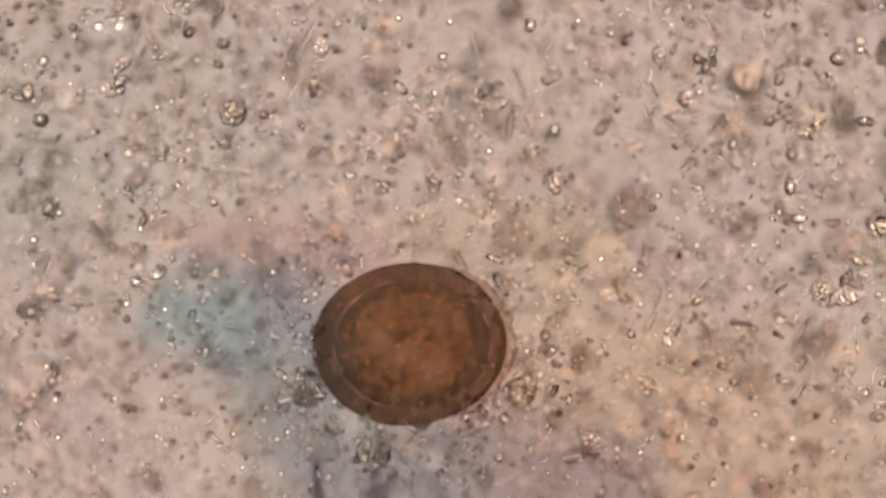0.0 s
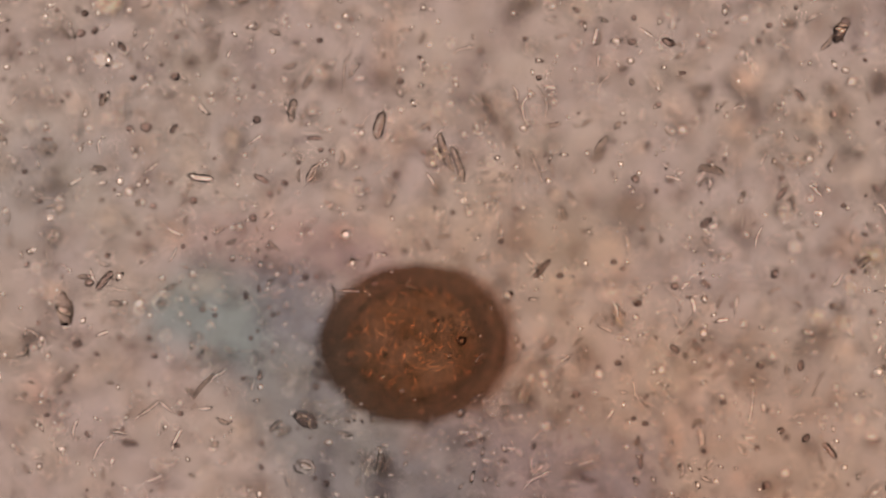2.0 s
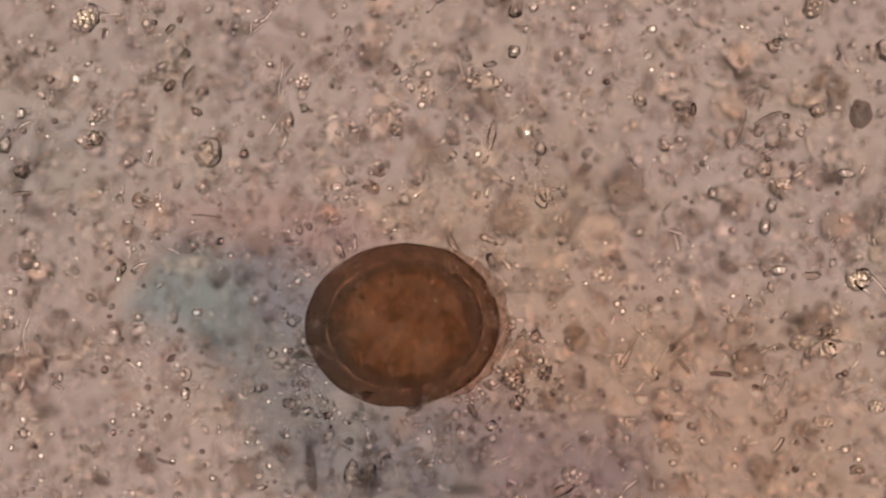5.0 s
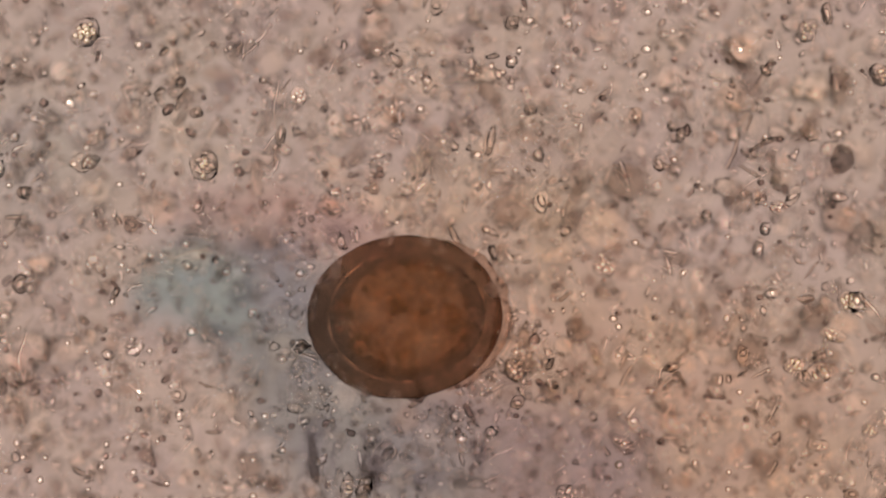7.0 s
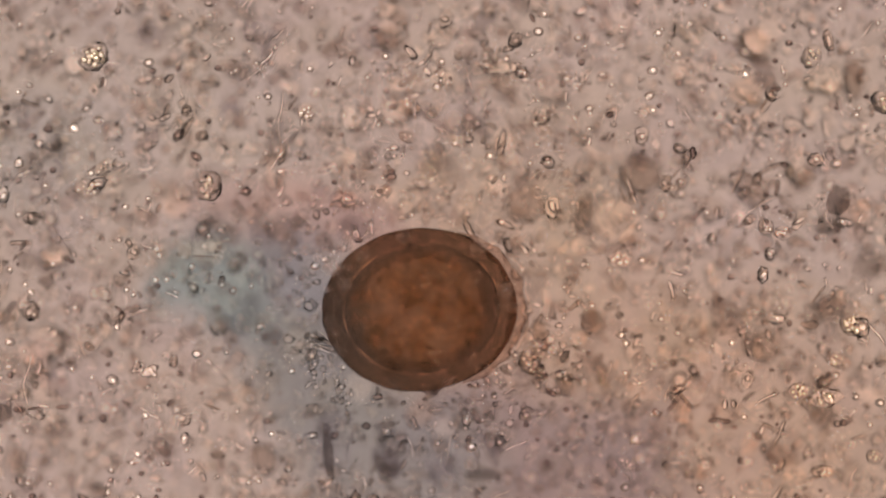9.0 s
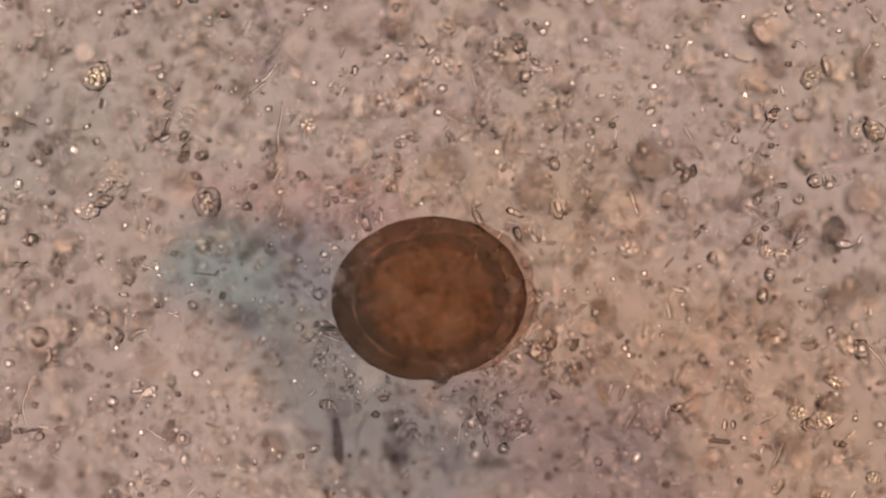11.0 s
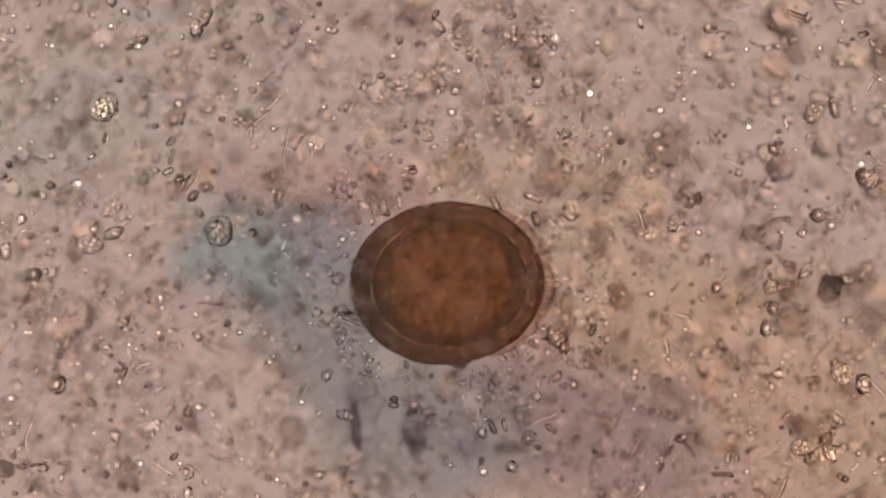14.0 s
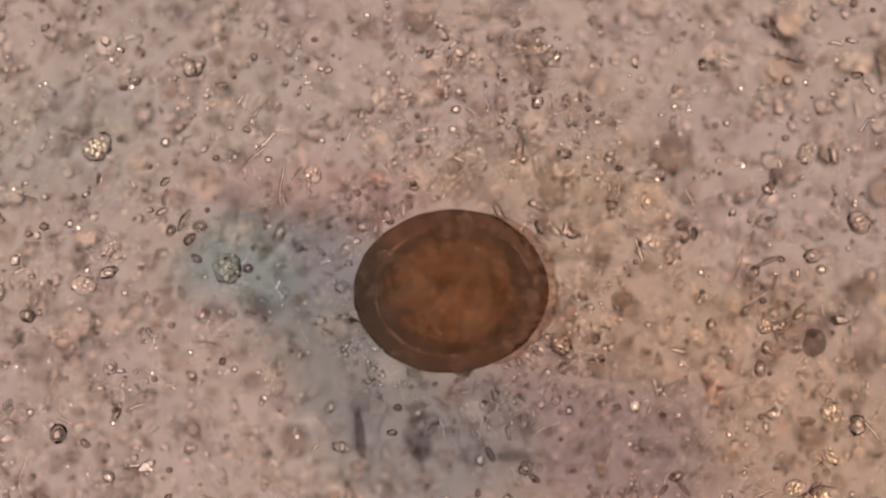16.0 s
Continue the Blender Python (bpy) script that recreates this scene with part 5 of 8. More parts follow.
granule(-26.9, 108.0, 2.5, v=((13, -34.8, 82.5), (14.5, -38.2, 77.3), (16, -40.7, 69.6)))
granule(-33.3, 106.6, 1.8)
granule(-69.2, 119.9, 2.1)
granule(-55.6, 94.5, 1.8)
granule(-45.5, 57.1, 1.8)
granule(-81.7, 44.8, 1.8)
granule(104.6, 108.3, 2.1)
granule(128.4, 109.1, 2.5, v=((13, 118.8, 78.1), (16, 111.0, 65.2)))
granule(134.8, 104.4, 2.1, v=((13, 125.2, 73.3), (16, 119.5, 61.7)))
granule(47.2, 86.6, 1.4, v=((3.6, 52.2, 97.2), (13, 38.3, 67.8)))
granule(61.6, 91.5, 1.6)
granule(62.6, 78.1, 1.8)
granule(-78.4, 26.9, 1.8)
granule(-79.6, 19.2, 1.9)
granule(-76.2, 19.2, 1.6, v=((13, -85.2, -10.2), (16, -89.3, -24.0)))
granule(-59.8, 16.3, 1.4, v=((3.6, -55.2, 32.0), (13, -68.0, -11.6)))
granule(-50.2, 14.9, 1.6, v=((13, -57.4, -8.4), (16, -58.7, -24.5)))
granule(-63.1, 32.2, 1.4)
granule(-37.1, 23.9, 1.6)
granule(-125.0, 0.3, 3.2)
granule(-104.5, 10.9, 1.8)
granule(-125.3, -7.5, 1.8)
granule(-79.8, -10.6, 1.9)
granule(-57.8, -5.1, 1.9)
granule(-121.7, -27.3, 1.8, v=((3.6, -118.5, -8.5), (13, -127.3, -60.6)))
granule(-72.9, -21.7, 1.9)
granule(-54.4, -23.3, 1.8)
granule(67.0, -3.1, 2.8, v=((12, 61.3, -21.7), (13, 59.7, -25.9), (16, 57.7, -36.2)))
granule(61.7, 19.0, 1.8)
granule(47.6, 12.5, 1.4, v=((3.6, 51.5, 20.7), (13, 40.8, -1.9)))
granule(46.5, 1.8, 1.6)
granule(86.3, 13.5, 2.1, v=((3.6, 92.2, 26.9), (13, 76.0, -10.2)))
granule(66.9, -12.1, 1.8)
granule(75.2, -10.1, 1.8)
granule(139.9, -16.9, 2.5)
granule(-93.2, 29.5, 1.4)
granule(-119.9, 14.4, 2.3, v=((3.6, -113.9, 28.9), (16, -135.9, -23.8)))
granule(-32.7, 82.6, 2.3, v=((3.6, -29.9, 96.1), (16, -40.3, 47.0)))
granule(-9.5, 85.1, 2.5, v=((3.6, -5.6, 91.5), (16, -19.6, 68.2)))
granule(6.9, 74.1, 3.2)
granule(5.1, 65.1, 3.2)
granule(74.8, 75.7, 2.8)
granule(105.3, 83.3, 1.8)
granule(55.2, 63.2, 1.8)
granule(53.6, 60.1, 2.3)
granule(50.4, 66.1, 1.9)
granule(37.2, 63.2, 2.1, v=((3.6, 38.1, 70.6), (16, 34.9, 43.5)))
granule(22.9, 50.7, 2.8)
granule(12.0, 54.7, 2.5)
granule(115.9, 10.8, 1.9)
granule(76.7, 43.5, 1.1)
granule(-91.5, 4.7, 2.7)
granule(-47.6, 1.6, 2.5)
granule(-61.8, -57.3, 2.5)
granule(-121.2, -39.5, 2.8)
granule(-119.4, -43.9, 1.8)
granule(-112.4, -44.0, 2.1)
granule(-115.6, -58.4, 2.7, v=((1, -111.1, -33.8), (3.6, -111.5, -42.1)))
granule(-103.5, -62.4, 2.1)
granule(17.8, -38.1, 3.2, v=((0, 23.7, -25.1), (1, 23.2, -26.9), (3.6, 19.5, -31.6)))
granule(78.4, 5.7, 2.1)
granule(104.8, -23.5, 2.1, v=((1, 113.6, 1.9), (3.6, 108.8, -7.6)))
granule(101.3, -53.9, 2.3)
granule(126.1, -56.6, 2.1)
granule(65.8, -63.3, 2.8)
granule(71.9, -62.3, 1.4)
granule(-127.8, 55.3, 1.8)
granule(-123.5, 38.2, 2.1, v=((1, -118.7, 71.8), (16, -130.6, -12.3)))
granule(-16.4, 36.8, 1.4)
granule(-14.4, 78.8, 1.9)
granule(101.2, 25.2, 1.8)
granule(75.7, 71.1, 2.1)
granule(38.0, 55.9, 2.1)
granule(93.0, 40.0, 1.4)
granule(-86.7, -37.7, 2.1)
granule(-93.2, -39.9, 2.5)
granule(-84.8, -48.6, 2.5)
granule(-47.4, -56.0, 2.5)
granule(-43.9, -52.3, 2.8)
granule(-38.4, -41.8, 2.5)
granule(-36.5, 7.3, 1.8)
granule(-59.0, -68.5, 2.1)
granule(139.9, -52.1, 2.5)
granule(140.8, -69.8, 2.7)
granule(78.7, -59.6, 2.5)
granule(58.8, -60.8, 2.3)
granule(33.7, -62.4, 1.6)
granule(-112.4, 110.6, 2.3, v=((14.5, -124.4, 71.6), (16, -126.8, 64.9)))
granule(41.3, 99.5, 2.5, v=((14.5, 34.0, 75.7), (16, 33.1, 72.7)))
granule(-14.7, 123.9, 2.5)
granule(24.4, -24.0, 2.1)
granule(-62.4, 108.0, 1.2)
granule(-62.4, 102.1, 1.4)
granule(-35.7, 113.8, 1.6)
granule(138.6, 90.9, 1.8)
granule(-59.7, 34.0, 1.6)
granule(-125.0, 23.0, 1.9)
granule(-111.4, 24.8, 1.6)
granule(-99.1, 16.2, 1.6)
granule(-117.2, 8.8, 3.2)
granule(-55.8, 14.1, 2.5)
granule(34.9, -11.0, 2.5)
granule(55.8, 7.1, 2.1)
granule(112.9, 35.2, 1.8)
granule(100.8, -0.5, 2.5)
granule(-98.9, 79.0, 1.6, dark=True)
granule(-112.9, 67.0, 3.2, dark=True)
granule(-117.9, 64.7, 2.8, dark=True)
granule(-46.9, 63.8, 2.5, dark=True)
granule(-11.2, 95.8, 2.7, v=((6.3, -10.2, 98.1), (7.5, -12.0, 94.1), (9, -14.0, 88.0), (13, -18.7, 69.4), (16, -25.3, 56.6)), dark=True)
granule(-5.8, 92.9, 1.9, v=((7.5, -6.3, 91.3), (9, -10.1, 83.9), (13, -16.2, 66.6), (16, -22.4, 59.4)), dark=True)
granule(-60.0, 85.4, 2.5, dark=True)
granule(-7.3, 68.8, 2.3, v=((7.5, -7.7, 67.6), (13, -8.4, 52.4)), dark=True)
granule(-29.2, 49.4, 1.8, dark=True)
granule(-25.0, 45.0, 2.1, dark=True)
granule(-11.8, 81.1, 1.4, v=((3.6, -12.7, 92.2), (7.5, -11.6, 79.4)), dark=True)
granule(-22.9, 40.8, 1.4, v=((3.6, -21.6, 45.5), (7.5, -23.1, 40.1)), dark=True)
granule(45.5, 88.9, 1.6, v=((7.5, 45.0, 87.2), (13, 37.6, 67.7)), dark=True)
granule(84.3, 80.2, 2.5, v=((1, 88.5, 102.2), (7.5, 83.9, 78.4), (13, 73.5, 51.0)), dark=True)
granule(97.4, 79.9, 1.8, v=((3.6, 102.6, 95.4), (7.5, 96.7, 77.6)), dark=True)
granule(114.5, 89.4, 1.9, v=((7.5, 113.7, 86.8), (13, 105.4, 52.6)), dark=True)
granule(86.8, 87.5, 1.4, dark=True)
granule(46.7, 77.1, 2.8, dark=True)
granule(78.0, 72.7, 1.9, v=((3.6, 83.2, 87.4), (7.5, 77.2, 70.6)), dark=True)
granule(22.5, 65.7, 1.6, dark=True)
granule(42.1, 57.0, 2.5, v=((1, 46.2, 82.1), (3.6, 43.9, 72.0), (7.5, 41.8, 54.8), (9, 39.8, 47.3)), dark=True)
granule(45.2, 57.2, 1.6, v=((1, 43.4, 83.3), (3.6, 41.8, 75.9), (7.5, 45.7, 54.5)), dark=True)
granule(40.6, 50.4, 1.2, v=((7.5, 40.2, 49.3), (13, 33.4, 39.7)), dark=True)
granule(40.6, 46.0, 1.2, dark=True)
granule(63.1, 62.0, 1.6, dark=True)
granule(143.3, 77.1, 1.8, dark=True)
granule(111.6, 46.4, 2.1, dark=True)
granule(111.6, 42.1, 2.5, dark=True)
granule(112.0, 37.7, 2.1, dark=True)
granule(91.4, 41.1, 2.1, dark=True)
granule(84.3, 55.2, 1.8, dark=True)
granule(127.6, 32.8, 2.1, dark=True)
granule(65.0, 34.7, 1.6, dark=True)
granule(-79.2, 17.3, 2.1, v=((1, -73.1, 46.7), (7.5, -79.7, 14.8)), dark=True)
granule(-94.9, 8.0, 2.3, v=((7.5, -95.7, 5.5), (16, -105.3, -37.4)), dark=True)
granule(-35.3, 15.3, 2.1, dark=True)
granule(-43.3, -3.8, 2.3, dark=True)
granule(-71.9, -10.6, 2.5, v=((7.5, -72.7, -12.9), (16, -88.1, -56.0)), dark=True)
granule(-65.2, -17.0, 1.6, dark=True)
granule(-89.4, -19.3, 1.6, v=((1, -79.6, 2.4), (7.5, -90.2, -21.1)), dark=True)
granule(-95.8, -23.8, 3.2, dark=True)
granule(-74.6, -33.0, 1.6, dark=True)
granule(-75.8, -38.1, 2.5, dark=True)
granule(-45.0, -26.3, 2.5, v=((7.5, -45.6, -28.2), (13, -54.4, -56.2)), dark=True)
granule(-17.9, -35.3, 1.6, v=((7.5, -18.3, -36.7), (13, -28.7, -57.8)), dark=True)
granule(-24.1, -52.7, 2.5, dark=True)
granule(-24.9, -45.3, 1.6, dark=True)
granule(-11.4, -53.5, 3.5, dark=True)
granule(-78.8, -46.2, 1.8, v=((1, -72.5, -17.2), (3.6, -76.4, -28.5), (7.5, -79.2, -48.9)), dark=True)
granule(-79.3, -48.6, 2.3, dark=True)
granule(-124.1, -29.5, 2.1, dark=True)
granule(-94.3, -7.0, 1.8, dark=True)
granule(-56.0, -51.8, 1.6, dark=True)
granule(119.8, 5.4, 2.5, v=((7.5, 119.0, 2.8), (13, 106.3, -21.9)), dark=True)
granule(113.0, -8.4, 1.9, v=((7.5, 112.2, -11.0), (13, 106.3, -40.1)), dark=True)
granule(144.5, -7.5, 1.9, dark=True)
granule(131.1, -10.0, 1.8, v=((7.5, 130.3, -12.6), (13, 123.1, -39.9), (16, 117.7, -56.5)), dark=True)
granule(40.9, -16.3, 2.1, dark=True)
granule(82.9, -15.6, 1.6, dark=True)
granule(47.9, -25.2, 2.1, dark=True)
granule(106.4, -32.8, 2.8, v=((3.6, 112.0, -12.5), (7.5, 105.5, -35.8), (9, 100.5, -47.2)), dark=True)
granule(110.4, -23.3, 1.4, dark=True)
granule(115.2, -25.6, 1.4, dark=True)
granule(80.3, -39.0, 3.2, v=((1, 89.4, -10.1), (7.5, 79.5, -41.4)), dark=True)
granule(63.8, -50.6, 2.3, v=((3.6, 71.3, -38.7), (7.5, 62.7, -52.4)), dark=True)
granule(121.3, -48.0, 2.1, v=((3.6, 124.9, -29.7), (7.5, 120.7, -50.6)), dark=True)
granule(136.0, -25.0, 2.8, dark=True)
granule(48.7, -34.9, 2.1, v=((7.5, 48.2, -36.7), (13, 37.3, -57.3)), dark=True)
granule(38.9, -34.6, 1.8, dark=True)
granule(42.0, -40.9, 2.5, dark=True)
granule(-91.2, 103.8, 2.8, v=((12, -99.2, 77.9), (13, -100.8, 72.1), (14.5, -103.0, 59.4), (16, -103.5, 47.7)), dark=True)
granule(-118.6, 99.2, 2.5, dark=True)
granule(-124.4, 51.1, 1.6, v=((13, -134.0, 19.9), (16, -137.3, 1.2)), dark=True)
granule(-121.6, 49.8, 2.5, v=((1, -112.9, 79.8), (13, -130.3, 19.9), (16, -131.1, 4.7)), dark=True)
granule(-111.5, 54.0, 2.5, v=((13, -121.1, 22.9), (16, -125.6, 2.9)), dark=True)
granule(-54.3, 111.4, 1.9, dark=True)
granule(-30.7, 110.4, 1.9, v=((13, -38.8, 83.9), (16, -45.1, 72.1)), dark=True)
granule(-22.5, 86.3, 1.2, dark=True)
granule(-19.9, 83.1, 1.2, v=((3.6, -16.3, 93.6), (13, -26.4, 64.5)), dark=True)
granule(-26.1, 78.9, 1.6, dark=True)
granule(-24.6, 77.9, 1.6, dark=True)
granule(-1.6, 54.9, 1.8, v=((3.6, 0.2, 61.2), (13, -4.7, 43.6)), dark=True)
granule(-49.7, 51.6, 2.5, dark=True)
granule(-71.4, 45.0, 1.8, dark=True)
granule(56.8, 99.1, 2.1, dark=True)
granule(94.7, 114.4, 2.8, v=((13, 85.6, 84.8), (16, 78.6, 71.8)), dark=True)
granule(97.2, 111.5, 1.6, dark=True)
granule(127.3, 107.0, 1.4, dark=True)
granule(84.4, 109.6, 1.8, dark=True)
granule(53.4, 84.4, 2.5, v=((3.6, 57.7, 95.2), (13, 45.7, 65.4)), dark=True)
granule(107.2, 66.7, 1.9, dark=True)
granule(113.5, 68.0, 2.5, dark=True)
granule(133.9, 73.6, 1.8, dark=True)
granule(123.7, 64.9, 1.6, dark=True)
granule(130.5, 62.9, 1.6, dark=True)
granule(69.4, 44.2, 2.1, v=((12, 63.6, 25.5), (13, 62.9, 21.7), (14.5, 61.2, 15.2), (16, 57.9, 9.1)), dark=True)
granule(36.1, 23.6, 2.1, dark=True)
granule(-111.5, 31.9, 1.8, dark=True)
granule(-126.0, 24.1, 1.6, v=((1, -123.0, 55.3), (13, -129.1, -7.2)), dark=True)
granule(-64.4, 18.1, 1.6, v=((1, -57.1, 43.5), (13, -71.6, -7.2)), dark=True)
granule(-83.5, 2.9, 1.8, dark=True)
granule(-124.8, -10.2, 2.5, dark=True)
granule(-89.2, -14.8, 1.8, v=((1, -86.0, 16.4), (3.6, -87.4, 3.0), (13, -92.3, -46.3)), dark=True)
granule(-49.6, -18.6, 1.9, dark=True)
granule(-112.4, -25.6, 1.6, dark=True)
granule(-83.9, -26.8, 1.8, v=((3.6, -77.7, -11.1), (13, -94.9, -54.4)), dark=True)
granule(-84.3, -30.0, 2.7, v=((3.6, -77.7, -13.4), (13, -96.0, -59.4)), dark=True)
granule(-71.2, -26.6, 1.4, dark=True)
granule(-35.3, -34.1, 2.5, dark=True)
granule(52.2, -17.7, 2.1, v=((1, 60.5, -3.4), (13, 44.0, -32.0)), dark=True)
granule(66.1, 27.0, 1.6, dark=True)
granule(86.2, 30.9, 1.8, dark=True)
granule(100.6, 20.1, 2.5, dark=True)
granule(117.0, 22.3, 1.8, v=((1, 127.2, 52.0), (3.6, 124.1, 41.1), (13, 104.5, -10.7)), dark=True)
granule(101.6, 7.7, 1.9, dark=True)
granule(54.8, -7.8, 2.1, dark=True)
granule(35.0, -30.9, 2.1, dark=True)
granule(76.6, -22.7, 2.5, dark=True)
granule(98.5, -5.1, 1.6, dark=True)
granule(-80.3, 85.0, 2.3, dark=True)
granule(-72.4, 85.7, 2.5, dark=True)
granule(-62.9, 68.7, 2.1, v=((1, -55.7, 98.7), (3.6, -59.1, 83.9)), dark=True)
granule(-126.0, 68.8, 2.5, dark=True)
granule(-106.5, 67.6, 1.6, dark=True)
granule(-131.0, 59.6, 2.1, dark=True)
granule(-96.4, 32.8, 2.1, dark=True)
granule(-94.1, 13.1, 1.9, dark=True)
granule(-61.1, 27.2, 1.6, v=((3.6, -58.2, 44.6), (16, -68.6, -18.8)), dark=True)
granule(-8.6, 73.7, 2.1, dark=True)
granule(-19.6, 49.2, 2.3, dark=True)
granule(-7.8, 46.1, 2.5, v=((1, -2.8, 57.6), (3.6, -6.5, 51.2)), dark=True)
granule(17.2, 84.2, 1.4, dark=True)
granule(88.7, 76.5, 1.6, dark=True)
granule(62.0, 68.6, 2.8, dark=True)
granule(83.7, 49.2, 1.6, dark=True)
granule(-127.8, -25.9, 1.6, dark=True)
granule(-99.9, -16.2, 1.9, dark=True)
granule(-38.8, 9.9, 1.6, dark=True)
granule(-81.6, -36.9, 2.5, v=((1, -74.5, -11.0), (3.6, -77.7, -21.4)), dark=True)
granule(-83.9, -41.2, 2.1, dark=True)
granule(-84.3, -50.9, 2.7, dark=True)
granule(-64.3, -53.2, 1.6, dark=True)
granule(-118.0, -48.0, 2.5, dark=True)
granule(-81.3, -61.8, 2.3, dark=True)
granule(-84.9, -61.3, 1.8, dark=True)
granule(-19.3, -61.4, 2.1, v=((1, -14.3, -42.0), (3.6, -16.3, -49.3)), dark=True)
granule(78.4, -0.3, 2.3, dark=True)
granule(79.3, -9.3, 1.6, dark=True)
granule(101.8, -26.7, 1.8, dark=True)
granule(54.2, -26.6, 1.8, v=((1, 61.4, -6.2), (3.6, 56.8, -16.1)), dark=True)
granule(128.8, -46.2, 1.4, dark=True)
granule(54.4, -64.4, 1.8, dark=True)
granule(-126.1, 73.7, 2.5, dark=True)
granule(-132.6, 68.2, 2.5, dark=True)
granule(-64.3, 36.0, 2.1, dark=True)
granule(-87.8, 18.7, 1.6, dark=True)
granule(-55.3, 24.5, 1.4, v=((1, -49.5, 44.9), (16, -63.8, -6.1)), dark=True)
granule(-4.1, 75.7, 2.5, dark=True)
granule(-22.5, 60.5, 1.9, dark=True)
granule(-17.7, 61.2, 1.4, dark=True)
granule(-11.5, 40.2, 1.9, v=((1, -10.6, 49.5), (16, -12.9, 26.3)), dark=True)
granule(32.7, 81.2, 2.1, dark=True)
granule(49.1, 62.0, 1.9, dark=True)
granule(94.1, 70.0, 1.6, v=((1, 98.6, 100.6), (16, 87.4, 24.0)), dark=True)
granule(45.4, 35.2, 2.1, dark=True)
granule(-65.2, -48.8, 2.1, dark=True)
granule(-84.1, -55.8, 1.6, dark=True)
granule(-108.1, -58.7, 1.8, dark=True)
granule(-37.5, -61.0, 1.9, dark=True)
granule(120.4, -55.2, 2.5, dark=True)
granule(31.4, -57.6, 2.1, dark=True)
granule(115.2, 130.9, 2.8, dark=True)
granule(-25.1, 111.7, 1.4, dark=True)
granule(-26.0, 114.2, 1.4, v=((14.5, -35.9, 81.9), (16, -34.7, 72.8)), dark=True)
granule(-89.3, 113.0, 1.4, dark=True)
granule(-101.7, 127.0, 1.6, dark=True)
granule(42.3, -21.1, 1.8, dark=True)
granule(16.6, -21.6, 1.9, v=((14.5, 13.6, -31.3), (16, 10.5, -34.8)), dark=True)
granule(19.3, -21.6, 1.9, v=((14.5, 16.1, -32.0), (16, 13.1, -34.8)), dark=True)
granule(-56.0, 99.0, 1.2, dark=True)
granule(-30.2, 119.2, 2.1, dark=True)
granule(-73.8, 125.1, 1.6, dark=True)
granule(86.3, 123.7, 2.3, dark=True)
granule(138.2, 112.7, 1.8, dark=True)
granule(146.6, 134.8, 2.1, dark=True)
granule(118.9, 93.8, 2.5, dark=True)
granule(114.0, 94.7, 1.4, dark=True)
granule(-48.9, 40.8, 1.8, dark=True)
granule(-106.8, 26.0, 1.6, dark=True)
granule(108.9, 27.9, 1.8, dark=True)
granule(111.2, 6.2, 2.5, dark=True)
granule(97.4, 13.0, 2.1, dark=True)
granule(93.1, 11.6, 1.4, dark=True)
granule(66.8, 1.1, 1.8, dark=True)
# between the egg and the layer above it
granule(-113.0, 75.0, 2.5, z=38.0, dark=True)
granule(-116.0, 48.2, 2.9, z=38.0, dark=True)
granule(-136.7, 53.0, 2.0, z=38.0, dark=True)
granule(-136.1, 36.8, 2.2, z=38.0, dark=True)
granule(-25.4, 79.8, 2.5, z=38.0, dark=True)
granule(-26.3, 52.4, 2.2, z=38.0, dark=True)
granule(-75.0, 23.5, 1.8, z=38.0, dark=True)
granule(-23.7, 24.0, 2.0, z=38.0, dark=True)
granule(1.8, 66.2, 1.4, z=38.0, dark=True)
granule(-123.6, 11.2, 1.6, z=38.0, dark=True)
granule(-44.2, 21.6, 1.3, z=38.0, dark=True)
granule(-124.1, 76.5, 1.6, z=38.0, dark=True)
granule(50.4, 67.4, 1.6, z=38.0, dark=True)
granule(92.0, 77.5, 1.8, z=38.0, dark=True)
granule(58.2, 33.2, 1.8, z=38.0, dark=True)
granule(86.3, 58.8, 1.6, z=38.0, dark=True)
granule(49.9, 19.8, 1.6, z=38.0, dark=True)
granule(64.9, 17.6, 1.4, z=38.0, dark=True)
granule(-119.9, -6.3, 1.8, z=38.0, dark=True)
granule(-31.3, -52.6, 2.0, z=38.0, dark=True)
granule(-103.3, -2.0, 1.4, z=38.0, dark=True)
granule(-113.7, -2.1, 1.4, z=38.0, dark=True)
granule(28.6, 8.9, 2.5, z=38.0, dark=True)
granule(69.6, -41.7, 1.8, z=38.0, dark=True)
granule(137.8, -40.6, 2.5, z=38.0, dark=True)
granule(106.2, -53.3, 1.6, z=38.0, dark=True)
granule(124.0, -50.0, 1.6, z=38.0, dark=True)
granule(81.5, -36.6, 1.6, z=38.0, dark=True)
granule(110.5, -59.8, 2.7, z=38.0, dark=True)
granule(142.5, -56.8, 2.2, z=38.0, dark=True)
granule(125.0, -72.6, 1.6, z=38.0, dark=True)
granule(60.8, -22.3, 1.3, z=38.0, dark=True)
granule(12.0, -41.7, 1.8, z=38.0, dark=True)
granule(43.1, 5.2, 1.8, z=38.0, dark=True)
granule(38.5, -52.0, 1.4, z=38.0, dark=True)
granule(65.9, -27.9, 1.3, z=38.0, dark=True)
granule(-105.0, 69.5, 1.6, z=38.0)
granule(-113.4, 15.4, 1.8, z=38.0)
granule(-96.6, 18.1, 3.2, z=38.0)
granule(-70.6, 48.4, 1.8, z=38.0)
granule(-72.3, 33.7, 1.8, z=38.0)
granule(-53.9, 52.8, 1.3, z=38.0)
granule(-89.3, 68.6, 1.6, z=38.0)
granule(118.2, 15.3, 2.2, z=38.0)
granule(129.4, 36.3, 1.8, z=38.0)
granule(16.4, 36.6, 2.5, z=38.0)
granule(-56.0, -64.0, 1.8, z=38.0)
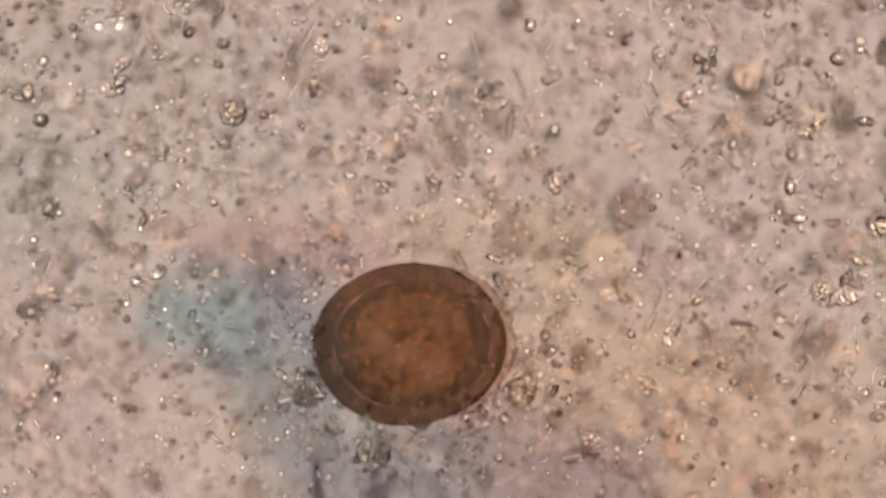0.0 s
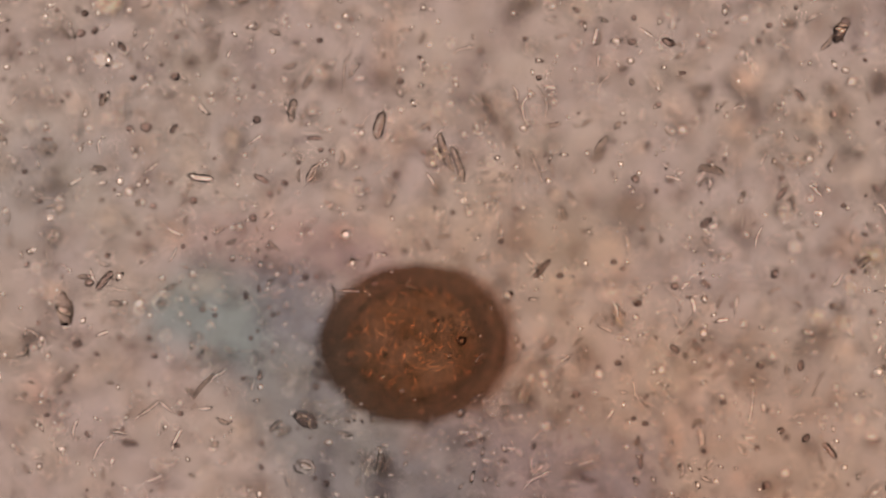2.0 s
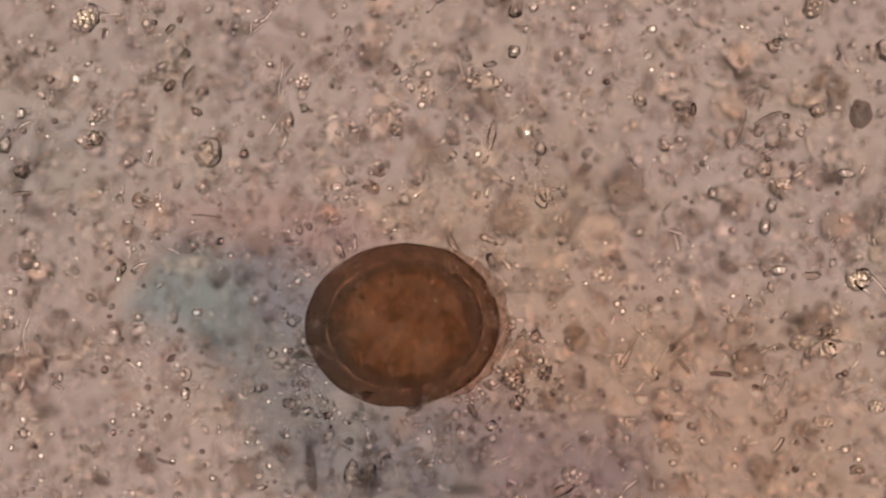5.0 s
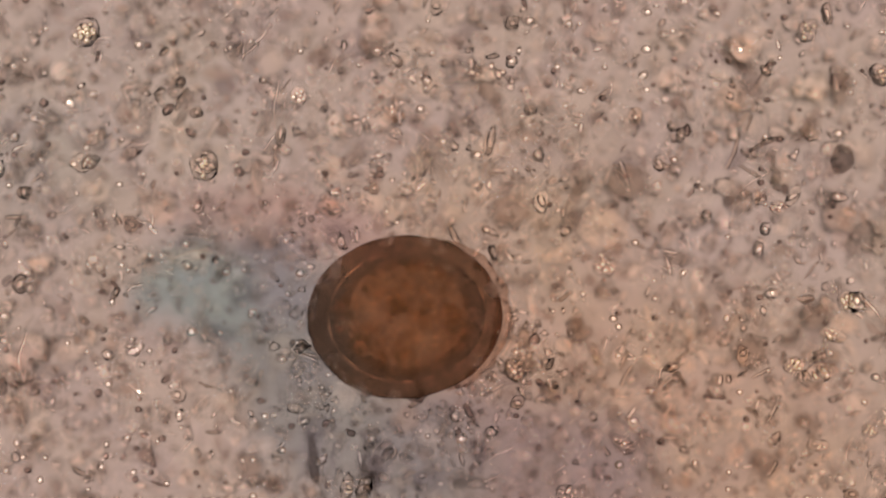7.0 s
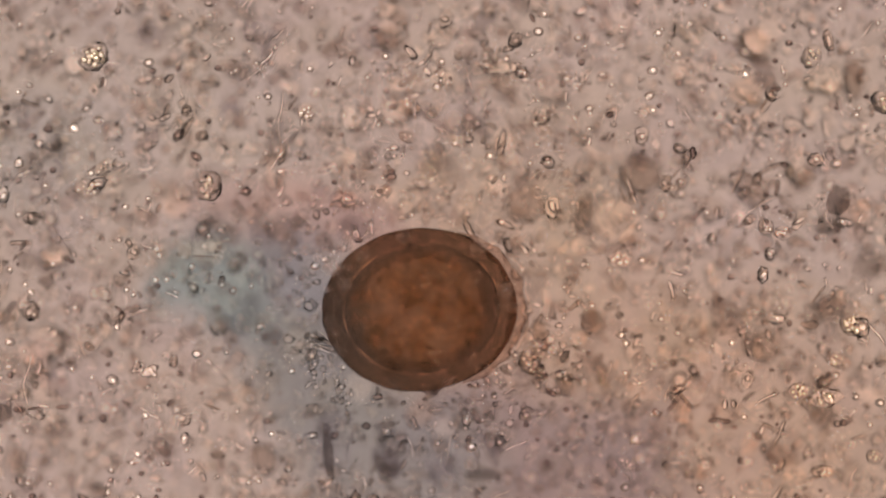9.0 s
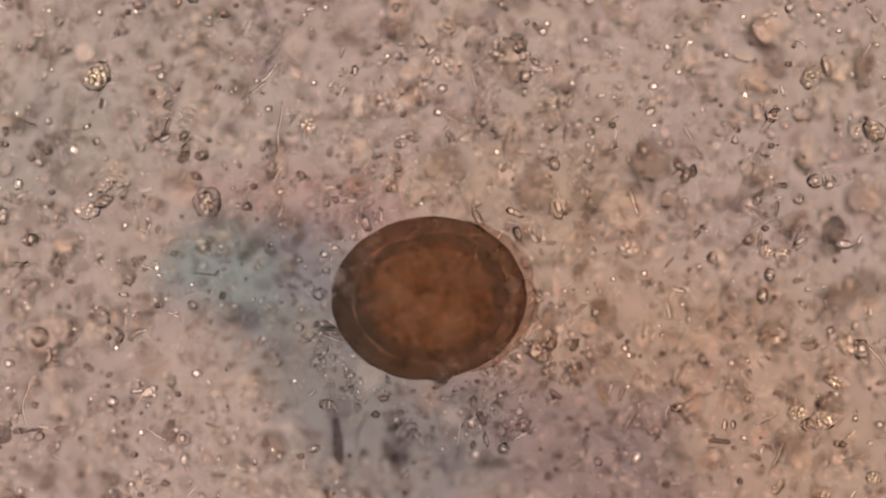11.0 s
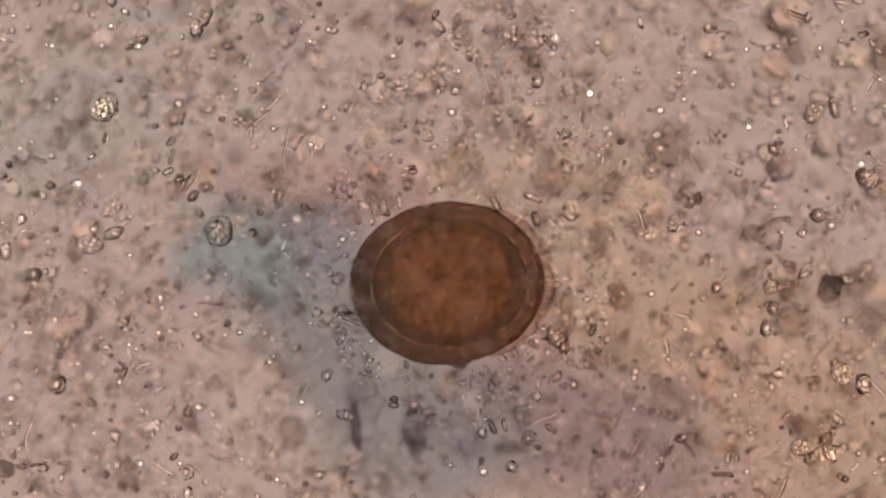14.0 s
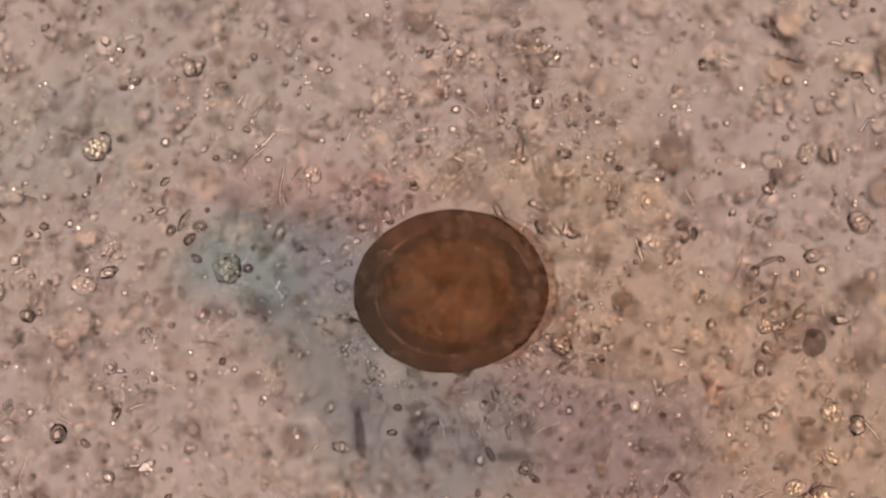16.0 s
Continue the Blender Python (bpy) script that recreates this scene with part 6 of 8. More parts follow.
granule(-71.1, -20.9, 1.8, z=38.0)
granule(-108.8, -70.2, 1.6, z=38.0)
granule(-89.1, -0.9, 1.3, z=38.0)
granule(-134.0, -36.0, 1.8, z=38.0)
granule(109.9, -71.1, 2.9, z=38.0)
granule(106.8, -25.7, 1.8, z=38.0)
granule(93.1, -35.3, 1.6, z=38.0)
granule(36.3, -7.6, 1.4, z=38.0)
granule(76.3, -45.8, 1.4, z=38.0)
rod(-75.6, 68.3, 4.3, 1.4, -70, z=38.0, mat=M_CLEAR)
rod(-32.4, 1.7, 4.7, 1.4, 50, z=38.0, mat=M_CLEAR)
rod(43.4, -68.9, 7.2, 1.3, 10, z=38.0, mat=M_CLEAR)
rod(91.2, -54.2, 2.9, 1.1, 80, z=38.0, mat=M_CLEAR)
rod(-56.4, 35.7, 4.7, 1.4, 60, z=38.0, mat=M_GREEN)
rod(-46.3, -51.4, 5.4, 2.9, 35, z=38.0, mat=M_GREEN)
rod(-35.1, 34.4, 5.4, 2.9, 40, z=38.0, mat=M_BROWN)
rod(-115.0, -40.4, 6.1, 1.4, 50, z=38.0, mat=M_BROWN)
rod(-96.5, -61.0, 5.8, 2.2, -15, z=38.0, mat=M_DARK)
oval_cell(75.0, 26.0, 1.4, 1.1, -30, z=38.0, mat=M_DARK, seed=806)
oval_cell(59.7, -11.7, 4.0, 1.6, -75, z=38.0, mat=M_BROWN, seed=815)
thread(29.6, 61.5, 10.8, 1.08, -70, 0.30, z=38.0, mat=M_BROWN, seed=818)
# the layer above the egg
rod(-44.7, 43.5, 7.6, 2.7, 80, z=52.0, mat=M_GREEN)
rod(-14.3, 51.1, 9.0, 3.4, 78, z=52.0, mat=M_GREEN)
rod(7.9, 49.9, 12.6, 2.7, -70, z=52.0, mat=M_GREEN)
rod(11.4, 47.0, 11.9, 2.5, -72, z=52.0, mat=M_GREEN)
rod(-37.1, 29.8, 6.8, 2.3, 60, z=52.0, mat=M_GREEN)
rod(37.4, 11.7, 7.6, 1.8, 50, z=53.0, mat=M_DARK)
rod(-105.9, -19.3, 7.6, 2.5, 50, z=53.0, mat=M_DARK)
rod(120.8, -72.9, 6.5, 2.2, -50, z=53.0, mat=M_DARK)
rod(83.0, 2.5, 4.7, 2.2, 40, z=53.0, mat=M_DARK)
rod(84.7, 18.2, 8.3, 2.5, -15, z=51.0, mat=M_BROWN)
rod(20.1, 59.6, 9.0, 1.3, -60, z=51.0, mat=M_BROWN)
rod(-75.2, 16.0, 8.3, 2.5, -10, z=52.0, mat=M_CLEAR)
granule(-83.6, 45.1, 3.2, z=52.0, dark=True)
granule(-77.4, 8.2, 3.2, z=52.0, dark=True)
granule(-126.2, 5.1, 2.2, z=52.0, dark=True)
granule(-36.4, 64.7, 2.2, z=52.0, dark=True)
granule(0.6, 48.9, 2.0, z=52.0, dark=True)
granule(-46.6, 22.9, 2.2, z=52.0, dark=True)
granule(-90.0, -42.0, 2.2, z=52.0, dark=True)
granule(45.1, -39.6, 2.9, z=52.0, dark=True)
granule(17.0, -48.3, 1.8, z=52.0, dark=True)
granule(64.3, -59.6, 2.2, z=52.0, dark=True)
granule(68.7, 16.9, 2.0, z=52.0, dark=True)
granule(-110.5, -18.0, 1.4, z=52.0, dark=True)
granule(26.0, 25.4, 2.5, z=52.0, dark=True)
granule(-53.0, -0.9, 1.6, z=52.0, dark=True)
granule(115.4, -36.7, 2.2, z=52.0, dark=True)
granule(121.7, -27.7, 2.5, z=52.0, dark=True)
granule(-87.8, 48.5, 1.6, z=52.0, dark=True)
granule(-67.2, -50.5, 1.6, z=52.0, dark=True)
granule(-24.4, 20.1, 2.9, z=52.0)
granule(-116.8, 49.3, 2.7, z=52.0)
granule(28.3, 9.3, 2.9, z=52.0)
granule(-28.0, 73.3, 2.5, z=52.0)
granule(136.1, -48.4, 3.6, z=52.0)
granule(-123.6, -43.3, 2.2, z=52.0)
granule(125.7, 46.0, 2.5, z=52.0)
granule(-122.7, 66.1, 2.2, z=52.0)
granule(-52.0, 57.6, 2.2, z=52.0)
granule(2.6, 78.4, 1.8, z=52.0)
granule(30.8, 51.9, 2.5, z=52.0)
granule(132.0, 57.3, 2.2, z=52.0)
granule(-62.1, 4.6, 2.5, z=52.0)
granule(-120.7, -5.5, 2.2, z=52.0)
granule(-33.2, -58.4, 2.2, z=52.0)
granule(89.9, -9.7, 2.2, z=52.0)
granule(38.1, -33.5, 1.8, z=52.0)
granule(-87.5, -17.1, 2.2, z=52.0)
oval_cell(-40.4, -51.3, 4.0, 2.3, -30, z=51.0, mat=M_DARK, seed=431)
oval_cell(-118.5, -28.6, 2.7, 5.4, 5, z=50.0, mat=M_BROWN, seed=432)
thread(30.9, -73.8, 11.2, 1.08, 35, 0.20, z=52.0, mat=M_CLEAR, seed=433)
thread(117.2, -52.0, 8.3, 0.90, 65, 0.20, z=52.0, mat=M_CLEAR, seed=434)
thread(34.2, -52.1, 7.6, 0.90, 30, 0.20, z=52.0, mat=M_CLEAR, seed=435)
thread(73.6, 18.8, 5.8, 1.08, -15, 0.20, z=52.0, mat=M_CLEAR, seed=436)
thread(-94.1, -61.3, 6.5, 0.90, 30, 0.20, z=52.0, mat=M_CLEAR, seed=437)
thread(32.1, 56.4, 10.8, 0.90, 80, 0.70, z=52.0, mat=M_CLEAR, seed=438)
thread(53.4, 54.0, 9.0, 0.90, 60, 0.50, z=52.0, mat=M_CLEAR, seed=439)
thread(-69.0, -45.1, 7.2, 0.90, 40, 0.40, z=52.0, mat=M_CLEAR, seed=440)
thread(96.7, -60.5, 7.2, 0.90, 80, 0.30, z=52.0, mat=M_CLEAR, seed=441)
thread(46.6, -70.2, 6.5, 0.90, 15, 0.20, z=52.0, mat=M_CLEAR, seed=442)
thread(-124.0, -13.4, 5.8, 0.90, -70, 0.20, z=52.0, mat=M_CLEAR, seed=443)
thread(-107.7, -72.7, 7.2, 0.90, 60, 0.20, z=52.0, mat=M_CLEAR, seed=444)
granule(-132.9, 54.2, 1.8, z=50.0, dark=True)
granule(-96.9, 44.0, 2.3, z=50.0, dark=True)
granule(-131.0, 14.2, 2.0, z=50.0, dark=True)
granule(-139.4, 14.3, 1.6, z=50.0, dark=True)
granule(-85.0, 12.5, 1.8, z=50.0, dark=True)
granule(-90.5, 4.8, 2.3, z=50.0, dark=True)
granule(-136.5, 58.4, 1.6, z=50.0, dark=True)
granule(-112.2, 63.7, 2.5, z=50.0, dark=True)
granule(-128.9, 21.5, 1.4, z=50.0, dark=True)
granule(-118.4, 2.7, 1.3, z=50.0, dark=True)
granule(-1.0, 67.3, 1.4, z=50.0, dark=True)
granule(-119.4, 36.4, 1.6, z=50.0, dark=True)
granule(34.5, 62.9, 2.2, z=50.0, dark=True)
granule(102.2, 60.9, 2.2, z=50.0, dark=True)
granule(20.8, 36.6, 1.8, z=50.0, dark=True)
granule(131.8, 49.4, 1.4, z=50.0, dark=True)
granule(125.2, 3.7, 1.8, z=50.0, dark=True)
granule(132.2, 6.8, 1.4, z=50.0, dark=True)
granule(64.6, 7.0, 2.2, z=50.0, dark=True)
granule(-50.6, -29.6, 1.8, z=50.0, dark=True)
granule(-61.1, -43.6, 1.8, z=50.0, dark=True)
granule(-55.8, -65.7, 2.0, z=50.0, dark=True)
granule(-35.7, -35.1, 2.9, z=50.0, dark=True)
granule(-34.4, 3.4, 2.2, z=50.0, dark=True)
granule(-82.0, -59.8, 2.3, z=50.0, dark=True)
granule(-105.1, -11.6, 2.2, z=50.0, dark=True)
granule(-25.4, -45.2, 1.4, z=50.0, dark=True)
granule(-39.4, -58.8, 1.3, z=50.0, dark=True)
granule(42.3, 6.2, 2.2, z=50.0, dark=True)
granule(61.6, -66.2, 2.0, z=50.0, dark=True)
granule(81.8, -71.9, 1.8, z=50.0, dark=True)
granule(98.2, -71.7, 1.8, z=50.0, dark=True)
granule(100.1, -39.2, 1.6, z=50.0, dark=True)
granule(92.1, -50.5, 1.3, z=50.0, dark=True)
granule(59.6, -17.7, 1.4, z=50.0, dark=True)
granule(22.6, -62.2, 1.4, z=50.0, dark=True)
granule(77.5, -19.9, 1.4, z=50.0, dark=True)
granule(-115.8, 69.7, 2.2, z=50.0)
granule(-123.8, 55.1, 1.4, z=50.0)
granule(-113.6, 21.5, 2.2, z=50.0)
granule(-101.0, 11.7, 2.9, z=50.0)
granule(-46.8, 65.8, 1.4, z=50.0)
granule(-20.6, 47.0, 2.3, z=50.0)
granule(-25.8, 24.7, 1.6, z=50.0)
granule(-28.7, 49.5, 1.6, z=50.0)
granule(-52.2, 43.4, 1.6, z=50.0)
granule(-18.1, 70.2, 1.4, z=50.0)
granule(-0.3, 72.7, 1.3, z=50.0)
granule(-40.6, 14.5, 1.4, z=50.0)
granule(-50.7, 8.6, 1.4, z=50.0)
granule(39.5, 66.7, 1.4, z=50.0)
granule(44.9, 61.6, 1.4, z=50.0)
granule(60.8, 58.1, 2.5, z=50.0)
granule(58.6, 29.5, 1.8, z=50.0)
granule(38.6, 35.5, 2.2, z=50.0)
granule(83.8, 61.1, 1.8, z=50.0)
granule(15.4, 36.7, 1.4, z=50.0)
granule(48.8, 19.2, 1.4, z=50.0)
granule(105.9, 27.2, 1.8, z=50.0)
granule(117.9, 1.5, 1.8, z=50.0)
granule(101.0, 2.0, 1.6, z=50.0)
granule(78.4, -1.1, 1.6, z=50.0)
granule(-21.8, 14.1, 2.3, z=50.0)
granule(-48.8, -3.9, 1.8, z=50.0)
granule(-125.7, -38.1, 2.2, z=50.0)
granule(-127.1, -65.2, 1.6, z=50.0)
granule(-39.7, 4.5, 1.3, z=50.0)
granule(42.4, -23.2, 1.8, z=50.0)
granule(58.5, -25.7, 1.4, z=50.0)
granule(82.1, -32.9, 2.9, z=50.0)
granule(79.3, -41.8, 2.0, z=50.0)
granule(125.5, -78.3, 2.2, z=50.0)
granule(105.0, -60.5, 1.8, z=50.0)
granule(111.6, -64.3, 1.3, z=50.0)
granule(123.1, -58.5, 1.4, z=50.0)
granule(86.6, -67.6, 1.6, z=50.0)
granule(133.1, -22.7, 1.3, z=50.0)
granule(109.2, -13.2, 1.6, z=50.0)
granule(11.6, -42.4, 1.8, z=50.0)
rod(-83.9, 29.2, 3.6, 1.6, 55, z=50.0, mat=M_DARK)
rod(-36.7, 39.0, 5.0, 1.4, 0, z=50.0, mat=M_DARK)
rod(-55.0, 20.8, 5.4, 1.8, -30, z=50.0, mat=M_DARK)
rod(-123.9, 24.5, 3.6, 1.1, 0, z=50.0, mat=M_DARK)
rod(-100.4, 53.7, 3.6, 2.0, -50, z=50.0, mat=M_DARK)
rod(76.1, 50.2, 2.5, 1.4, 0, z=50.0, mat=M_DARK)
rod(71.8, 60.5, 4.7, 2.5, -20, z=50.0, mat=M_DARK)
rod(111.5, 38.6, 4.7, 1.6, -50, z=50.0, mat=M_DARK)
rod(106.1, 8.3, 5.4, 1.8, 50, z=50.0, mat=M_DARK)
rod(-55.4, -40.2, 3.2, 1.4, 85, z=50.0, mat=M_DARK)
rod(73.6, -36.0, 3.6, 1.8, -40, z=50.0, mat=M_DARK)
rod(62.7, -73.0, 5.0, 1.6, 88, z=50.0, mat=M_DARK)
rod(112.0, -46.2, 3.6, 2.2, 85, z=50.0, mat=M_DARK)
rod(53.3, 37.7, 6.5, 2.2, 55, z=50.0, mat=M_GREEN)
rod(-50.7, -58.0, 5.4, 2.0, 45, z=50.0, mat=M_GREEN)
rod(-17.1, -63.7, 7.9, 2.5, 80, z=50.0, mat=M_GREEN)
rod(131.7, -14.0, 5.4, 2.5, 40, z=50.0, mat=M_GREEN)
rod(50.2, 68.5, 5.4, 1.4, 80, z=50.0, mat=M_CLEAR)
rod(51.7, 61.5, 4.3, 1.3, 80, z=50.0, mat=M_CLEAR)
rod(94.3, 0.4, 4.0, 1.1, 88, z=50.0, mat=M_CLEAR)
rod(-101.6, -67.2, 5.8, 1.6, -10, z=50.0, mat=M_CLEAR)
rod(-106.6, -36.0, 4.7, 1.3, 20, z=50.0, mat=M_CLEAR)
rod(35.1, 3.9, 3.2, 1.4, 0, z=50.0, mat=M_CLEAR)
rod(68.8, -46.2, 3.2, 1.1, 30, z=50.0, mat=M_CLEAR)
rod(82.4, -81.1, 4.0, 1.3, -30, z=50.0, mat=M_CLEAR)
rod(-74.4, -49.9, 10.8, 1.4, 50, z=50.0, mat=M_BROWN)
rod(39.1, -14.2, 5.4, 2.2, 40, z=50.0, mat=M_BROWN)
rod(-55.5, -33.4, 4.7, 2.5, -50, z=50.0, mat=M_VIOLET)
thread(-26.5, 59.7, 12.6, 0.90, 80, 0.40, z=50.0, mat=M_CLEAR, seed=650)
thread(-107.6, 22.3, 5.4, 0.90, 85, 0.20, z=50.0, mat=M_CLEAR, seed=651)
thread(-78.2, 27.1, 5.4, 0.90, -30, 0.20, z=50.0, mat=M_CLEAR, seed=652)
thread(-57.3, 31.0, 5.4, 0.90, 30, 0.20, z=50.0, mat=M_CLEAR, seed=653)
thread(3.2, 43.2, 4.7, 1.26, -60, 0.20, z=50.0, mat=M_CLEAR, seed=654)
thread(-66.4, 53.9, 2.5, 1.08, 70, 0.20, z=50.0, mat=M_CLEAR, seed=655)
thread(116.5, 8.7, 6.1, 1.08, -40, 0.20, z=50.0, mat=M_CLEAR, seed=656)
thread(108.0, 19.0, 3.6, 0.90, 70, 0.20, z=50.0, mat=M_CLEAR, seed=657)
thread(27.9, 61.2, 5.4, 1.08, -70, 0.20, z=50.0, mat=M_CLEAR, seed=658)
thread(100.6, 19.5, 3.6, 0.90, 60, 0.20, z=50.0, mat=M_CLEAR, seed=659)
oval_cell(-42.1, -71.5, 3.2, 2.5, 0, z=50.0, mat=M_PALE, seed=660)
oval_cell(32.5, -68.5, 3.1, 1.6, 20, z=50.0, mat=M_PALE, seed=661)
oval_cell(124.6, 58.9, 4.5, 2.0, 60, z=50.0, mat=M_DARK, seed=662)


# in the layer over the egg
granule(-127.8, 83.8, 2.2, 49.9, v=((2.4, -127.8, 83.8),))
granule(-129.6, 66.5, 2.2, 49.4, v=((2.4, -129.6, 66.5),))
granule(-53.2, 56.8, 1.9, 51.9, v=((2.4, -53.2, 56.8),))
granule(70.2, 51.4, 1.8, 49.4, v=((2.4, 70.2, 51.4),))
granule(65.0, 70.0, 1.7, 52.5, v=((2.4, 65.0, 70.0),))
granule(80.4, 64.2, 1.7, 51.0, v=((2.4, 80.4, 64.2),))
granule(88.4, 93.9, 1.8, 51.6, v=((2.4, 88.4, 93.9),))
granule(102.5, 99.2, 2.0, 52.5, v=((2.4, 102.5, 99.2),))
granule(52.1, 92.1, 1.7, 50.4, v=((2.4, 52.1, 92.1),))
granule(-119.5, 26.7, 1.7, 51.0, v=((2.4, -119.5, 26.7),))
granule(43.3, 103.6, 1.7, 49.5, v=((2.4, 43.3, 103.6),))
granule(129.1, 45.3, 1.6, 51.7, v=((2.4, 129.1, 45.3),))
granule(114.0, 70.9, 2.1, 52.3, v=((2.4, 114.0, 70.9),))
granule(123.2, 42.6, 1.6, 50.0, v=((2.4, 123.2, 42.6),))
granule(56.5, -16.7, 1.6, 52.5, v=((2.4, 56.5, -16.7),))
granule(-128.4, -6.1, 1.7, 50.2, v=((2.4, -128.4, -6.1),))
granule(-83.2, 6.3, 1.7, 49.4, v=((2.4, -83.2, 6.3),))
granule(-125.7, -34.4, 1.7, 51.6, v=((2.4, -125.7, -34.4),))
granule(-108.0, 97.4, 1.7, 50.3, v=((2.4, -108.0, 97.4),))
granule(-101.8, 60.3, 1.7, 49.5, v=((2.4, -101.8, 60.3),))
granule(124.7, 105.1, 2.2, 49.9, v=((2.4, 124.7, 105.1),))
granule(90.2, 22.2, 1.6, 50.1, v=((2.4, 90.2, 22.2),))
granule(75.1, 71.8, 1.6, 51.4, v=((2.4, 75.1, 71.8),))
granule(-114.2, 36.4, 1.6, 52.2, v=((2.4, -114.2, 36.4),))
granule(-3.6, 84.2, 1.5, 51.0, v=((2.4, -3.6, 84.2),))
granule(-17.8, 94.8, 1.6, 52.5, v=((2.4, -17.8, 94.8),))
granule(97.2, 56.8, 1.6, 52.1, v=((2.4, 97.2, 56.8),))
granule(114.9, 90.4, 1.7, 52.5, v=((2.4, 114.9, 90.4),))
granule(-35.5, 32.9, 1.5, 50.5, v=((2.4, -35.5, 32.9),))
granule(66.3, -34.4, 1.6, 51.0, v=((2.4, 66.3, -34.4),))
granule(-8.9, -32.6, 1.6, 51.8, v=((2.4, -8.9, -32.6),))
granule(-99.9, 95.5, 2.5, 52.1, v=((2.4, -99.9, 95.5),), dark=True)
granule(-84.1, 65.1, 4.0, 50.2, v=((2.4, -84.1, 65.1),), dark=True)
granule(-89.4, 64.7, 2.6, 49.4, v=((2.4, -89.4, 64.7),), dark=True)
granule(-50.5, 78.0, 2.0, 52.2, v=((2.4, -50.5, 78.0),), dark=True)
granule(-45.2, 44.9, 2.2, 52.6, v=((2.4, -45.2, 44.9),), dark=True)
granule(67.7, 92.1, 2.6, 52.2, v=((2.4, 67.7, 92.1),), dark=True)
granule(34.6, 93.7, 1.9, 52.3, v=((2.4, 34.6, 93.7),), dark=True)
granule(69.8, 10.7, 2.8, 49.6, v=((2.4, 69.8, 10.7),), dark=True)
granule(81.3, 15.7, 2.8, 50.6, v=((2.4, 81.3, 15.7),), dark=True)
granule(62.2, 24.0, 2.2, 52.6, v=((2.4, 62.2, 24.0),), dark=True)
granule(-62.5, 6.7, 1.8, 52.0, v=((2.4, -62.5, 6.7),), dark=True)
granule(-94.2, 45.6, 1.7, 49.6, v=((2.4, -94.2, 45.6),), dark=True)
granule(107.5, 92.1, 2.0, 52.6, v=((2.4, 107.5, 92.1),), dark=True)
granule(-117.8, 3.7, 2.2, 52.0, v=((2.4, -117.8, 3.7),), dark=True)
granule(-111.0, -17.9, 1.8, 51.9, v=((2.4, -111.0, -17.9),), dark=True)
granule(-123.6, 88.1, 1.7, 50.5, v=((2.4, -123.6, 88.1),), dark=True)
granule(-74.4, -34.4, 2.0, 50.1, v=((2.4, -74.4, -34.4),), dark=True)
granule(109.3, -47.6, 2.0, 49.5, v=((2.4, 109.3, -47.6),), dark=True)
granule(114.6, -29.9, 2.8, 50.0, v=((2.4, 114.6, -29.9),), dark=True)
granule(137.0, 20.1, 2.2, 52.5, v=((2.4, 137.0, 20.1),), dark=True)
granule(130.9, 69.1, 3.2, 49.7, v=((2.4, 130.9, 69.1),), dark=True)
granule(57.4, -8.7, 1.7, 52.0, v=((2.4, 57.4, -8.7),), dark=True)
granule(63.6, -7.8, 2.4, 51.7, v=((2.4, 63.6, -7.8),), dark=True)
granule(-42.6, 8.1, 1.8, 51.9, v=((2.4, -42.6, 8.1),), dark=True)
granule(-36.4, 55.0, 1.8, 49.5, v=((2.4, -36.4, 55.0),), dark=True)
granule(-104.5, 94.4, 3.2, 51.4, v=((2.4, -104.5, 94.4),), dark=True)
granule(-29.3, 59.1, 2.0, 49.8, v=((2.4, -29.3, 59.1),), dark=True)
granule(83.1, 1.0, 2.0, 49.9, v=((2.4, 83.1, 1.0),), dark=True)
granule(145.0, 66.5, 2.0, 49.5, v=((2.4, 145.0, 66.5),), dark=True)
rod(76.9, 90.0, 5.3, 1.24, -10, 52.3, v=((2.4, 76.9, 90.0),), mat=M_CLEAR, bend=0.00)
rod(128.7, 91.6, 6.4, 1.77, 50, 52.5, v=((2.4, 128.7, 91.6),), mat=M_GREEN, bend=-0.08)
rod(89.3, -31.7, 6.4, 2.12, -80, 49.4, v=((2.4, 89.3, -31.7),), mat=M_PALE, bend=0.08)
rod(43.3, 67.4, 5.0, 1.59, 8, 52.5, v=((2.4, 43.3, 67.4),), mat=M_GREEN, bend=-0.10)
rod(19.4, 75.3, 5.3, 1.42, -40, 49.9, v=((2.4, 19.4, 75.3),), mat=M_CLEAR, bend=0.10)
rod(62.7, 9.0, 5.7, 1.24, -75, 50.1, v=((2.4, 62.7, 9.0),), mat=M_CLEAR, bend=0.10)
rod(102.5, 43.5, 3.9, 1.42, 60, 51.6, v=((2.4, 102.5, 43.5),), mat=M_GREEN, bend=0.05)
rod(132.6, 25.8, 3.9, 1.59, -60, 52.3, v=((2.4, 132.6, 25.8),), mat=M_GREEN, bend=0.08)
rod(-89.4, 86.8, 3.9, 1.24, -65, 49.9, v=((2.4, -89.4, 86.8),), mat=M_GREEN, bend=0.06)
rod(-71.7, 101.9, 4.2, 1.42, -80, 51.8, v=((2.4, -71.7, 101.9),), mat=M_CLEAR, bend=0.09)
rod(-48.7, 15.2, 2.8, 1.24, -70, 50.3, v=((2.4, -48.7, 15.2),), mat=M_DARK, bend=0.00)
rod(17.6, -31.7, 4.6, 1.24, 15, 52.5, v=((2.4, 17.6, -31.7),), mat=M_DARK, bend=-0.09)
rod(61.0, -23.8, 3.9, 1.24, 60, 52.4, v=((2.4, 61.0, -23.8),), mat=M_CLEAR, bend=-0.09)
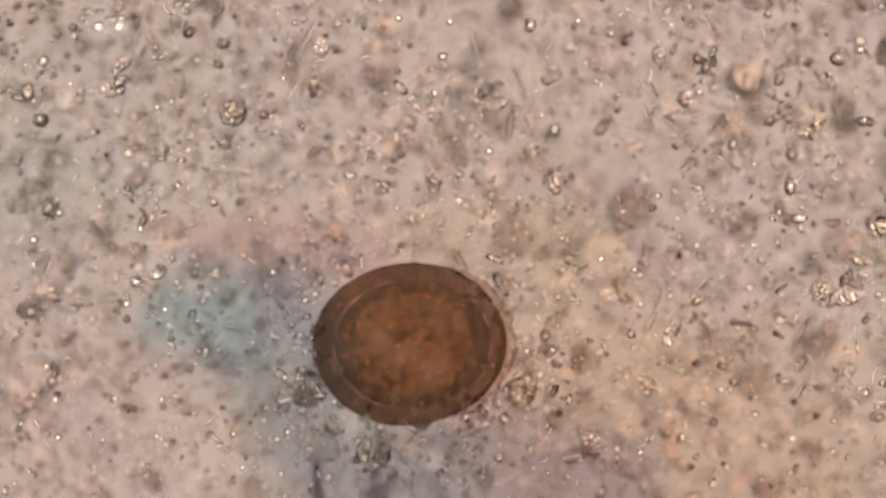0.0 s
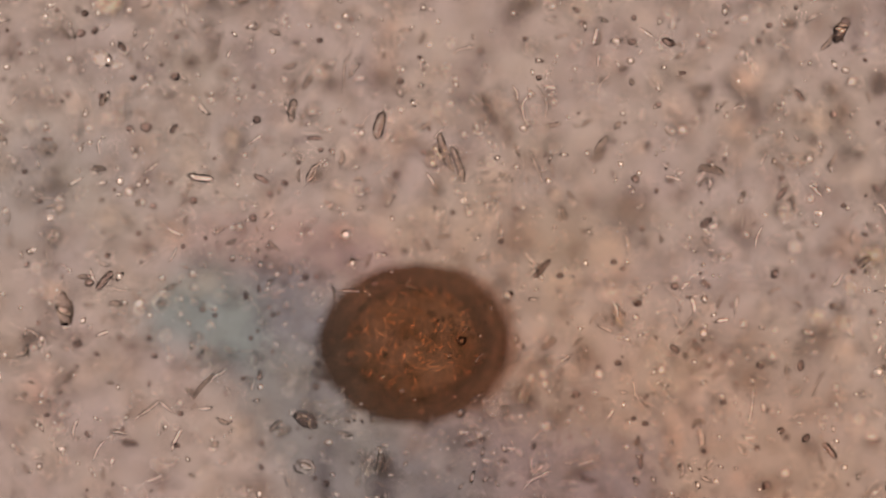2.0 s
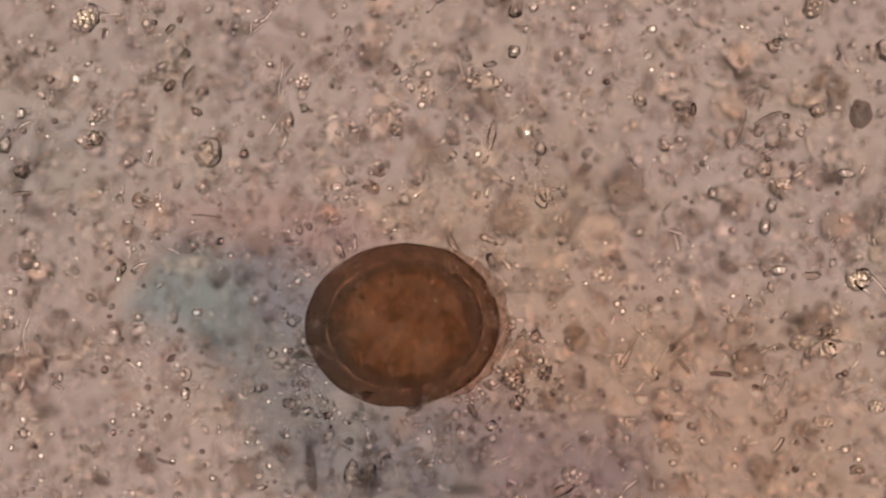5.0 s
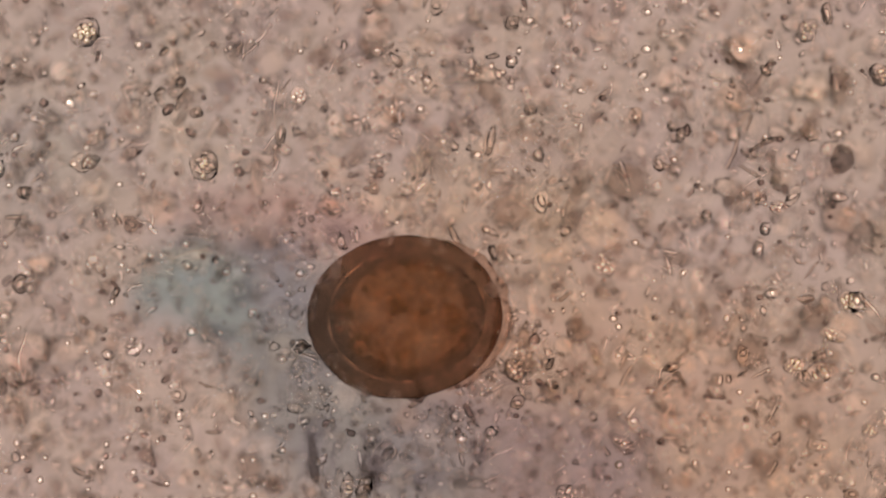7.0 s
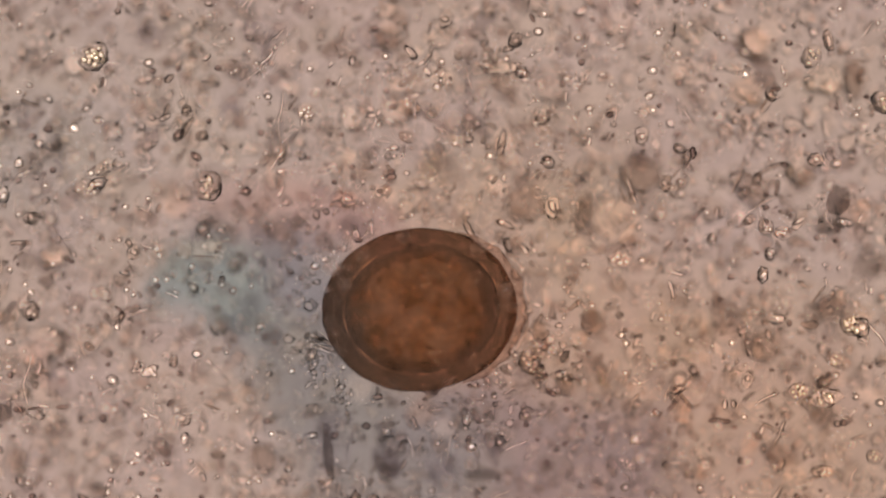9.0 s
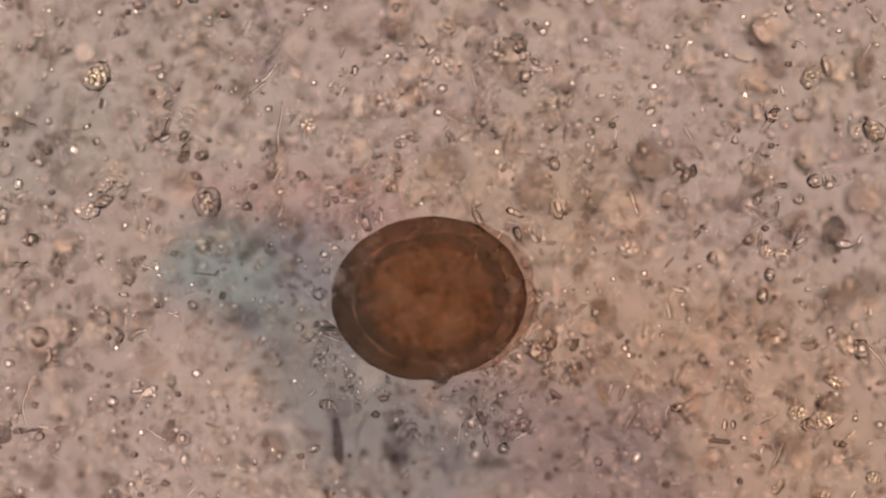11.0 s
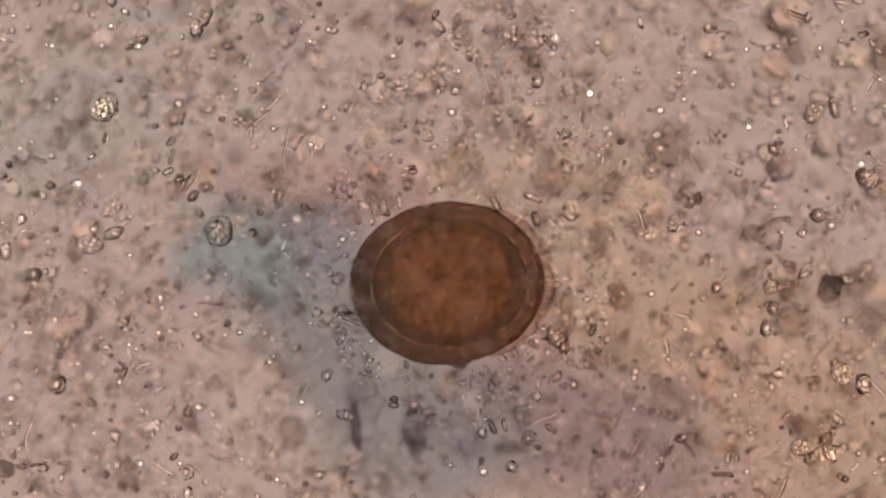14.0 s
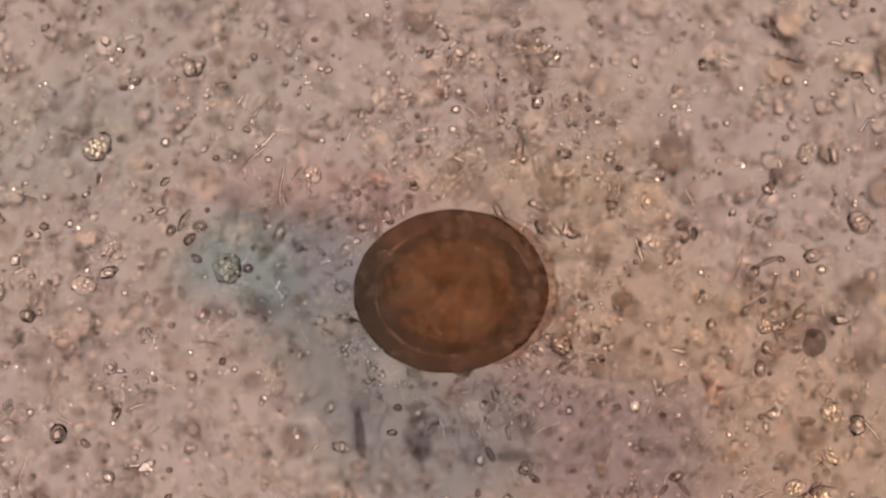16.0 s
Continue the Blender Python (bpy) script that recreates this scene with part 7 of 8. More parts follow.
rod(116.7, -11.4, 5.3, 1.42, -80, 51.7, v=((2.4, 116.7, -11.4),), mat=M_PALE, bend=-0.09)
rod(85.7, 4.6, 5.0, 1.06, 60, 49.4, v=((2.4, 85.7, 4.6),), mat=M_CLEAR, bend=-0.02)
rod(46.8, 39.9, 4.6, 1.59, -70, 52.0, v=((2.4, 46.8, 39.9),), mat=M_GREEN, bend=-0.03)
rod(25.6, 42.6, 3.9, 1.06, 60, 50.6, v=((2.4, 25.6, 42.6),), mat=M_CLEAR, bend=-0.08)
rod(100.8, 71.8, 3.9, 1.24, 30, 52.6, v=((2.4, 100.8, 71.8),), mat=M_CLEAR, bend=0.00)
rod(92.8, 26.7, 2.8, 1.24, 0, 49.6, v=((2.4, 92.8, 26.7),), mat=M_CLEAR, bend=0.09)
rod(-97.4, 73.6, 4.6, 2.12, 70, 49.7, v=((2.4, -97.4, 73.6),), mat=M_BROWN, bend=0.10)
rod(-35.5, 62.1, 5.3, 2.48, 15, 49.5, v=((2.4, -35.5, 62.1),), mat=M_VIOLET, bend=-0.03)
rod(-50.5, -14.9, 3.5, 1.24, 70, 50.3, v=((2.4, -50.5, -14.9),), mat=M_CLEAR, bend=0.05)
rod(3.5, 67.4, 4.2, 1.77, 30, 51.6, v=((2.4, 3.5, 67.4),), mat=M_GREEN, bend=-0.03)
rod(113.2, 71.8, 3.5, 1.24, -60, 52.5, v=((2.4, 113.2, 71.8),), mat=M_CLEAR, bend=-0.07)
rod(72.5, 94.8, 6.0, 1.06, -35, 52.6, v=((2.4, 72.5, 94.8),), mat=M_CLEAR, bend=0.02)
rod(-33.7, 79.8, 5.3, 2.12, 55, 51.2, v=((2.4, -33.7, 79.8),), mat=M_BROWN, bend=-0.02)
thread(-82.4, -22.9, 8.5, 1.24, 35, 0.3, 52.1, v=((2.4, -82.4, -22.9),), seed=275)
thread(-106.2, -29.1, 6.0, 1.06, 75, 0.3, 51.7, v=((2.4, -106.2, -29.1),), seed=140)
thread(-74.4, -32.6, 8.1, 1.24, 65, 0.25, 52.5, v=((2.4, -74.4, -32.6),), seed=320)
thread(49.5, -38.8, 6.0, 1.06, 15, 0.1, 52.6, v=((2.4, 49.5, -38.8),), seed=1020)
thread(39.7, 74.4, 10.6, 0.88, -75, 0.5, 50.6, v=((2.4, 39.7, 74.4),), seed=965)
thread(-82.4, 52.3, 6.0, 1.06, 35, 0.2, 49.4, v=((2.4, -82.4, 52.3),), seed=275)
thread(38.0, 54.1, 10.6, 0.88, -70, 0.2, 52.2, v=((2.4, 38.0, 54.1),), seed=955)
thread(15.8, 90.4, 7.1, 1.06, 20, 0.5, 49.5, v=((2.4, 15.8, 90.4),), seed=830)
thread(107.8, 31.1, 7.1, 0.88, 70, 0.3, 49.5, v=((2.4, 107.8, 31.1),), seed=1350)


# level with the egg's upper half
granule(-120.3, 86.7, 2.6, 39.2, v=((3.0, -120.3, 86.7),))
granule(-84.0, 78.2, 2.5, 39.0, v=((3.0, -84.0, 78.2),))
granule(-72.9, 89.0, 1.7, 36.9, v=((3.0, -72.9, 89.0),))
granule(-93.7, 82.1, 1.6, 37.7, v=((3.0, -93.7, 82.1),))
granule(-124.0, 78.5, 1.8, 37.2, v=((3.0, -124.0, 78.5),))
granule(-101.9, 48.6, 2.2, 37.3, v=((3.0, -101.9, 48.6),))
granule(-112.8, 39.8, 2.2, 36.8, v=((3.0, -112.8, 39.8),))
granule(-88.8, 53.4, 2.2, 39.1, v=((3.0, -88.8, 53.4),))
granule(-116.7, 62.1, 1.5, 36.8, v=((3.0, -116.7, 62.1),))
granule(-32.7, 69.0, 2.4, 38.6, v=((3.0, -32.7, 69.0),))
granule(-5.3, 83.1, 2.3, 39.2, v=((3.0, -5.3, 83.1),))
granule(-24.7, 95.5, 2.6, 38.8, v=((3.0, -24.7, 95.5),))
granule(-58.3, 101.7, 2.0, 38.7, v=((3.0, -58.3, 101.7),))
granule(-49.5, 82.2, 1.4, 38.4, v=((3.0, -49.5, 82.2),))
granule(15.6, 64.0, 1.9, 38.7, v=((3.0, 15.6, 64.0),))
granule(43.0, 75.5, 1.6, 38.0, v=((3.0, 43.0, 75.5),))
granule(43.6, 72.7, 2.6, 39.0, v=((3.0, 43.6, 72.7),))
granule(83.7, 62.2, 3.0, 39.0, v=((3.0, 83.7, 62.2),))
granule(93.6, 92.5, 1.9, 38.7, v=((3.0, 93.6, 92.5),))
granule(102.8, 96.7, 2.4, 39.0, v=((3.0, 102.8, 96.7),))
granule(137.0, 76.9, 3.6, 38.8, v=((3.0, 137.0, 76.9),))
granule(87.8, 65.9, 1.8, 38.3, v=((3.0, 87.8, 65.9),))
granule(144.3, 95.0, 1.6, 39.2, v=((3.0, 144.3, 95.0),))
granule(84.1, 89.0, 1.6, 36.9, v=((3.0, 84.1, 89.0),))
granule(126.2, 48.1, 1.8, 36.9, v=((3.0, 126.2, 48.1),))
granule(79.7, 32.7, 1.9, 37.9, v=((3.0, 79.7, 32.7),))
granule(54.9, 75.2, 1.6, 38.4, v=((3.0, 54.9, 75.2),))
granule(125.1, 44.5, 2.0, 38.8, v=((3.0, 125.1, 44.5),))
granule(20.2, 49.5, 1.6, 38.1, v=((3.0, 20.2, 49.5),))
granule(-121.0, -7.1, 2.1, 37.9, v=((3.0, -121.0, -7.1),))
granule(-78.0, -10.0, 1.9, 36.9, v=((3.0, -78.0, -10.0),))
granule(-92.7, 4.2, 2.0, 37.2, v=((3.0, -92.7, 4.2),))
granule(-87.2, 7.2, 3.0, 39.2, v=((3.0, -87.2, 7.2),))
granule(-74.8, -24.1, 3.0, 38.7, v=((3.0, -74.8, -24.1),))
granule(-112.0, -28.2, 2.4, 39.2, v=((3.0, -112.0, -28.2),))
granule(-76.0, -42.2, 1.8, 36.8, v=((3.0, -76.0, -42.2),))
granule(-76.0, -32.1, 1.6, 36.9, v=((3.0, -76.0, -32.1),))
granule(-70.2, 12.7, 1.8, 39.0, v=((3.0, -70.2, 12.7),))
granule(-70.7, -6.2, 1.7, 37.6, v=((3.0, -70.7, -6.2),))
granule(-44.2, -3.8, 1.5, 37.4, v=((3.0, -44.2, -3.8),))
granule(-33.6, -44.3, 2.0, 37.4, v=((3.0, -33.6, -44.3),))
granule(-46.0, 20.7, 1.5, 39.2, v=((3.0, -46.0, 20.7),))
granule(57.4, -13.0, 2.6, 38.1, v=((3.0, 57.4, -13.0),))
granule(77.2, -13.1, 2.9, 37.6, v=((3.0, 77.2, -13.1),))
granule(82.9, 8.1, 1.7, 37.9, v=((3.0, 82.9, 8.1),))
granule(49.6, 16.8, 1.9, 37.0, v=((3.0, 49.6, 16.8),))
granule(112.0, -9.6, 2.6, 38.5, v=((3.0, 112.0, -9.6),))
granule(31.9, 23.8, 1.6, 38.6, v=((3.0, 31.9, 23.8),))
granule(81.4, 15.5, 1.8, 37.0, v=((3.0, 81.4, 15.5),))
granule(106.4, -7.1, 2.0, 39.1, v=((3.0, 106.4, -7.1),))
granule(41.4, -28.5, 2.6, 38.9, v=((3.0, 41.4, -28.5),))
granule(20.7, -30.5, 3.2, 39.2, v=((3.0, 20.7, -30.5),))
granule(129.6, -38.6, 1.6, 37.7, v=((3.0, 129.6, -38.6),))
granule(136.3, 15.3, 1.7, 36.9, v=((3.0, 136.3, 15.3),))
granule(102.7, 0.8, 2.6, 39.0, v=((3.0, 102.7, 0.8),))
granule(51.4, -24.3, 1.9, 38.2, v=((3.0, 51.4, -24.3),))
granule(75.2, -29.6, 1.6, 36.8, v=((3.0, 75.2, -29.6),))
granule(133.1, -26.6, 1.8, 37.7, v=((3.0, 133.1, -26.6),))
granule(144.3, -3.6, 2.2, 37.3, v=((3.0, 144.3, -3.6),))
granule(-38.0, 90.4, 2.3, 36.8, v=((3.0, -38.0, 90.4),), dark=True)
granule(-10.2, 87.2, 1.8, 38.4, v=((3.0, -10.2, 87.2),), dark=True)
granule(-28.6, 83.1, 2.3, 37.5, v=((3.0, -28.6, 83.1),), dark=True)
granule(-106.5, 80.6, 2.2, 36.8, v=((3.0, -106.5, 80.6),), dark=True)
granule(-117.1, 61.9, 2.0, 38.8, v=((3.0, -117.1, 61.9),), dark=True)
granule(-16.2, 58.5, 2.8, 37.1, v=((3.0, -16.2, 58.5),), dark=True)
granule(-6.1, 51.6, 2.8, 39.2, v=((3.0, -6.1, 51.6),), dark=True)
granule(-14.6, 45.6, 2.1, 36.9, v=((3.0, -14.6, 45.6),), dark=True)
granule(-58.9, 49.7, 1.8, 38.8, v=((3.0, -58.9, 49.7),), dark=True)
granule(-34.5, 33.0, 2.4, 36.9, v=((3.0, -34.5, 33.0),), dark=True)
granule(-99.0, 29.7, 2.0, 37.7, v=((3.0, -99.0, 29.7),), dark=True)
granule(-3.0, 28.6, 2.4, 36.9, v=((3.0, -3.0, 28.6),), dark=True)
granule(-54.5, 31.3, 2.2, 36.8, v=((3.0, -54.5, 31.3),), dark=True)
granule(-73.4, 41.2, 2.2, 37.0, v=((3.0, -73.4, 41.2),), dark=True)
granule(-100.5, 49.0, 2.4, 38.4, v=((3.0, -100.5, 49.0),), dark=True)
granule(89.8, 89.3, 3.2, 38.1, v=((3.0, 89.8, 89.3),), dark=True)
granule(118.9, 95.0, 2.0, 37.6, v=((3.0, 118.9, 95.0),), dark=True)
granule(42.3, 45.6, 2.2, 36.9, v=((3.0, 42.3, 45.6),), dark=True)
granule(41.3, 56.7, 2.0, 39.0, v=((3.0, 41.3, 56.7),), dark=True)
granule(62.3, 59.9, 1.8, 38.1, v=((3.0, 62.3, 59.9),), dark=True)
granule(138.1, 87.5, 2.4, 38.3, v=((3.0, 138.1, 87.5),), dark=True)
granule(106.6, 32.3, 1.8, 37.7, v=((3.0, 106.6, 32.3),), dark=True)
granule(122.0, 32.2, 1.8, 37.0, v=((3.0, 122.0, 32.2),), dark=True)
granule(72.6, 57.5, 2.2, 38.6, v=((3.0, 72.6, 57.5),), dark=True)
granule(38.1, 53.4, 1.7, 39.1, v=((3.0, 38.1, 53.4),), dark=True)
granule(-53.0, -15.3, 2.2, 36.8, v=((3.0, -53.0, -15.3),), dark=True)
granule(-68.6, -8.9, 2.2, 39.1, v=((3.0, -68.6, -8.9),), dark=True)
granule(-93.7, -3.6, 2.4, 37.9, v=((3.0, -93.7, -3.6),), dark=True)
granule(-80.5, 7.4, 3.6, 38.6, v=((3.0, -80.5, 7.4),), dark=True)
granule(88.7, -6.9, 3.0, 37.8, v=((3.0, 88.7, -6.9),), dark=True)
granule(46.4, -10.8, 2.2, 36.9, v=((3.0, 46.4, -10.8),), dark=True)
granule(143.7, 4.2, 2.8, 38.6, v=((3.0, 143.7, 4.2),), dark=True)
granule(69.1, -4.5, 1.8, 36.8, v=((3.0, 69.1, -4.5),), dark=True)
granule(99.5, 6.7, 2.0, 39.2, v=((3.0, 99.5, 6.7),), dark=True)
granule(36.0, -45.5, 2.2, 38.3, v=((3.0, 36.0, -45.5),), dark=True)
granule(10.7, -42.2, 2.4, 39.1, v=((3.0, 10.7, -42.2),), dark=True)
granule(30.1, -47.6, 2.2, 38.1, v=((3.0, 30.1, -47.6),), dark=True)
granule(113.3, 18.2, 1.9, 37.8, v=((3.0, 113.3, 18.2),), dark=True)
granule(79.3, -39.9, 2.0, 39.2, v=((3.0, 79.3, -39.9),), dark=True)
granule(-13.2, -23.9, 2.4, 38.7, v=((3.0, -13.2, -23.9),), dark=True)
granule(91.7, -12.4, 2.0, 38.0, v=((3.0, 91.7, -12.4),), dark=True)
granule(-41.5, 15.5, 2.8, 37.2, v=((3.0, -41.5, 15.5),), dark=True)
rod(-65.8, 93.9, 3.9, 2.30, 15, 38.4, v=((3.0, -65.8, 93.9),), mat=M_CLEAR, bend=-0.01)
rod(-62.8, 89.3, 7.4, 1.42, 75, 36.8, v=((3.0, -62.8, 89.3),), mat=M_CLEAR, bend=-0.09)
rod(-64.0, 84.9, 4.6, 1.42, 45, 37.1, v=((3.0, -64.0, 84.9),), mat=M_GREEN, bend=-0.04)
rod(-58.3, 88.8, 3.2, 1.06, 75, 38.2, v=((3.0, -58.3, 88.8),), mat=M_CLEAR, bend=-0.09)
rod(-34.1, 82.2, 10.6, 1.06, 58, 37.9, v=((3.0, -34.1, 82.2),), mat=M_CLEAR, bend=0.02)
rod(-38.9, 76.9, 3.9, 2.12, 50, 38.4, v=((3.0, -38.9, 76.9),), mat=M_BROWN, bend=0.09)
rod(-103.5, 86.3, 3.5, 1.59, 0, 39.2, v=((3.0, -103.5, 86.3),), mat=M_CLEAR, bend=0.05)
rod(-99.9, 86.3, 2.8, 1.59, 0, 36.9, v=((3.0, -99.9, 86.3),), mat=M_CLEAR, bend=0.10)
rod(-97.3, 102.0, 5.0, 2.12, 25, 37.5, v=((3.0, -97.3, 102.0),), mat=M_PALE, bend=-0.08)
rod(-88.4, 82.2, 3.5, 1.42, 75, 37.4, v=((3.0, -88.4, 82.2),), mat=M_GREEN, bend=-0.06)
rod(-54.1, 40.1, 8.1, 1.06, -18, 39.2, v=((3.0, -54.1, 40.1),), mat=M_CLEAR, bend=0.01)
rod(-35.3, 67.2, 6.4, 1.59, 75, 37.2, v=((3.0, -35.3, 67.2),), mat=M_BROWN, bend=0.08)
rod(8.0, 39.8, 3.5, 1.06, 50, 37.5, v=((3.0, 8.0, 39.8),), mat=M_CLEAR, bend=0.08)
rod(1.8, 92.8, 4.2, 1.59, 70, 38.9, v=((3.0, 1.8, 92.8),), mat=M_BROWN, bend=-0.10)
rod(-10.6, 64.5, 6.0, 2.12, 70, 37.2, v=((3.0, -10.6, 64.5),), mat=M_VIOLET, bend=-0.07)
rod(41.6, 82.2, 3.9, 1.06, 60, 36.8, v=((3.0, 41.6, 82.2),), mat=M_CLEAR, bend=-0.05)
rod(23.9, 70.7, 8.5, 3.54, -60, 38.5, v=((3.0, 23.9, 70.7),), mat=M_VIOLET, bend=-0.09)
rod(57.6, 56.0, 6.0, 3.18, 45, 36.9, v=((3.0, 57.6, 56.0),), mat=M_BROWN, bend=-0.05)
rod(91.5, 74.6, 5.0, 1.95, 62, 37.5, v=((3.0, 91.5, 74.6),), mat=M_GREEN, bend=0.02)
rod(116.5, 74.6, 6.0, 1.42, 58, 38.6, v=((3.0, 116.5, 74.6),), mat=M_CLEAR, bend=-0.06)
rod(65.2, 82.2, 4.2, 1.42, 25, 36.8, v=((3.0, 65.2, 82.2),), mat=M_DARK, bend=-0.10)
rod(92.1, 46.0, 4.2, 2.12, 10, 37.8, v=((3.0, 92.1, 46.0),), mat=M_VIOLET, bend=-0.03)
rod(57.6, 78.7, 3.2, 1.42, 70, 39.1, v=((3.0, 57.6, 78.7),), mat=M_GREEN, bend=-0.05)
rod(141.6, 55.7, 3.5, 1.42, 65, 37.8, v=((3.0, 141.6, 55.7),), mat=M_PALE, bend=-0.00)
rod(100.9, 45.1, 5.3, 1.24, 55, 37.0, v=((3.0, 100.9, 45.1),), mat=M_PALE, bend=-0.06)
rod(95.6, 31.8, 4.2, 1.59, 65, 37.0, v=((3.0, 95.6, 31.8),), mat=M_PALE, bend=0.07)
rod(118.6, 35.3, 5.3, 1.24, 40, 37.0, v=((3.0, 118.6, 35.3),), mat=M_CLEAR, bend=-0.09)
rod(138.1, 34.5, 4.6, 1.06, 35, 39.2, v=((3.0, 138.1, 34.5),), mat=M_CLEAR, bend=0.09)
rod(90.3, 97.3, 3.5, 1.24, -60, 37.0, v=((3.0, 90.3, 97.3),), mat=M_CLEAR, bend=0.08)
rod(65.5, -0.9, 3.5, 1.24, 60, 38.8, v=((3.0, 65.5, -0.9),), mat=M_CLEAR, bend=0.04)
rod(-115.3, -2.3, 3.9, 1.42, 0, 37.1, v=((3.0, -115.3, -2.3),), mat=M_CLEAR, bend=0.05)
rod(-32.3, -6.6, 3.5, 1.24, -35, 37.4, v=((3.0, -32.3, -6.6),), mat=M_CLEAR, bend=0.04)
rod(-30.9, -10.7, 5.0, 1.42, -25, 38.6, v=((3.0, -30.9, -10.7),), mat=M_CLEAR, bend=0.09)
rod(-29.1, -13.0, 4.6, 1.59, -10, 39.1, v=((3.0, -29.1, -13.0),), mat=M_DARK, bend=-0.05)
rod(-33.6, -21.3, 5.3, 1.77, -25, 37.3, v=((3.0, -33.6, -21.3),), mat=M_PALE, bend=-0.03)
rod(-67.2, 6.1, 3.9, 1.42, 70, 36.9, v=((3.0, -67.2, 6.1),), mat=M_PALE, bend=-0.10)
rod(-58.3, -5.9, 3.2, 1.24, 0, 39.1, v=((3.0, -58.3, -5.9),), mat=M_CLEAR, bend=-0.09)
rod(-8.8, -42.2, 8.1, 3.54, 70, 37.6, v=((3.0, -8.8, -42.2),), mat=M_GREEN, bend=0.10)
rod(-15.0, -39.9, 5.0, 2.12, 75, 38.2, v=((3.0, -15.0, -39.9),), mat=M_CLEAR, bend=-0.08)
rod(3.6, -35.4, 5.0, 1.42, 25, 38.4, v=((3.0, 3.6, -35.4),), mat=M_CLEAR, bend=0.07)
rod(-15.9, -45.2, 3.2, 1.42, 60, 38.4, v=((3.0, -15.9, -45.2),), mat=M_CLEAR, bend=-0.08)
rod(-18.5, 23.8, 3.2, 1.42, 60, 39.1, v=((3.0, -18.5, 23.8),), mat=M_CLEAR, bend=0.02)
rod(-24.7, 20.3, 3.5, 1.42, 15, 38.2, v=((3.0, -24.7, 20.3),), mat=M_CLEAR, bend=-0.06)
rod(74.4, 0.8, 6.4, 1.42, 62, 38.4, v=((3.0, 74.4, 0.8),), mat=M_CLEAR, bend=0.02)
rod(88.2, 3.0, 5.7, 1.42, 45, 39.2, v=((3.0, 88.2, 3.0),), mat=M_CLEAR, bend=0.04)
rod(83.2, -0.9, 4.6, 1.06, 70, 39.0, v=((3.0, 83.2, -0.9),), mat=M_CLEAR, bend=-0.01)
rod(41.6, -0.6, 3.5, 1.06, 60, 39.2, v=((3.0, 41.6, -0.6),), mat=M_CLEAR, bend=-0.05)
rod(125.7, -20.8, 4.6, 1.42, 80, 37.5, v=((3.0, 125.7, -20.8),), mat=M_PALE, bend=0.09)
rod(144.3, -35.1, 5.0, 1.59, 0, 39.2, v=((3.0, 144.3, -35.1),), mat=M_CLEAR, bend=-0.06)
rod(144.8, -36.9, 3.9, 1.42, 0, 37.1, v=((3.0, 144.8, -36.9),), mat=M_DARK, bend=0.07)
rod(51.4, -45.2, 10.6, 1.42, 15, 39.2, v=((3.0, 51.4, -45.2),), mat=M_GREEN, bend=0.09)
rod(54.0, -46.9, 6.4, 1.77, -15, 37.3, v=((3.0, 54.0, -46.9),), mat=M_DARK, bend=-0.10)
rod(102.7, -39.9, 4.2, 1.06, -35, 37.6, v=((3.0, 102.7, -39.9),), mat=M_CLEAR, bend=0.00)
rod(40.7, -7.1, 3.9, 2.83, 45, 36.9, v=((3.0, 40.7, -7.1),), mat=M_GREEN, bend=-0.10)
rod(85.0, -0.9, 5.3, 1.06, 55, 37.1, v=((3.0, 85.0, -0.9),), mat=M_CLEAR, bend=-0.05)
rod(119.5, 5.3, 3.2, 1.06, 15, 38.5, v=((3.0, 119.5, 5.3),), mat=M_DARK, bend=-0.07)
rod(127.4, -34.6, 2.8, 1.42, 80, 38.4, v=((3.0, 127.4, -34.6),), mat=M_PALE, bend=-0.10)


# ---- loose particles strewn through the fluid ----
def strewn():
    rng = random.Random(11)
    for i in range(60):
        x, y = rng.uniform(-160, 170), rng.uniform(-150, 150)
        z = rng.choice((rng.gauss(25.5, 6), rng.gauss(25.5, 5), rng.gauss(53, 4)))
        if math.hypot(x / 1.2, y) < 40 and z < 52:
            continue
        kind = rng.random()
        if kind < 0.42:
            granule(x, y, rng.choice((1.4, 1.7, 2.0, 2.4, 2.9)), z)
        elif kind < 0.60:
            granule(x, y, rng.choice((1.3, 1.6, 2.0, 2.5)), z, dark=True)
        elif kind < 0.80:
            rod(x, y, rng.uniform(2.5, 6.5), rng.uniform(0.9, 1.5), rng.gauss(70, 40), z, mat=rng.choice((M_GREEN, M_CLEAR, M_CLEAR, M_BROWN, M_DARK)), bend=rng.uniform(-0.12, 0.12))
        elif kind < 0.88:
            oval_cell(x, y, rng.uniform(1.8, 3.6), rng.uniform(1.3, 2.2), rng.uniform(0, 180), z, mat=rng.choice((M_GREEN, M_PALE, M_CLEAR, M_BROWN)), seed=i)
        elif kind < 0.95:
            thread(x, y, rng.uniform(5, 11), rng.uniform(0.5, 0.9), rng.gauss(65, 35), rng.uniform(-0.5, 0.5), z, mat=rng.choice((M_CLEAR, M_PALE, M_CLEAR, M_BROWN)), seed=i)
        else:
            crystal_cluster(x, y, rng.uniform(2.5, 4.5), rng.uniform(2, 3), rng.uniform(0, 180), z, mat=rng.choice((M_CRYSTAL, M_GREY_CRYSTAL)), count=6, seed=i)


strewn()


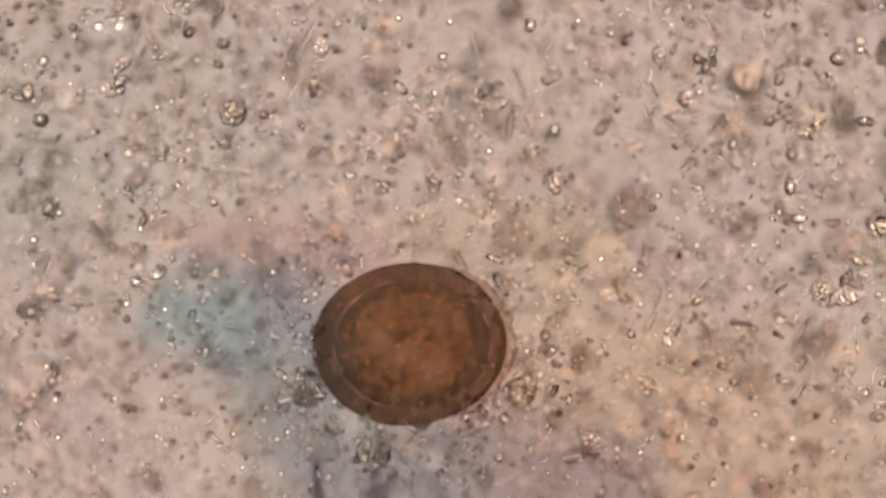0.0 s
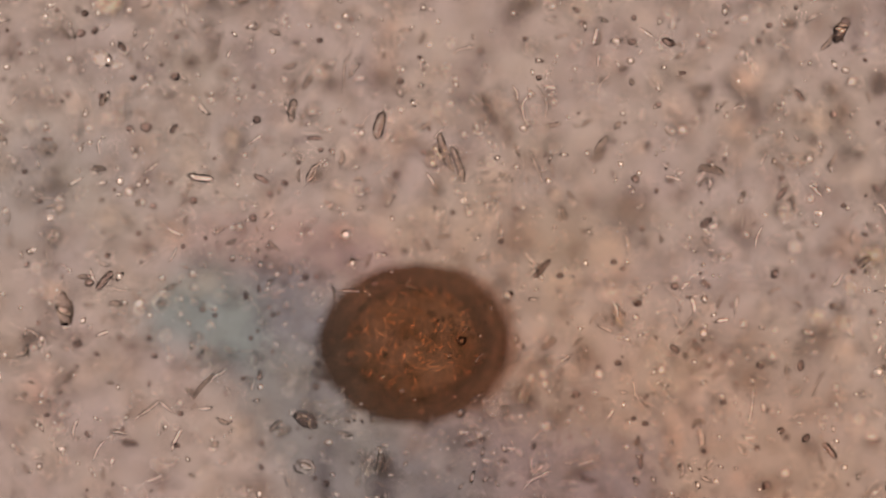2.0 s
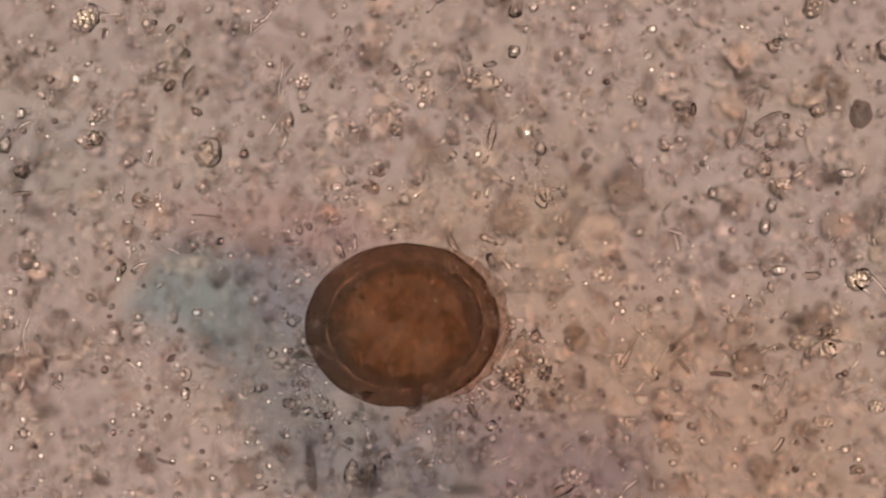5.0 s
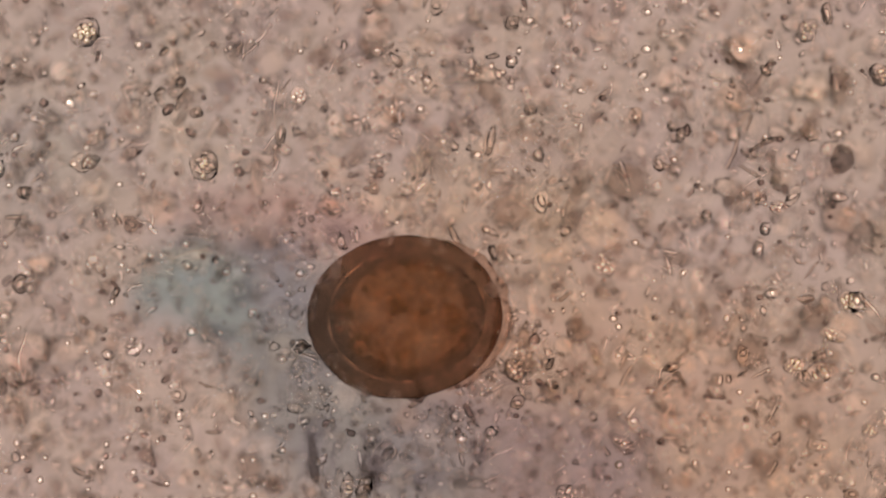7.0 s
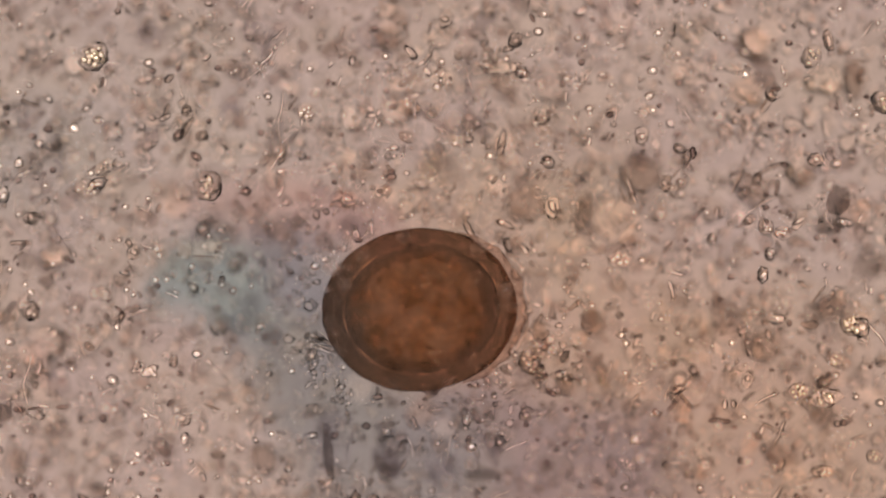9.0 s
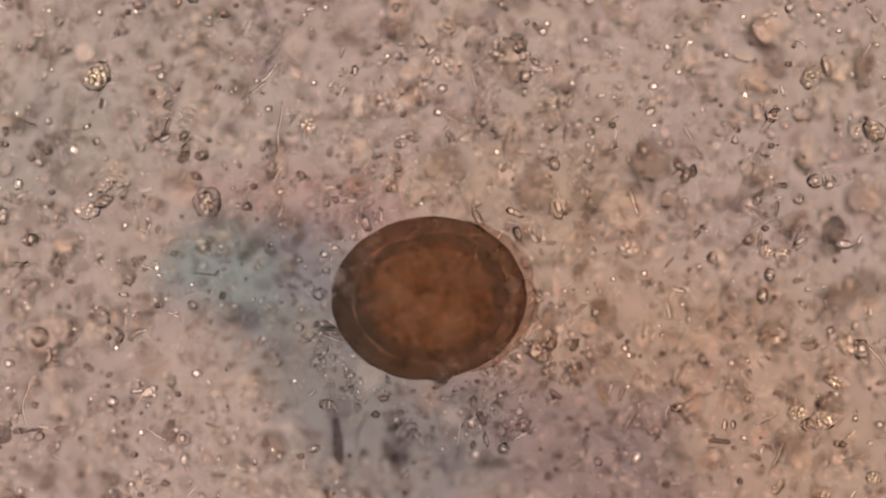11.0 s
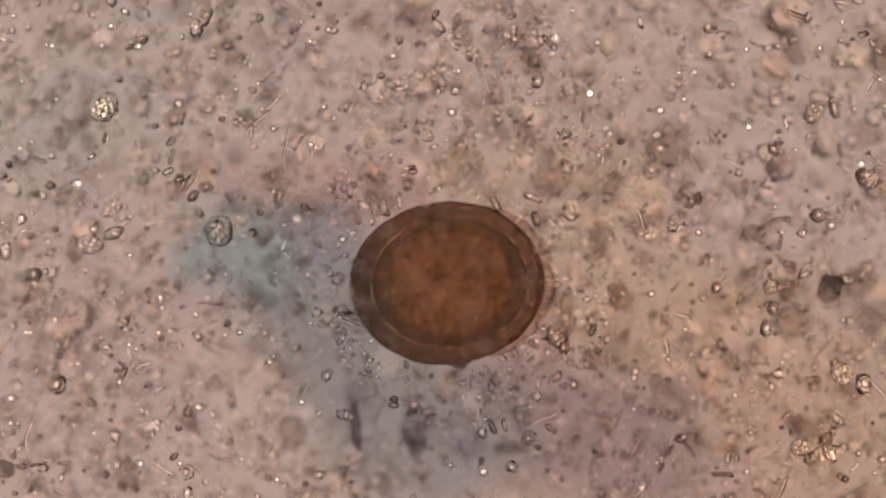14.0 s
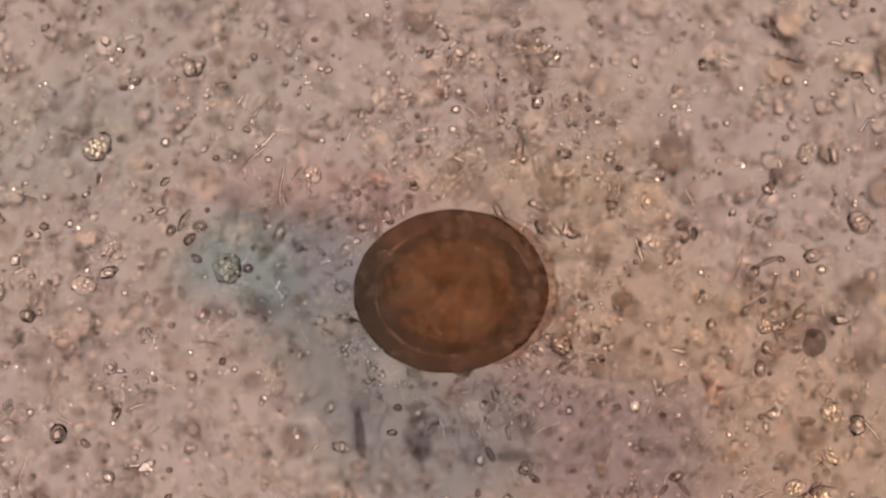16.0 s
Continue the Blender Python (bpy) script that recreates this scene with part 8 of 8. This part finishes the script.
def resting():
    """Blurred lumps and globules that lie on the slide."""
    rng = random.Random(5)
    for i in range(120):
        x, y = rng.uniform(-160, 165), rng.uniform(-85, 125)
        if math.hypot(x / 1.2, y) < 24:
            continue
        rx = rng.uniform(2.0, 6.0)
        ry = rx * rng.uniform(0.5, 1.0)
        z = rng.uniform(1.5, 8)
        mat = rng.choice((M_YELLOW, M_ROSE, M_PALE, M_PALE, M_YELLOW, M_BROWN, M_VIOLET, M_PALE, M_YELLOW, M_VIOLET))
        globule(x, y, rx, ry, rng.uniform(0, 180), z, (0, 0), mat, i, 0.3)


resting()


def debris(name, count, z_low, z_high, seed, box, speed, sizes, material, skip, rough=0.33):
    """Specks past counting, joined into one body that drifts as one."""
    rng = np.random.RandomState(seed)
    base, tri = ICO[1]
    verts, faces = [], []
    made = 0
    while made < count:
        x, y = rng.uniform(box[0], box[1]), rng.uniform(box[2], box[3])
        if skip(x, y):
            made += 0.2
            continue
        d = rng.uniform(*sizes) * (1.0 if rng.rand() < 0.8 else 1.5)
        long = rng.choice((0.8, 1.0, 1.3, 1.9, 2.8)) if rough > 0.2 else rng.choice((1.0, 1.0, 1.1, 1.8))
        d /= math.sqrt(max(1.0, long))
        a = rng.normal(1.2, 1.0)
        p = base * (1 + rng.uniform(-rough, rough, (len(base), 1))) * np.array((d / 2 * long, d / 2, d / 2))
        c, s = math.cos(a), math.sin(a)
        p = np.stack((p[:, 0] * c - p[:, 1] * s + x, p[:, 0] * s + p[:, 1] * c + y, p[:, 2] + rng.uniform(z_low, z_high)), 1)
        faces.append(tri + len(verts) * len(base))
        verts.append(p * UM)
        made += 1
    ob = new(name, mesh_of(name, np.concatenate(verts), np.concatenate(faces), material))
    tagged(ob, "countless fine specks and rods afloat in the fluid", "debris", kind="stuff")
    return suspended(ob, 0, 0, 0, velocity=(FLOW.x * speed, FLOW.y * speed))


def near_egg(x, y):
    return slip(x, y) < 0.55 and y > -60 or math.hypot(x / 1.2, y) < 36


FIELD = (-170, 175, -170, 170)
# the M_BEAD specks owe their bright cores to its tint above one
debris("fine_debris", 560, 16, 35, 1, FIELD, 1.0, (0.7, 1.7), M_CLEAR, near_egg)
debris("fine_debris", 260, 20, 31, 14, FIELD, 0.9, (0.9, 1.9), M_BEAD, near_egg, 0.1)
debris("fine_debris", 180, 16, 35, 2, FIELD, 0.95, (0.9, 2.0), M_DARK, near_egg, 0.12)
debris("fine_debris", 1600, 16, 33, 9, FIELD, 0.95, (0.9, 2.4), M_FAINT, near_egg)
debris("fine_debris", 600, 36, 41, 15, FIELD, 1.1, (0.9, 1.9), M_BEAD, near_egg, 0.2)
debris("fine_debris", 120, 35, 42, 16, FIELD, 1.1, (0.7, 1.7), M_DARK, near_egg, 0.12)
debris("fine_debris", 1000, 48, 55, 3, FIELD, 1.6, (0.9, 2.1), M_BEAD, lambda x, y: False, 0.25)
debris("fine_debris", 380, 47, 56, 4, FIELD, 1.55, (0.9, 2.2), M_DARK, lambda x, y: False, 0.12)

def fragments(count, z_low, z_high, seed, box, speed, lengths, widths, material, skip):
    """Short curled fragments past counting, joined into one body that drifts as one."""
    rng = np.random.RandomState(seed)
    spots = [(rng.uniform(box[0], box[1]), rng.uniform(box[2], box[3]), rng.uniform(z_low, z_high)) for _ in range(count)]
    spots = [p for p in spots if not skip(p[0], p[1])]
    ob = new("curled_debris", curls("curled_debris", spots, lengths, widths, material, seed))
    tagged(ob, "countless short curled fragments afloat in the fluid", "debris", kind="stuff")
    return suspended(ob, 0, 0, 0, velocity=(FLOW.x * speed, FLOW.y * speed))


BED = (-155, 168, -80, 115)


def under_egg(x, y):
    return math.hypot(x / 31.5, y / 27.0) < 1


def still_water(x, y):
    return under_egg(x, y) or not near_egg(x, y)


def open_field(x, y):
    return False


fragments(430, 14, 37, 31, FIELD, 0.97, (2.0, 6.0), (0.6, 1.3), M_CLEAR, near_egg)
fragments(230, 13, 34, 32, FIELD, 0.93, (2.0, 5.5), (0.7, 1.6), M_GREEN, near_egg)
fragments(430, 47, 55, 33, FIELD, 1.6, (2.0, 6.5), (0.6, 1.5), M_CLEAR, open_field)
fragments(330, 47, 55, 34, FIELD, 1.55, (2.0, 5.5), (0.7, 1.7), M_GREEN, open_field)
fragments(360, 35, 41, 37, FIELD, 1.1, (2.0, 5.5), (0.6, 1.4), M_CLEAR, near_egg)
fragments(200, 35, 41, 38, FIELD, 1.05, (2.0, 5.0), (0.7, 1.6), M_GREEN, near_egg)
fragments(110, 35, 41, 39, (-46, 95, -22, 115), 0.0, (1.6, 5.0), (0.6, 1.3), M_CLEAR, still_water)
debris("fine_debris", 170, 35, 41, 20, (-46, 95, -62, 115), 0.0, (0.9, 1.9), M_BEAD, still_water, 0.2)
fragments(120, 20, 28, 35, (-46, 95, -22, 115), 0.0, (1.6, 5.0), (0.6, 1.3), M_CLEAR, still_water)
fragments(70, 20, 28, 36, (-46, 95, -22, 115), 0.0, (1.6, 4.6), (0.7, 1.5), M_GREEN, still_water)
debris("settled_debris", 260, 19, 28, 18, (-70, 70, -62, -10), 0.0, (0.8, 2.4), M_FAINT, still_water)
debris("settled_debris", 40, 19, 28, 19, (-70, 70, -62, -10), 0.0, (0.8, 1.8), M_BEAD, still_water, 0.12)
debris("settled_debris", 1500, 5, 19, 6, BED, 0.0, (1.2, 2.8), M_MOTE, under_egg)
debris("settled_debris", 560, 5, 19, 7, BED, 0.0, (1.0, 2.4), M_BROWN, under_egg)
debris("settled_debris", 380, 18, 28, 10, (-46, 95, -22, 115), 0.0, (1.0, 2.8), M_FAINT, still_water)
debris("settled_debris", 45, 12, 28, 11, (-46, 95, -22, 115), 0.0, (0.8, 1.8), M_BEAD, still_water, 0.2)
debris("settled_debris", 45, 18, 28, 17, (-46, 95, -22, 115), 0.0, (0.7, 1.6), M_DARK, still_water, 0.12)
debris("settled_debris", 620, 8, 17, 12, BED, 0.0, (2.4, 5.0), M_SOFT, under_egg)
debris("settled_debris", 450, 8, 17, 13, BED, 0.0, (2.2, 4.6), M_YELLOW, under_egg)
debris("settled_debris", 1200, 3, 12, 8, BED, 0.0, (2.0, 4.5), M_PALE, under_egg)


# ---- what drifts, drifts ----
def drift_rows(start, turn, tilt, velocity, roll):
    """Rows of a thing's drift: by its own velocity from its place at 7 s, along its way points, or as the fluid runs."""
    times = [0, 2, 4, 6, 7, 8, 10, 12, 14, 16]
    points = [(7.0, start.x, start.y)]
    if velocity is not None and isinstance(velocity[0], tuple):
        points = list(velocity)
        first, last = points[0][0], points[-1][0]
        times = sorted({float(t) for t in times if t < first - 0.3 or t > last + 0.3} | {p[0] for p in points})
    rows = []
    for t in times:
        if velocity is not None and not isinstance(velocity[0], tuple):
            p = start + Vector((velocity[0], velocity[1], 0)) * (t - 7)
        else:
            near = min(points, key=lambda q: abs(q[0] - t))
            p = carried_along(Vector((near[1], near[2], start.z)), near[0], t) if near[0] != t else Vector((near[1], near[2], start.z))
        rows.append((t, pose(p.x * UM, p.y * UM, p.z * UM, tilt, 0, turn + roll * (t - 7))))
    if rows[0][0] > 0:
        rows.insert(0, (0.0, rows[0][1]))
    if rows[-1][0] < 16:
        rows.append((16.0, rows[-1][1]))
    return rows


def motions():
    for ob, start, turn, tilt, velocity, roll in DRIFTERS:
        if velocity is None or isinstance(velocity[0], tuple) or velocity[0] or velocity[1]:
            walk(ob, drift_rows(start, turn, tilt, velocity, roll))


motions()
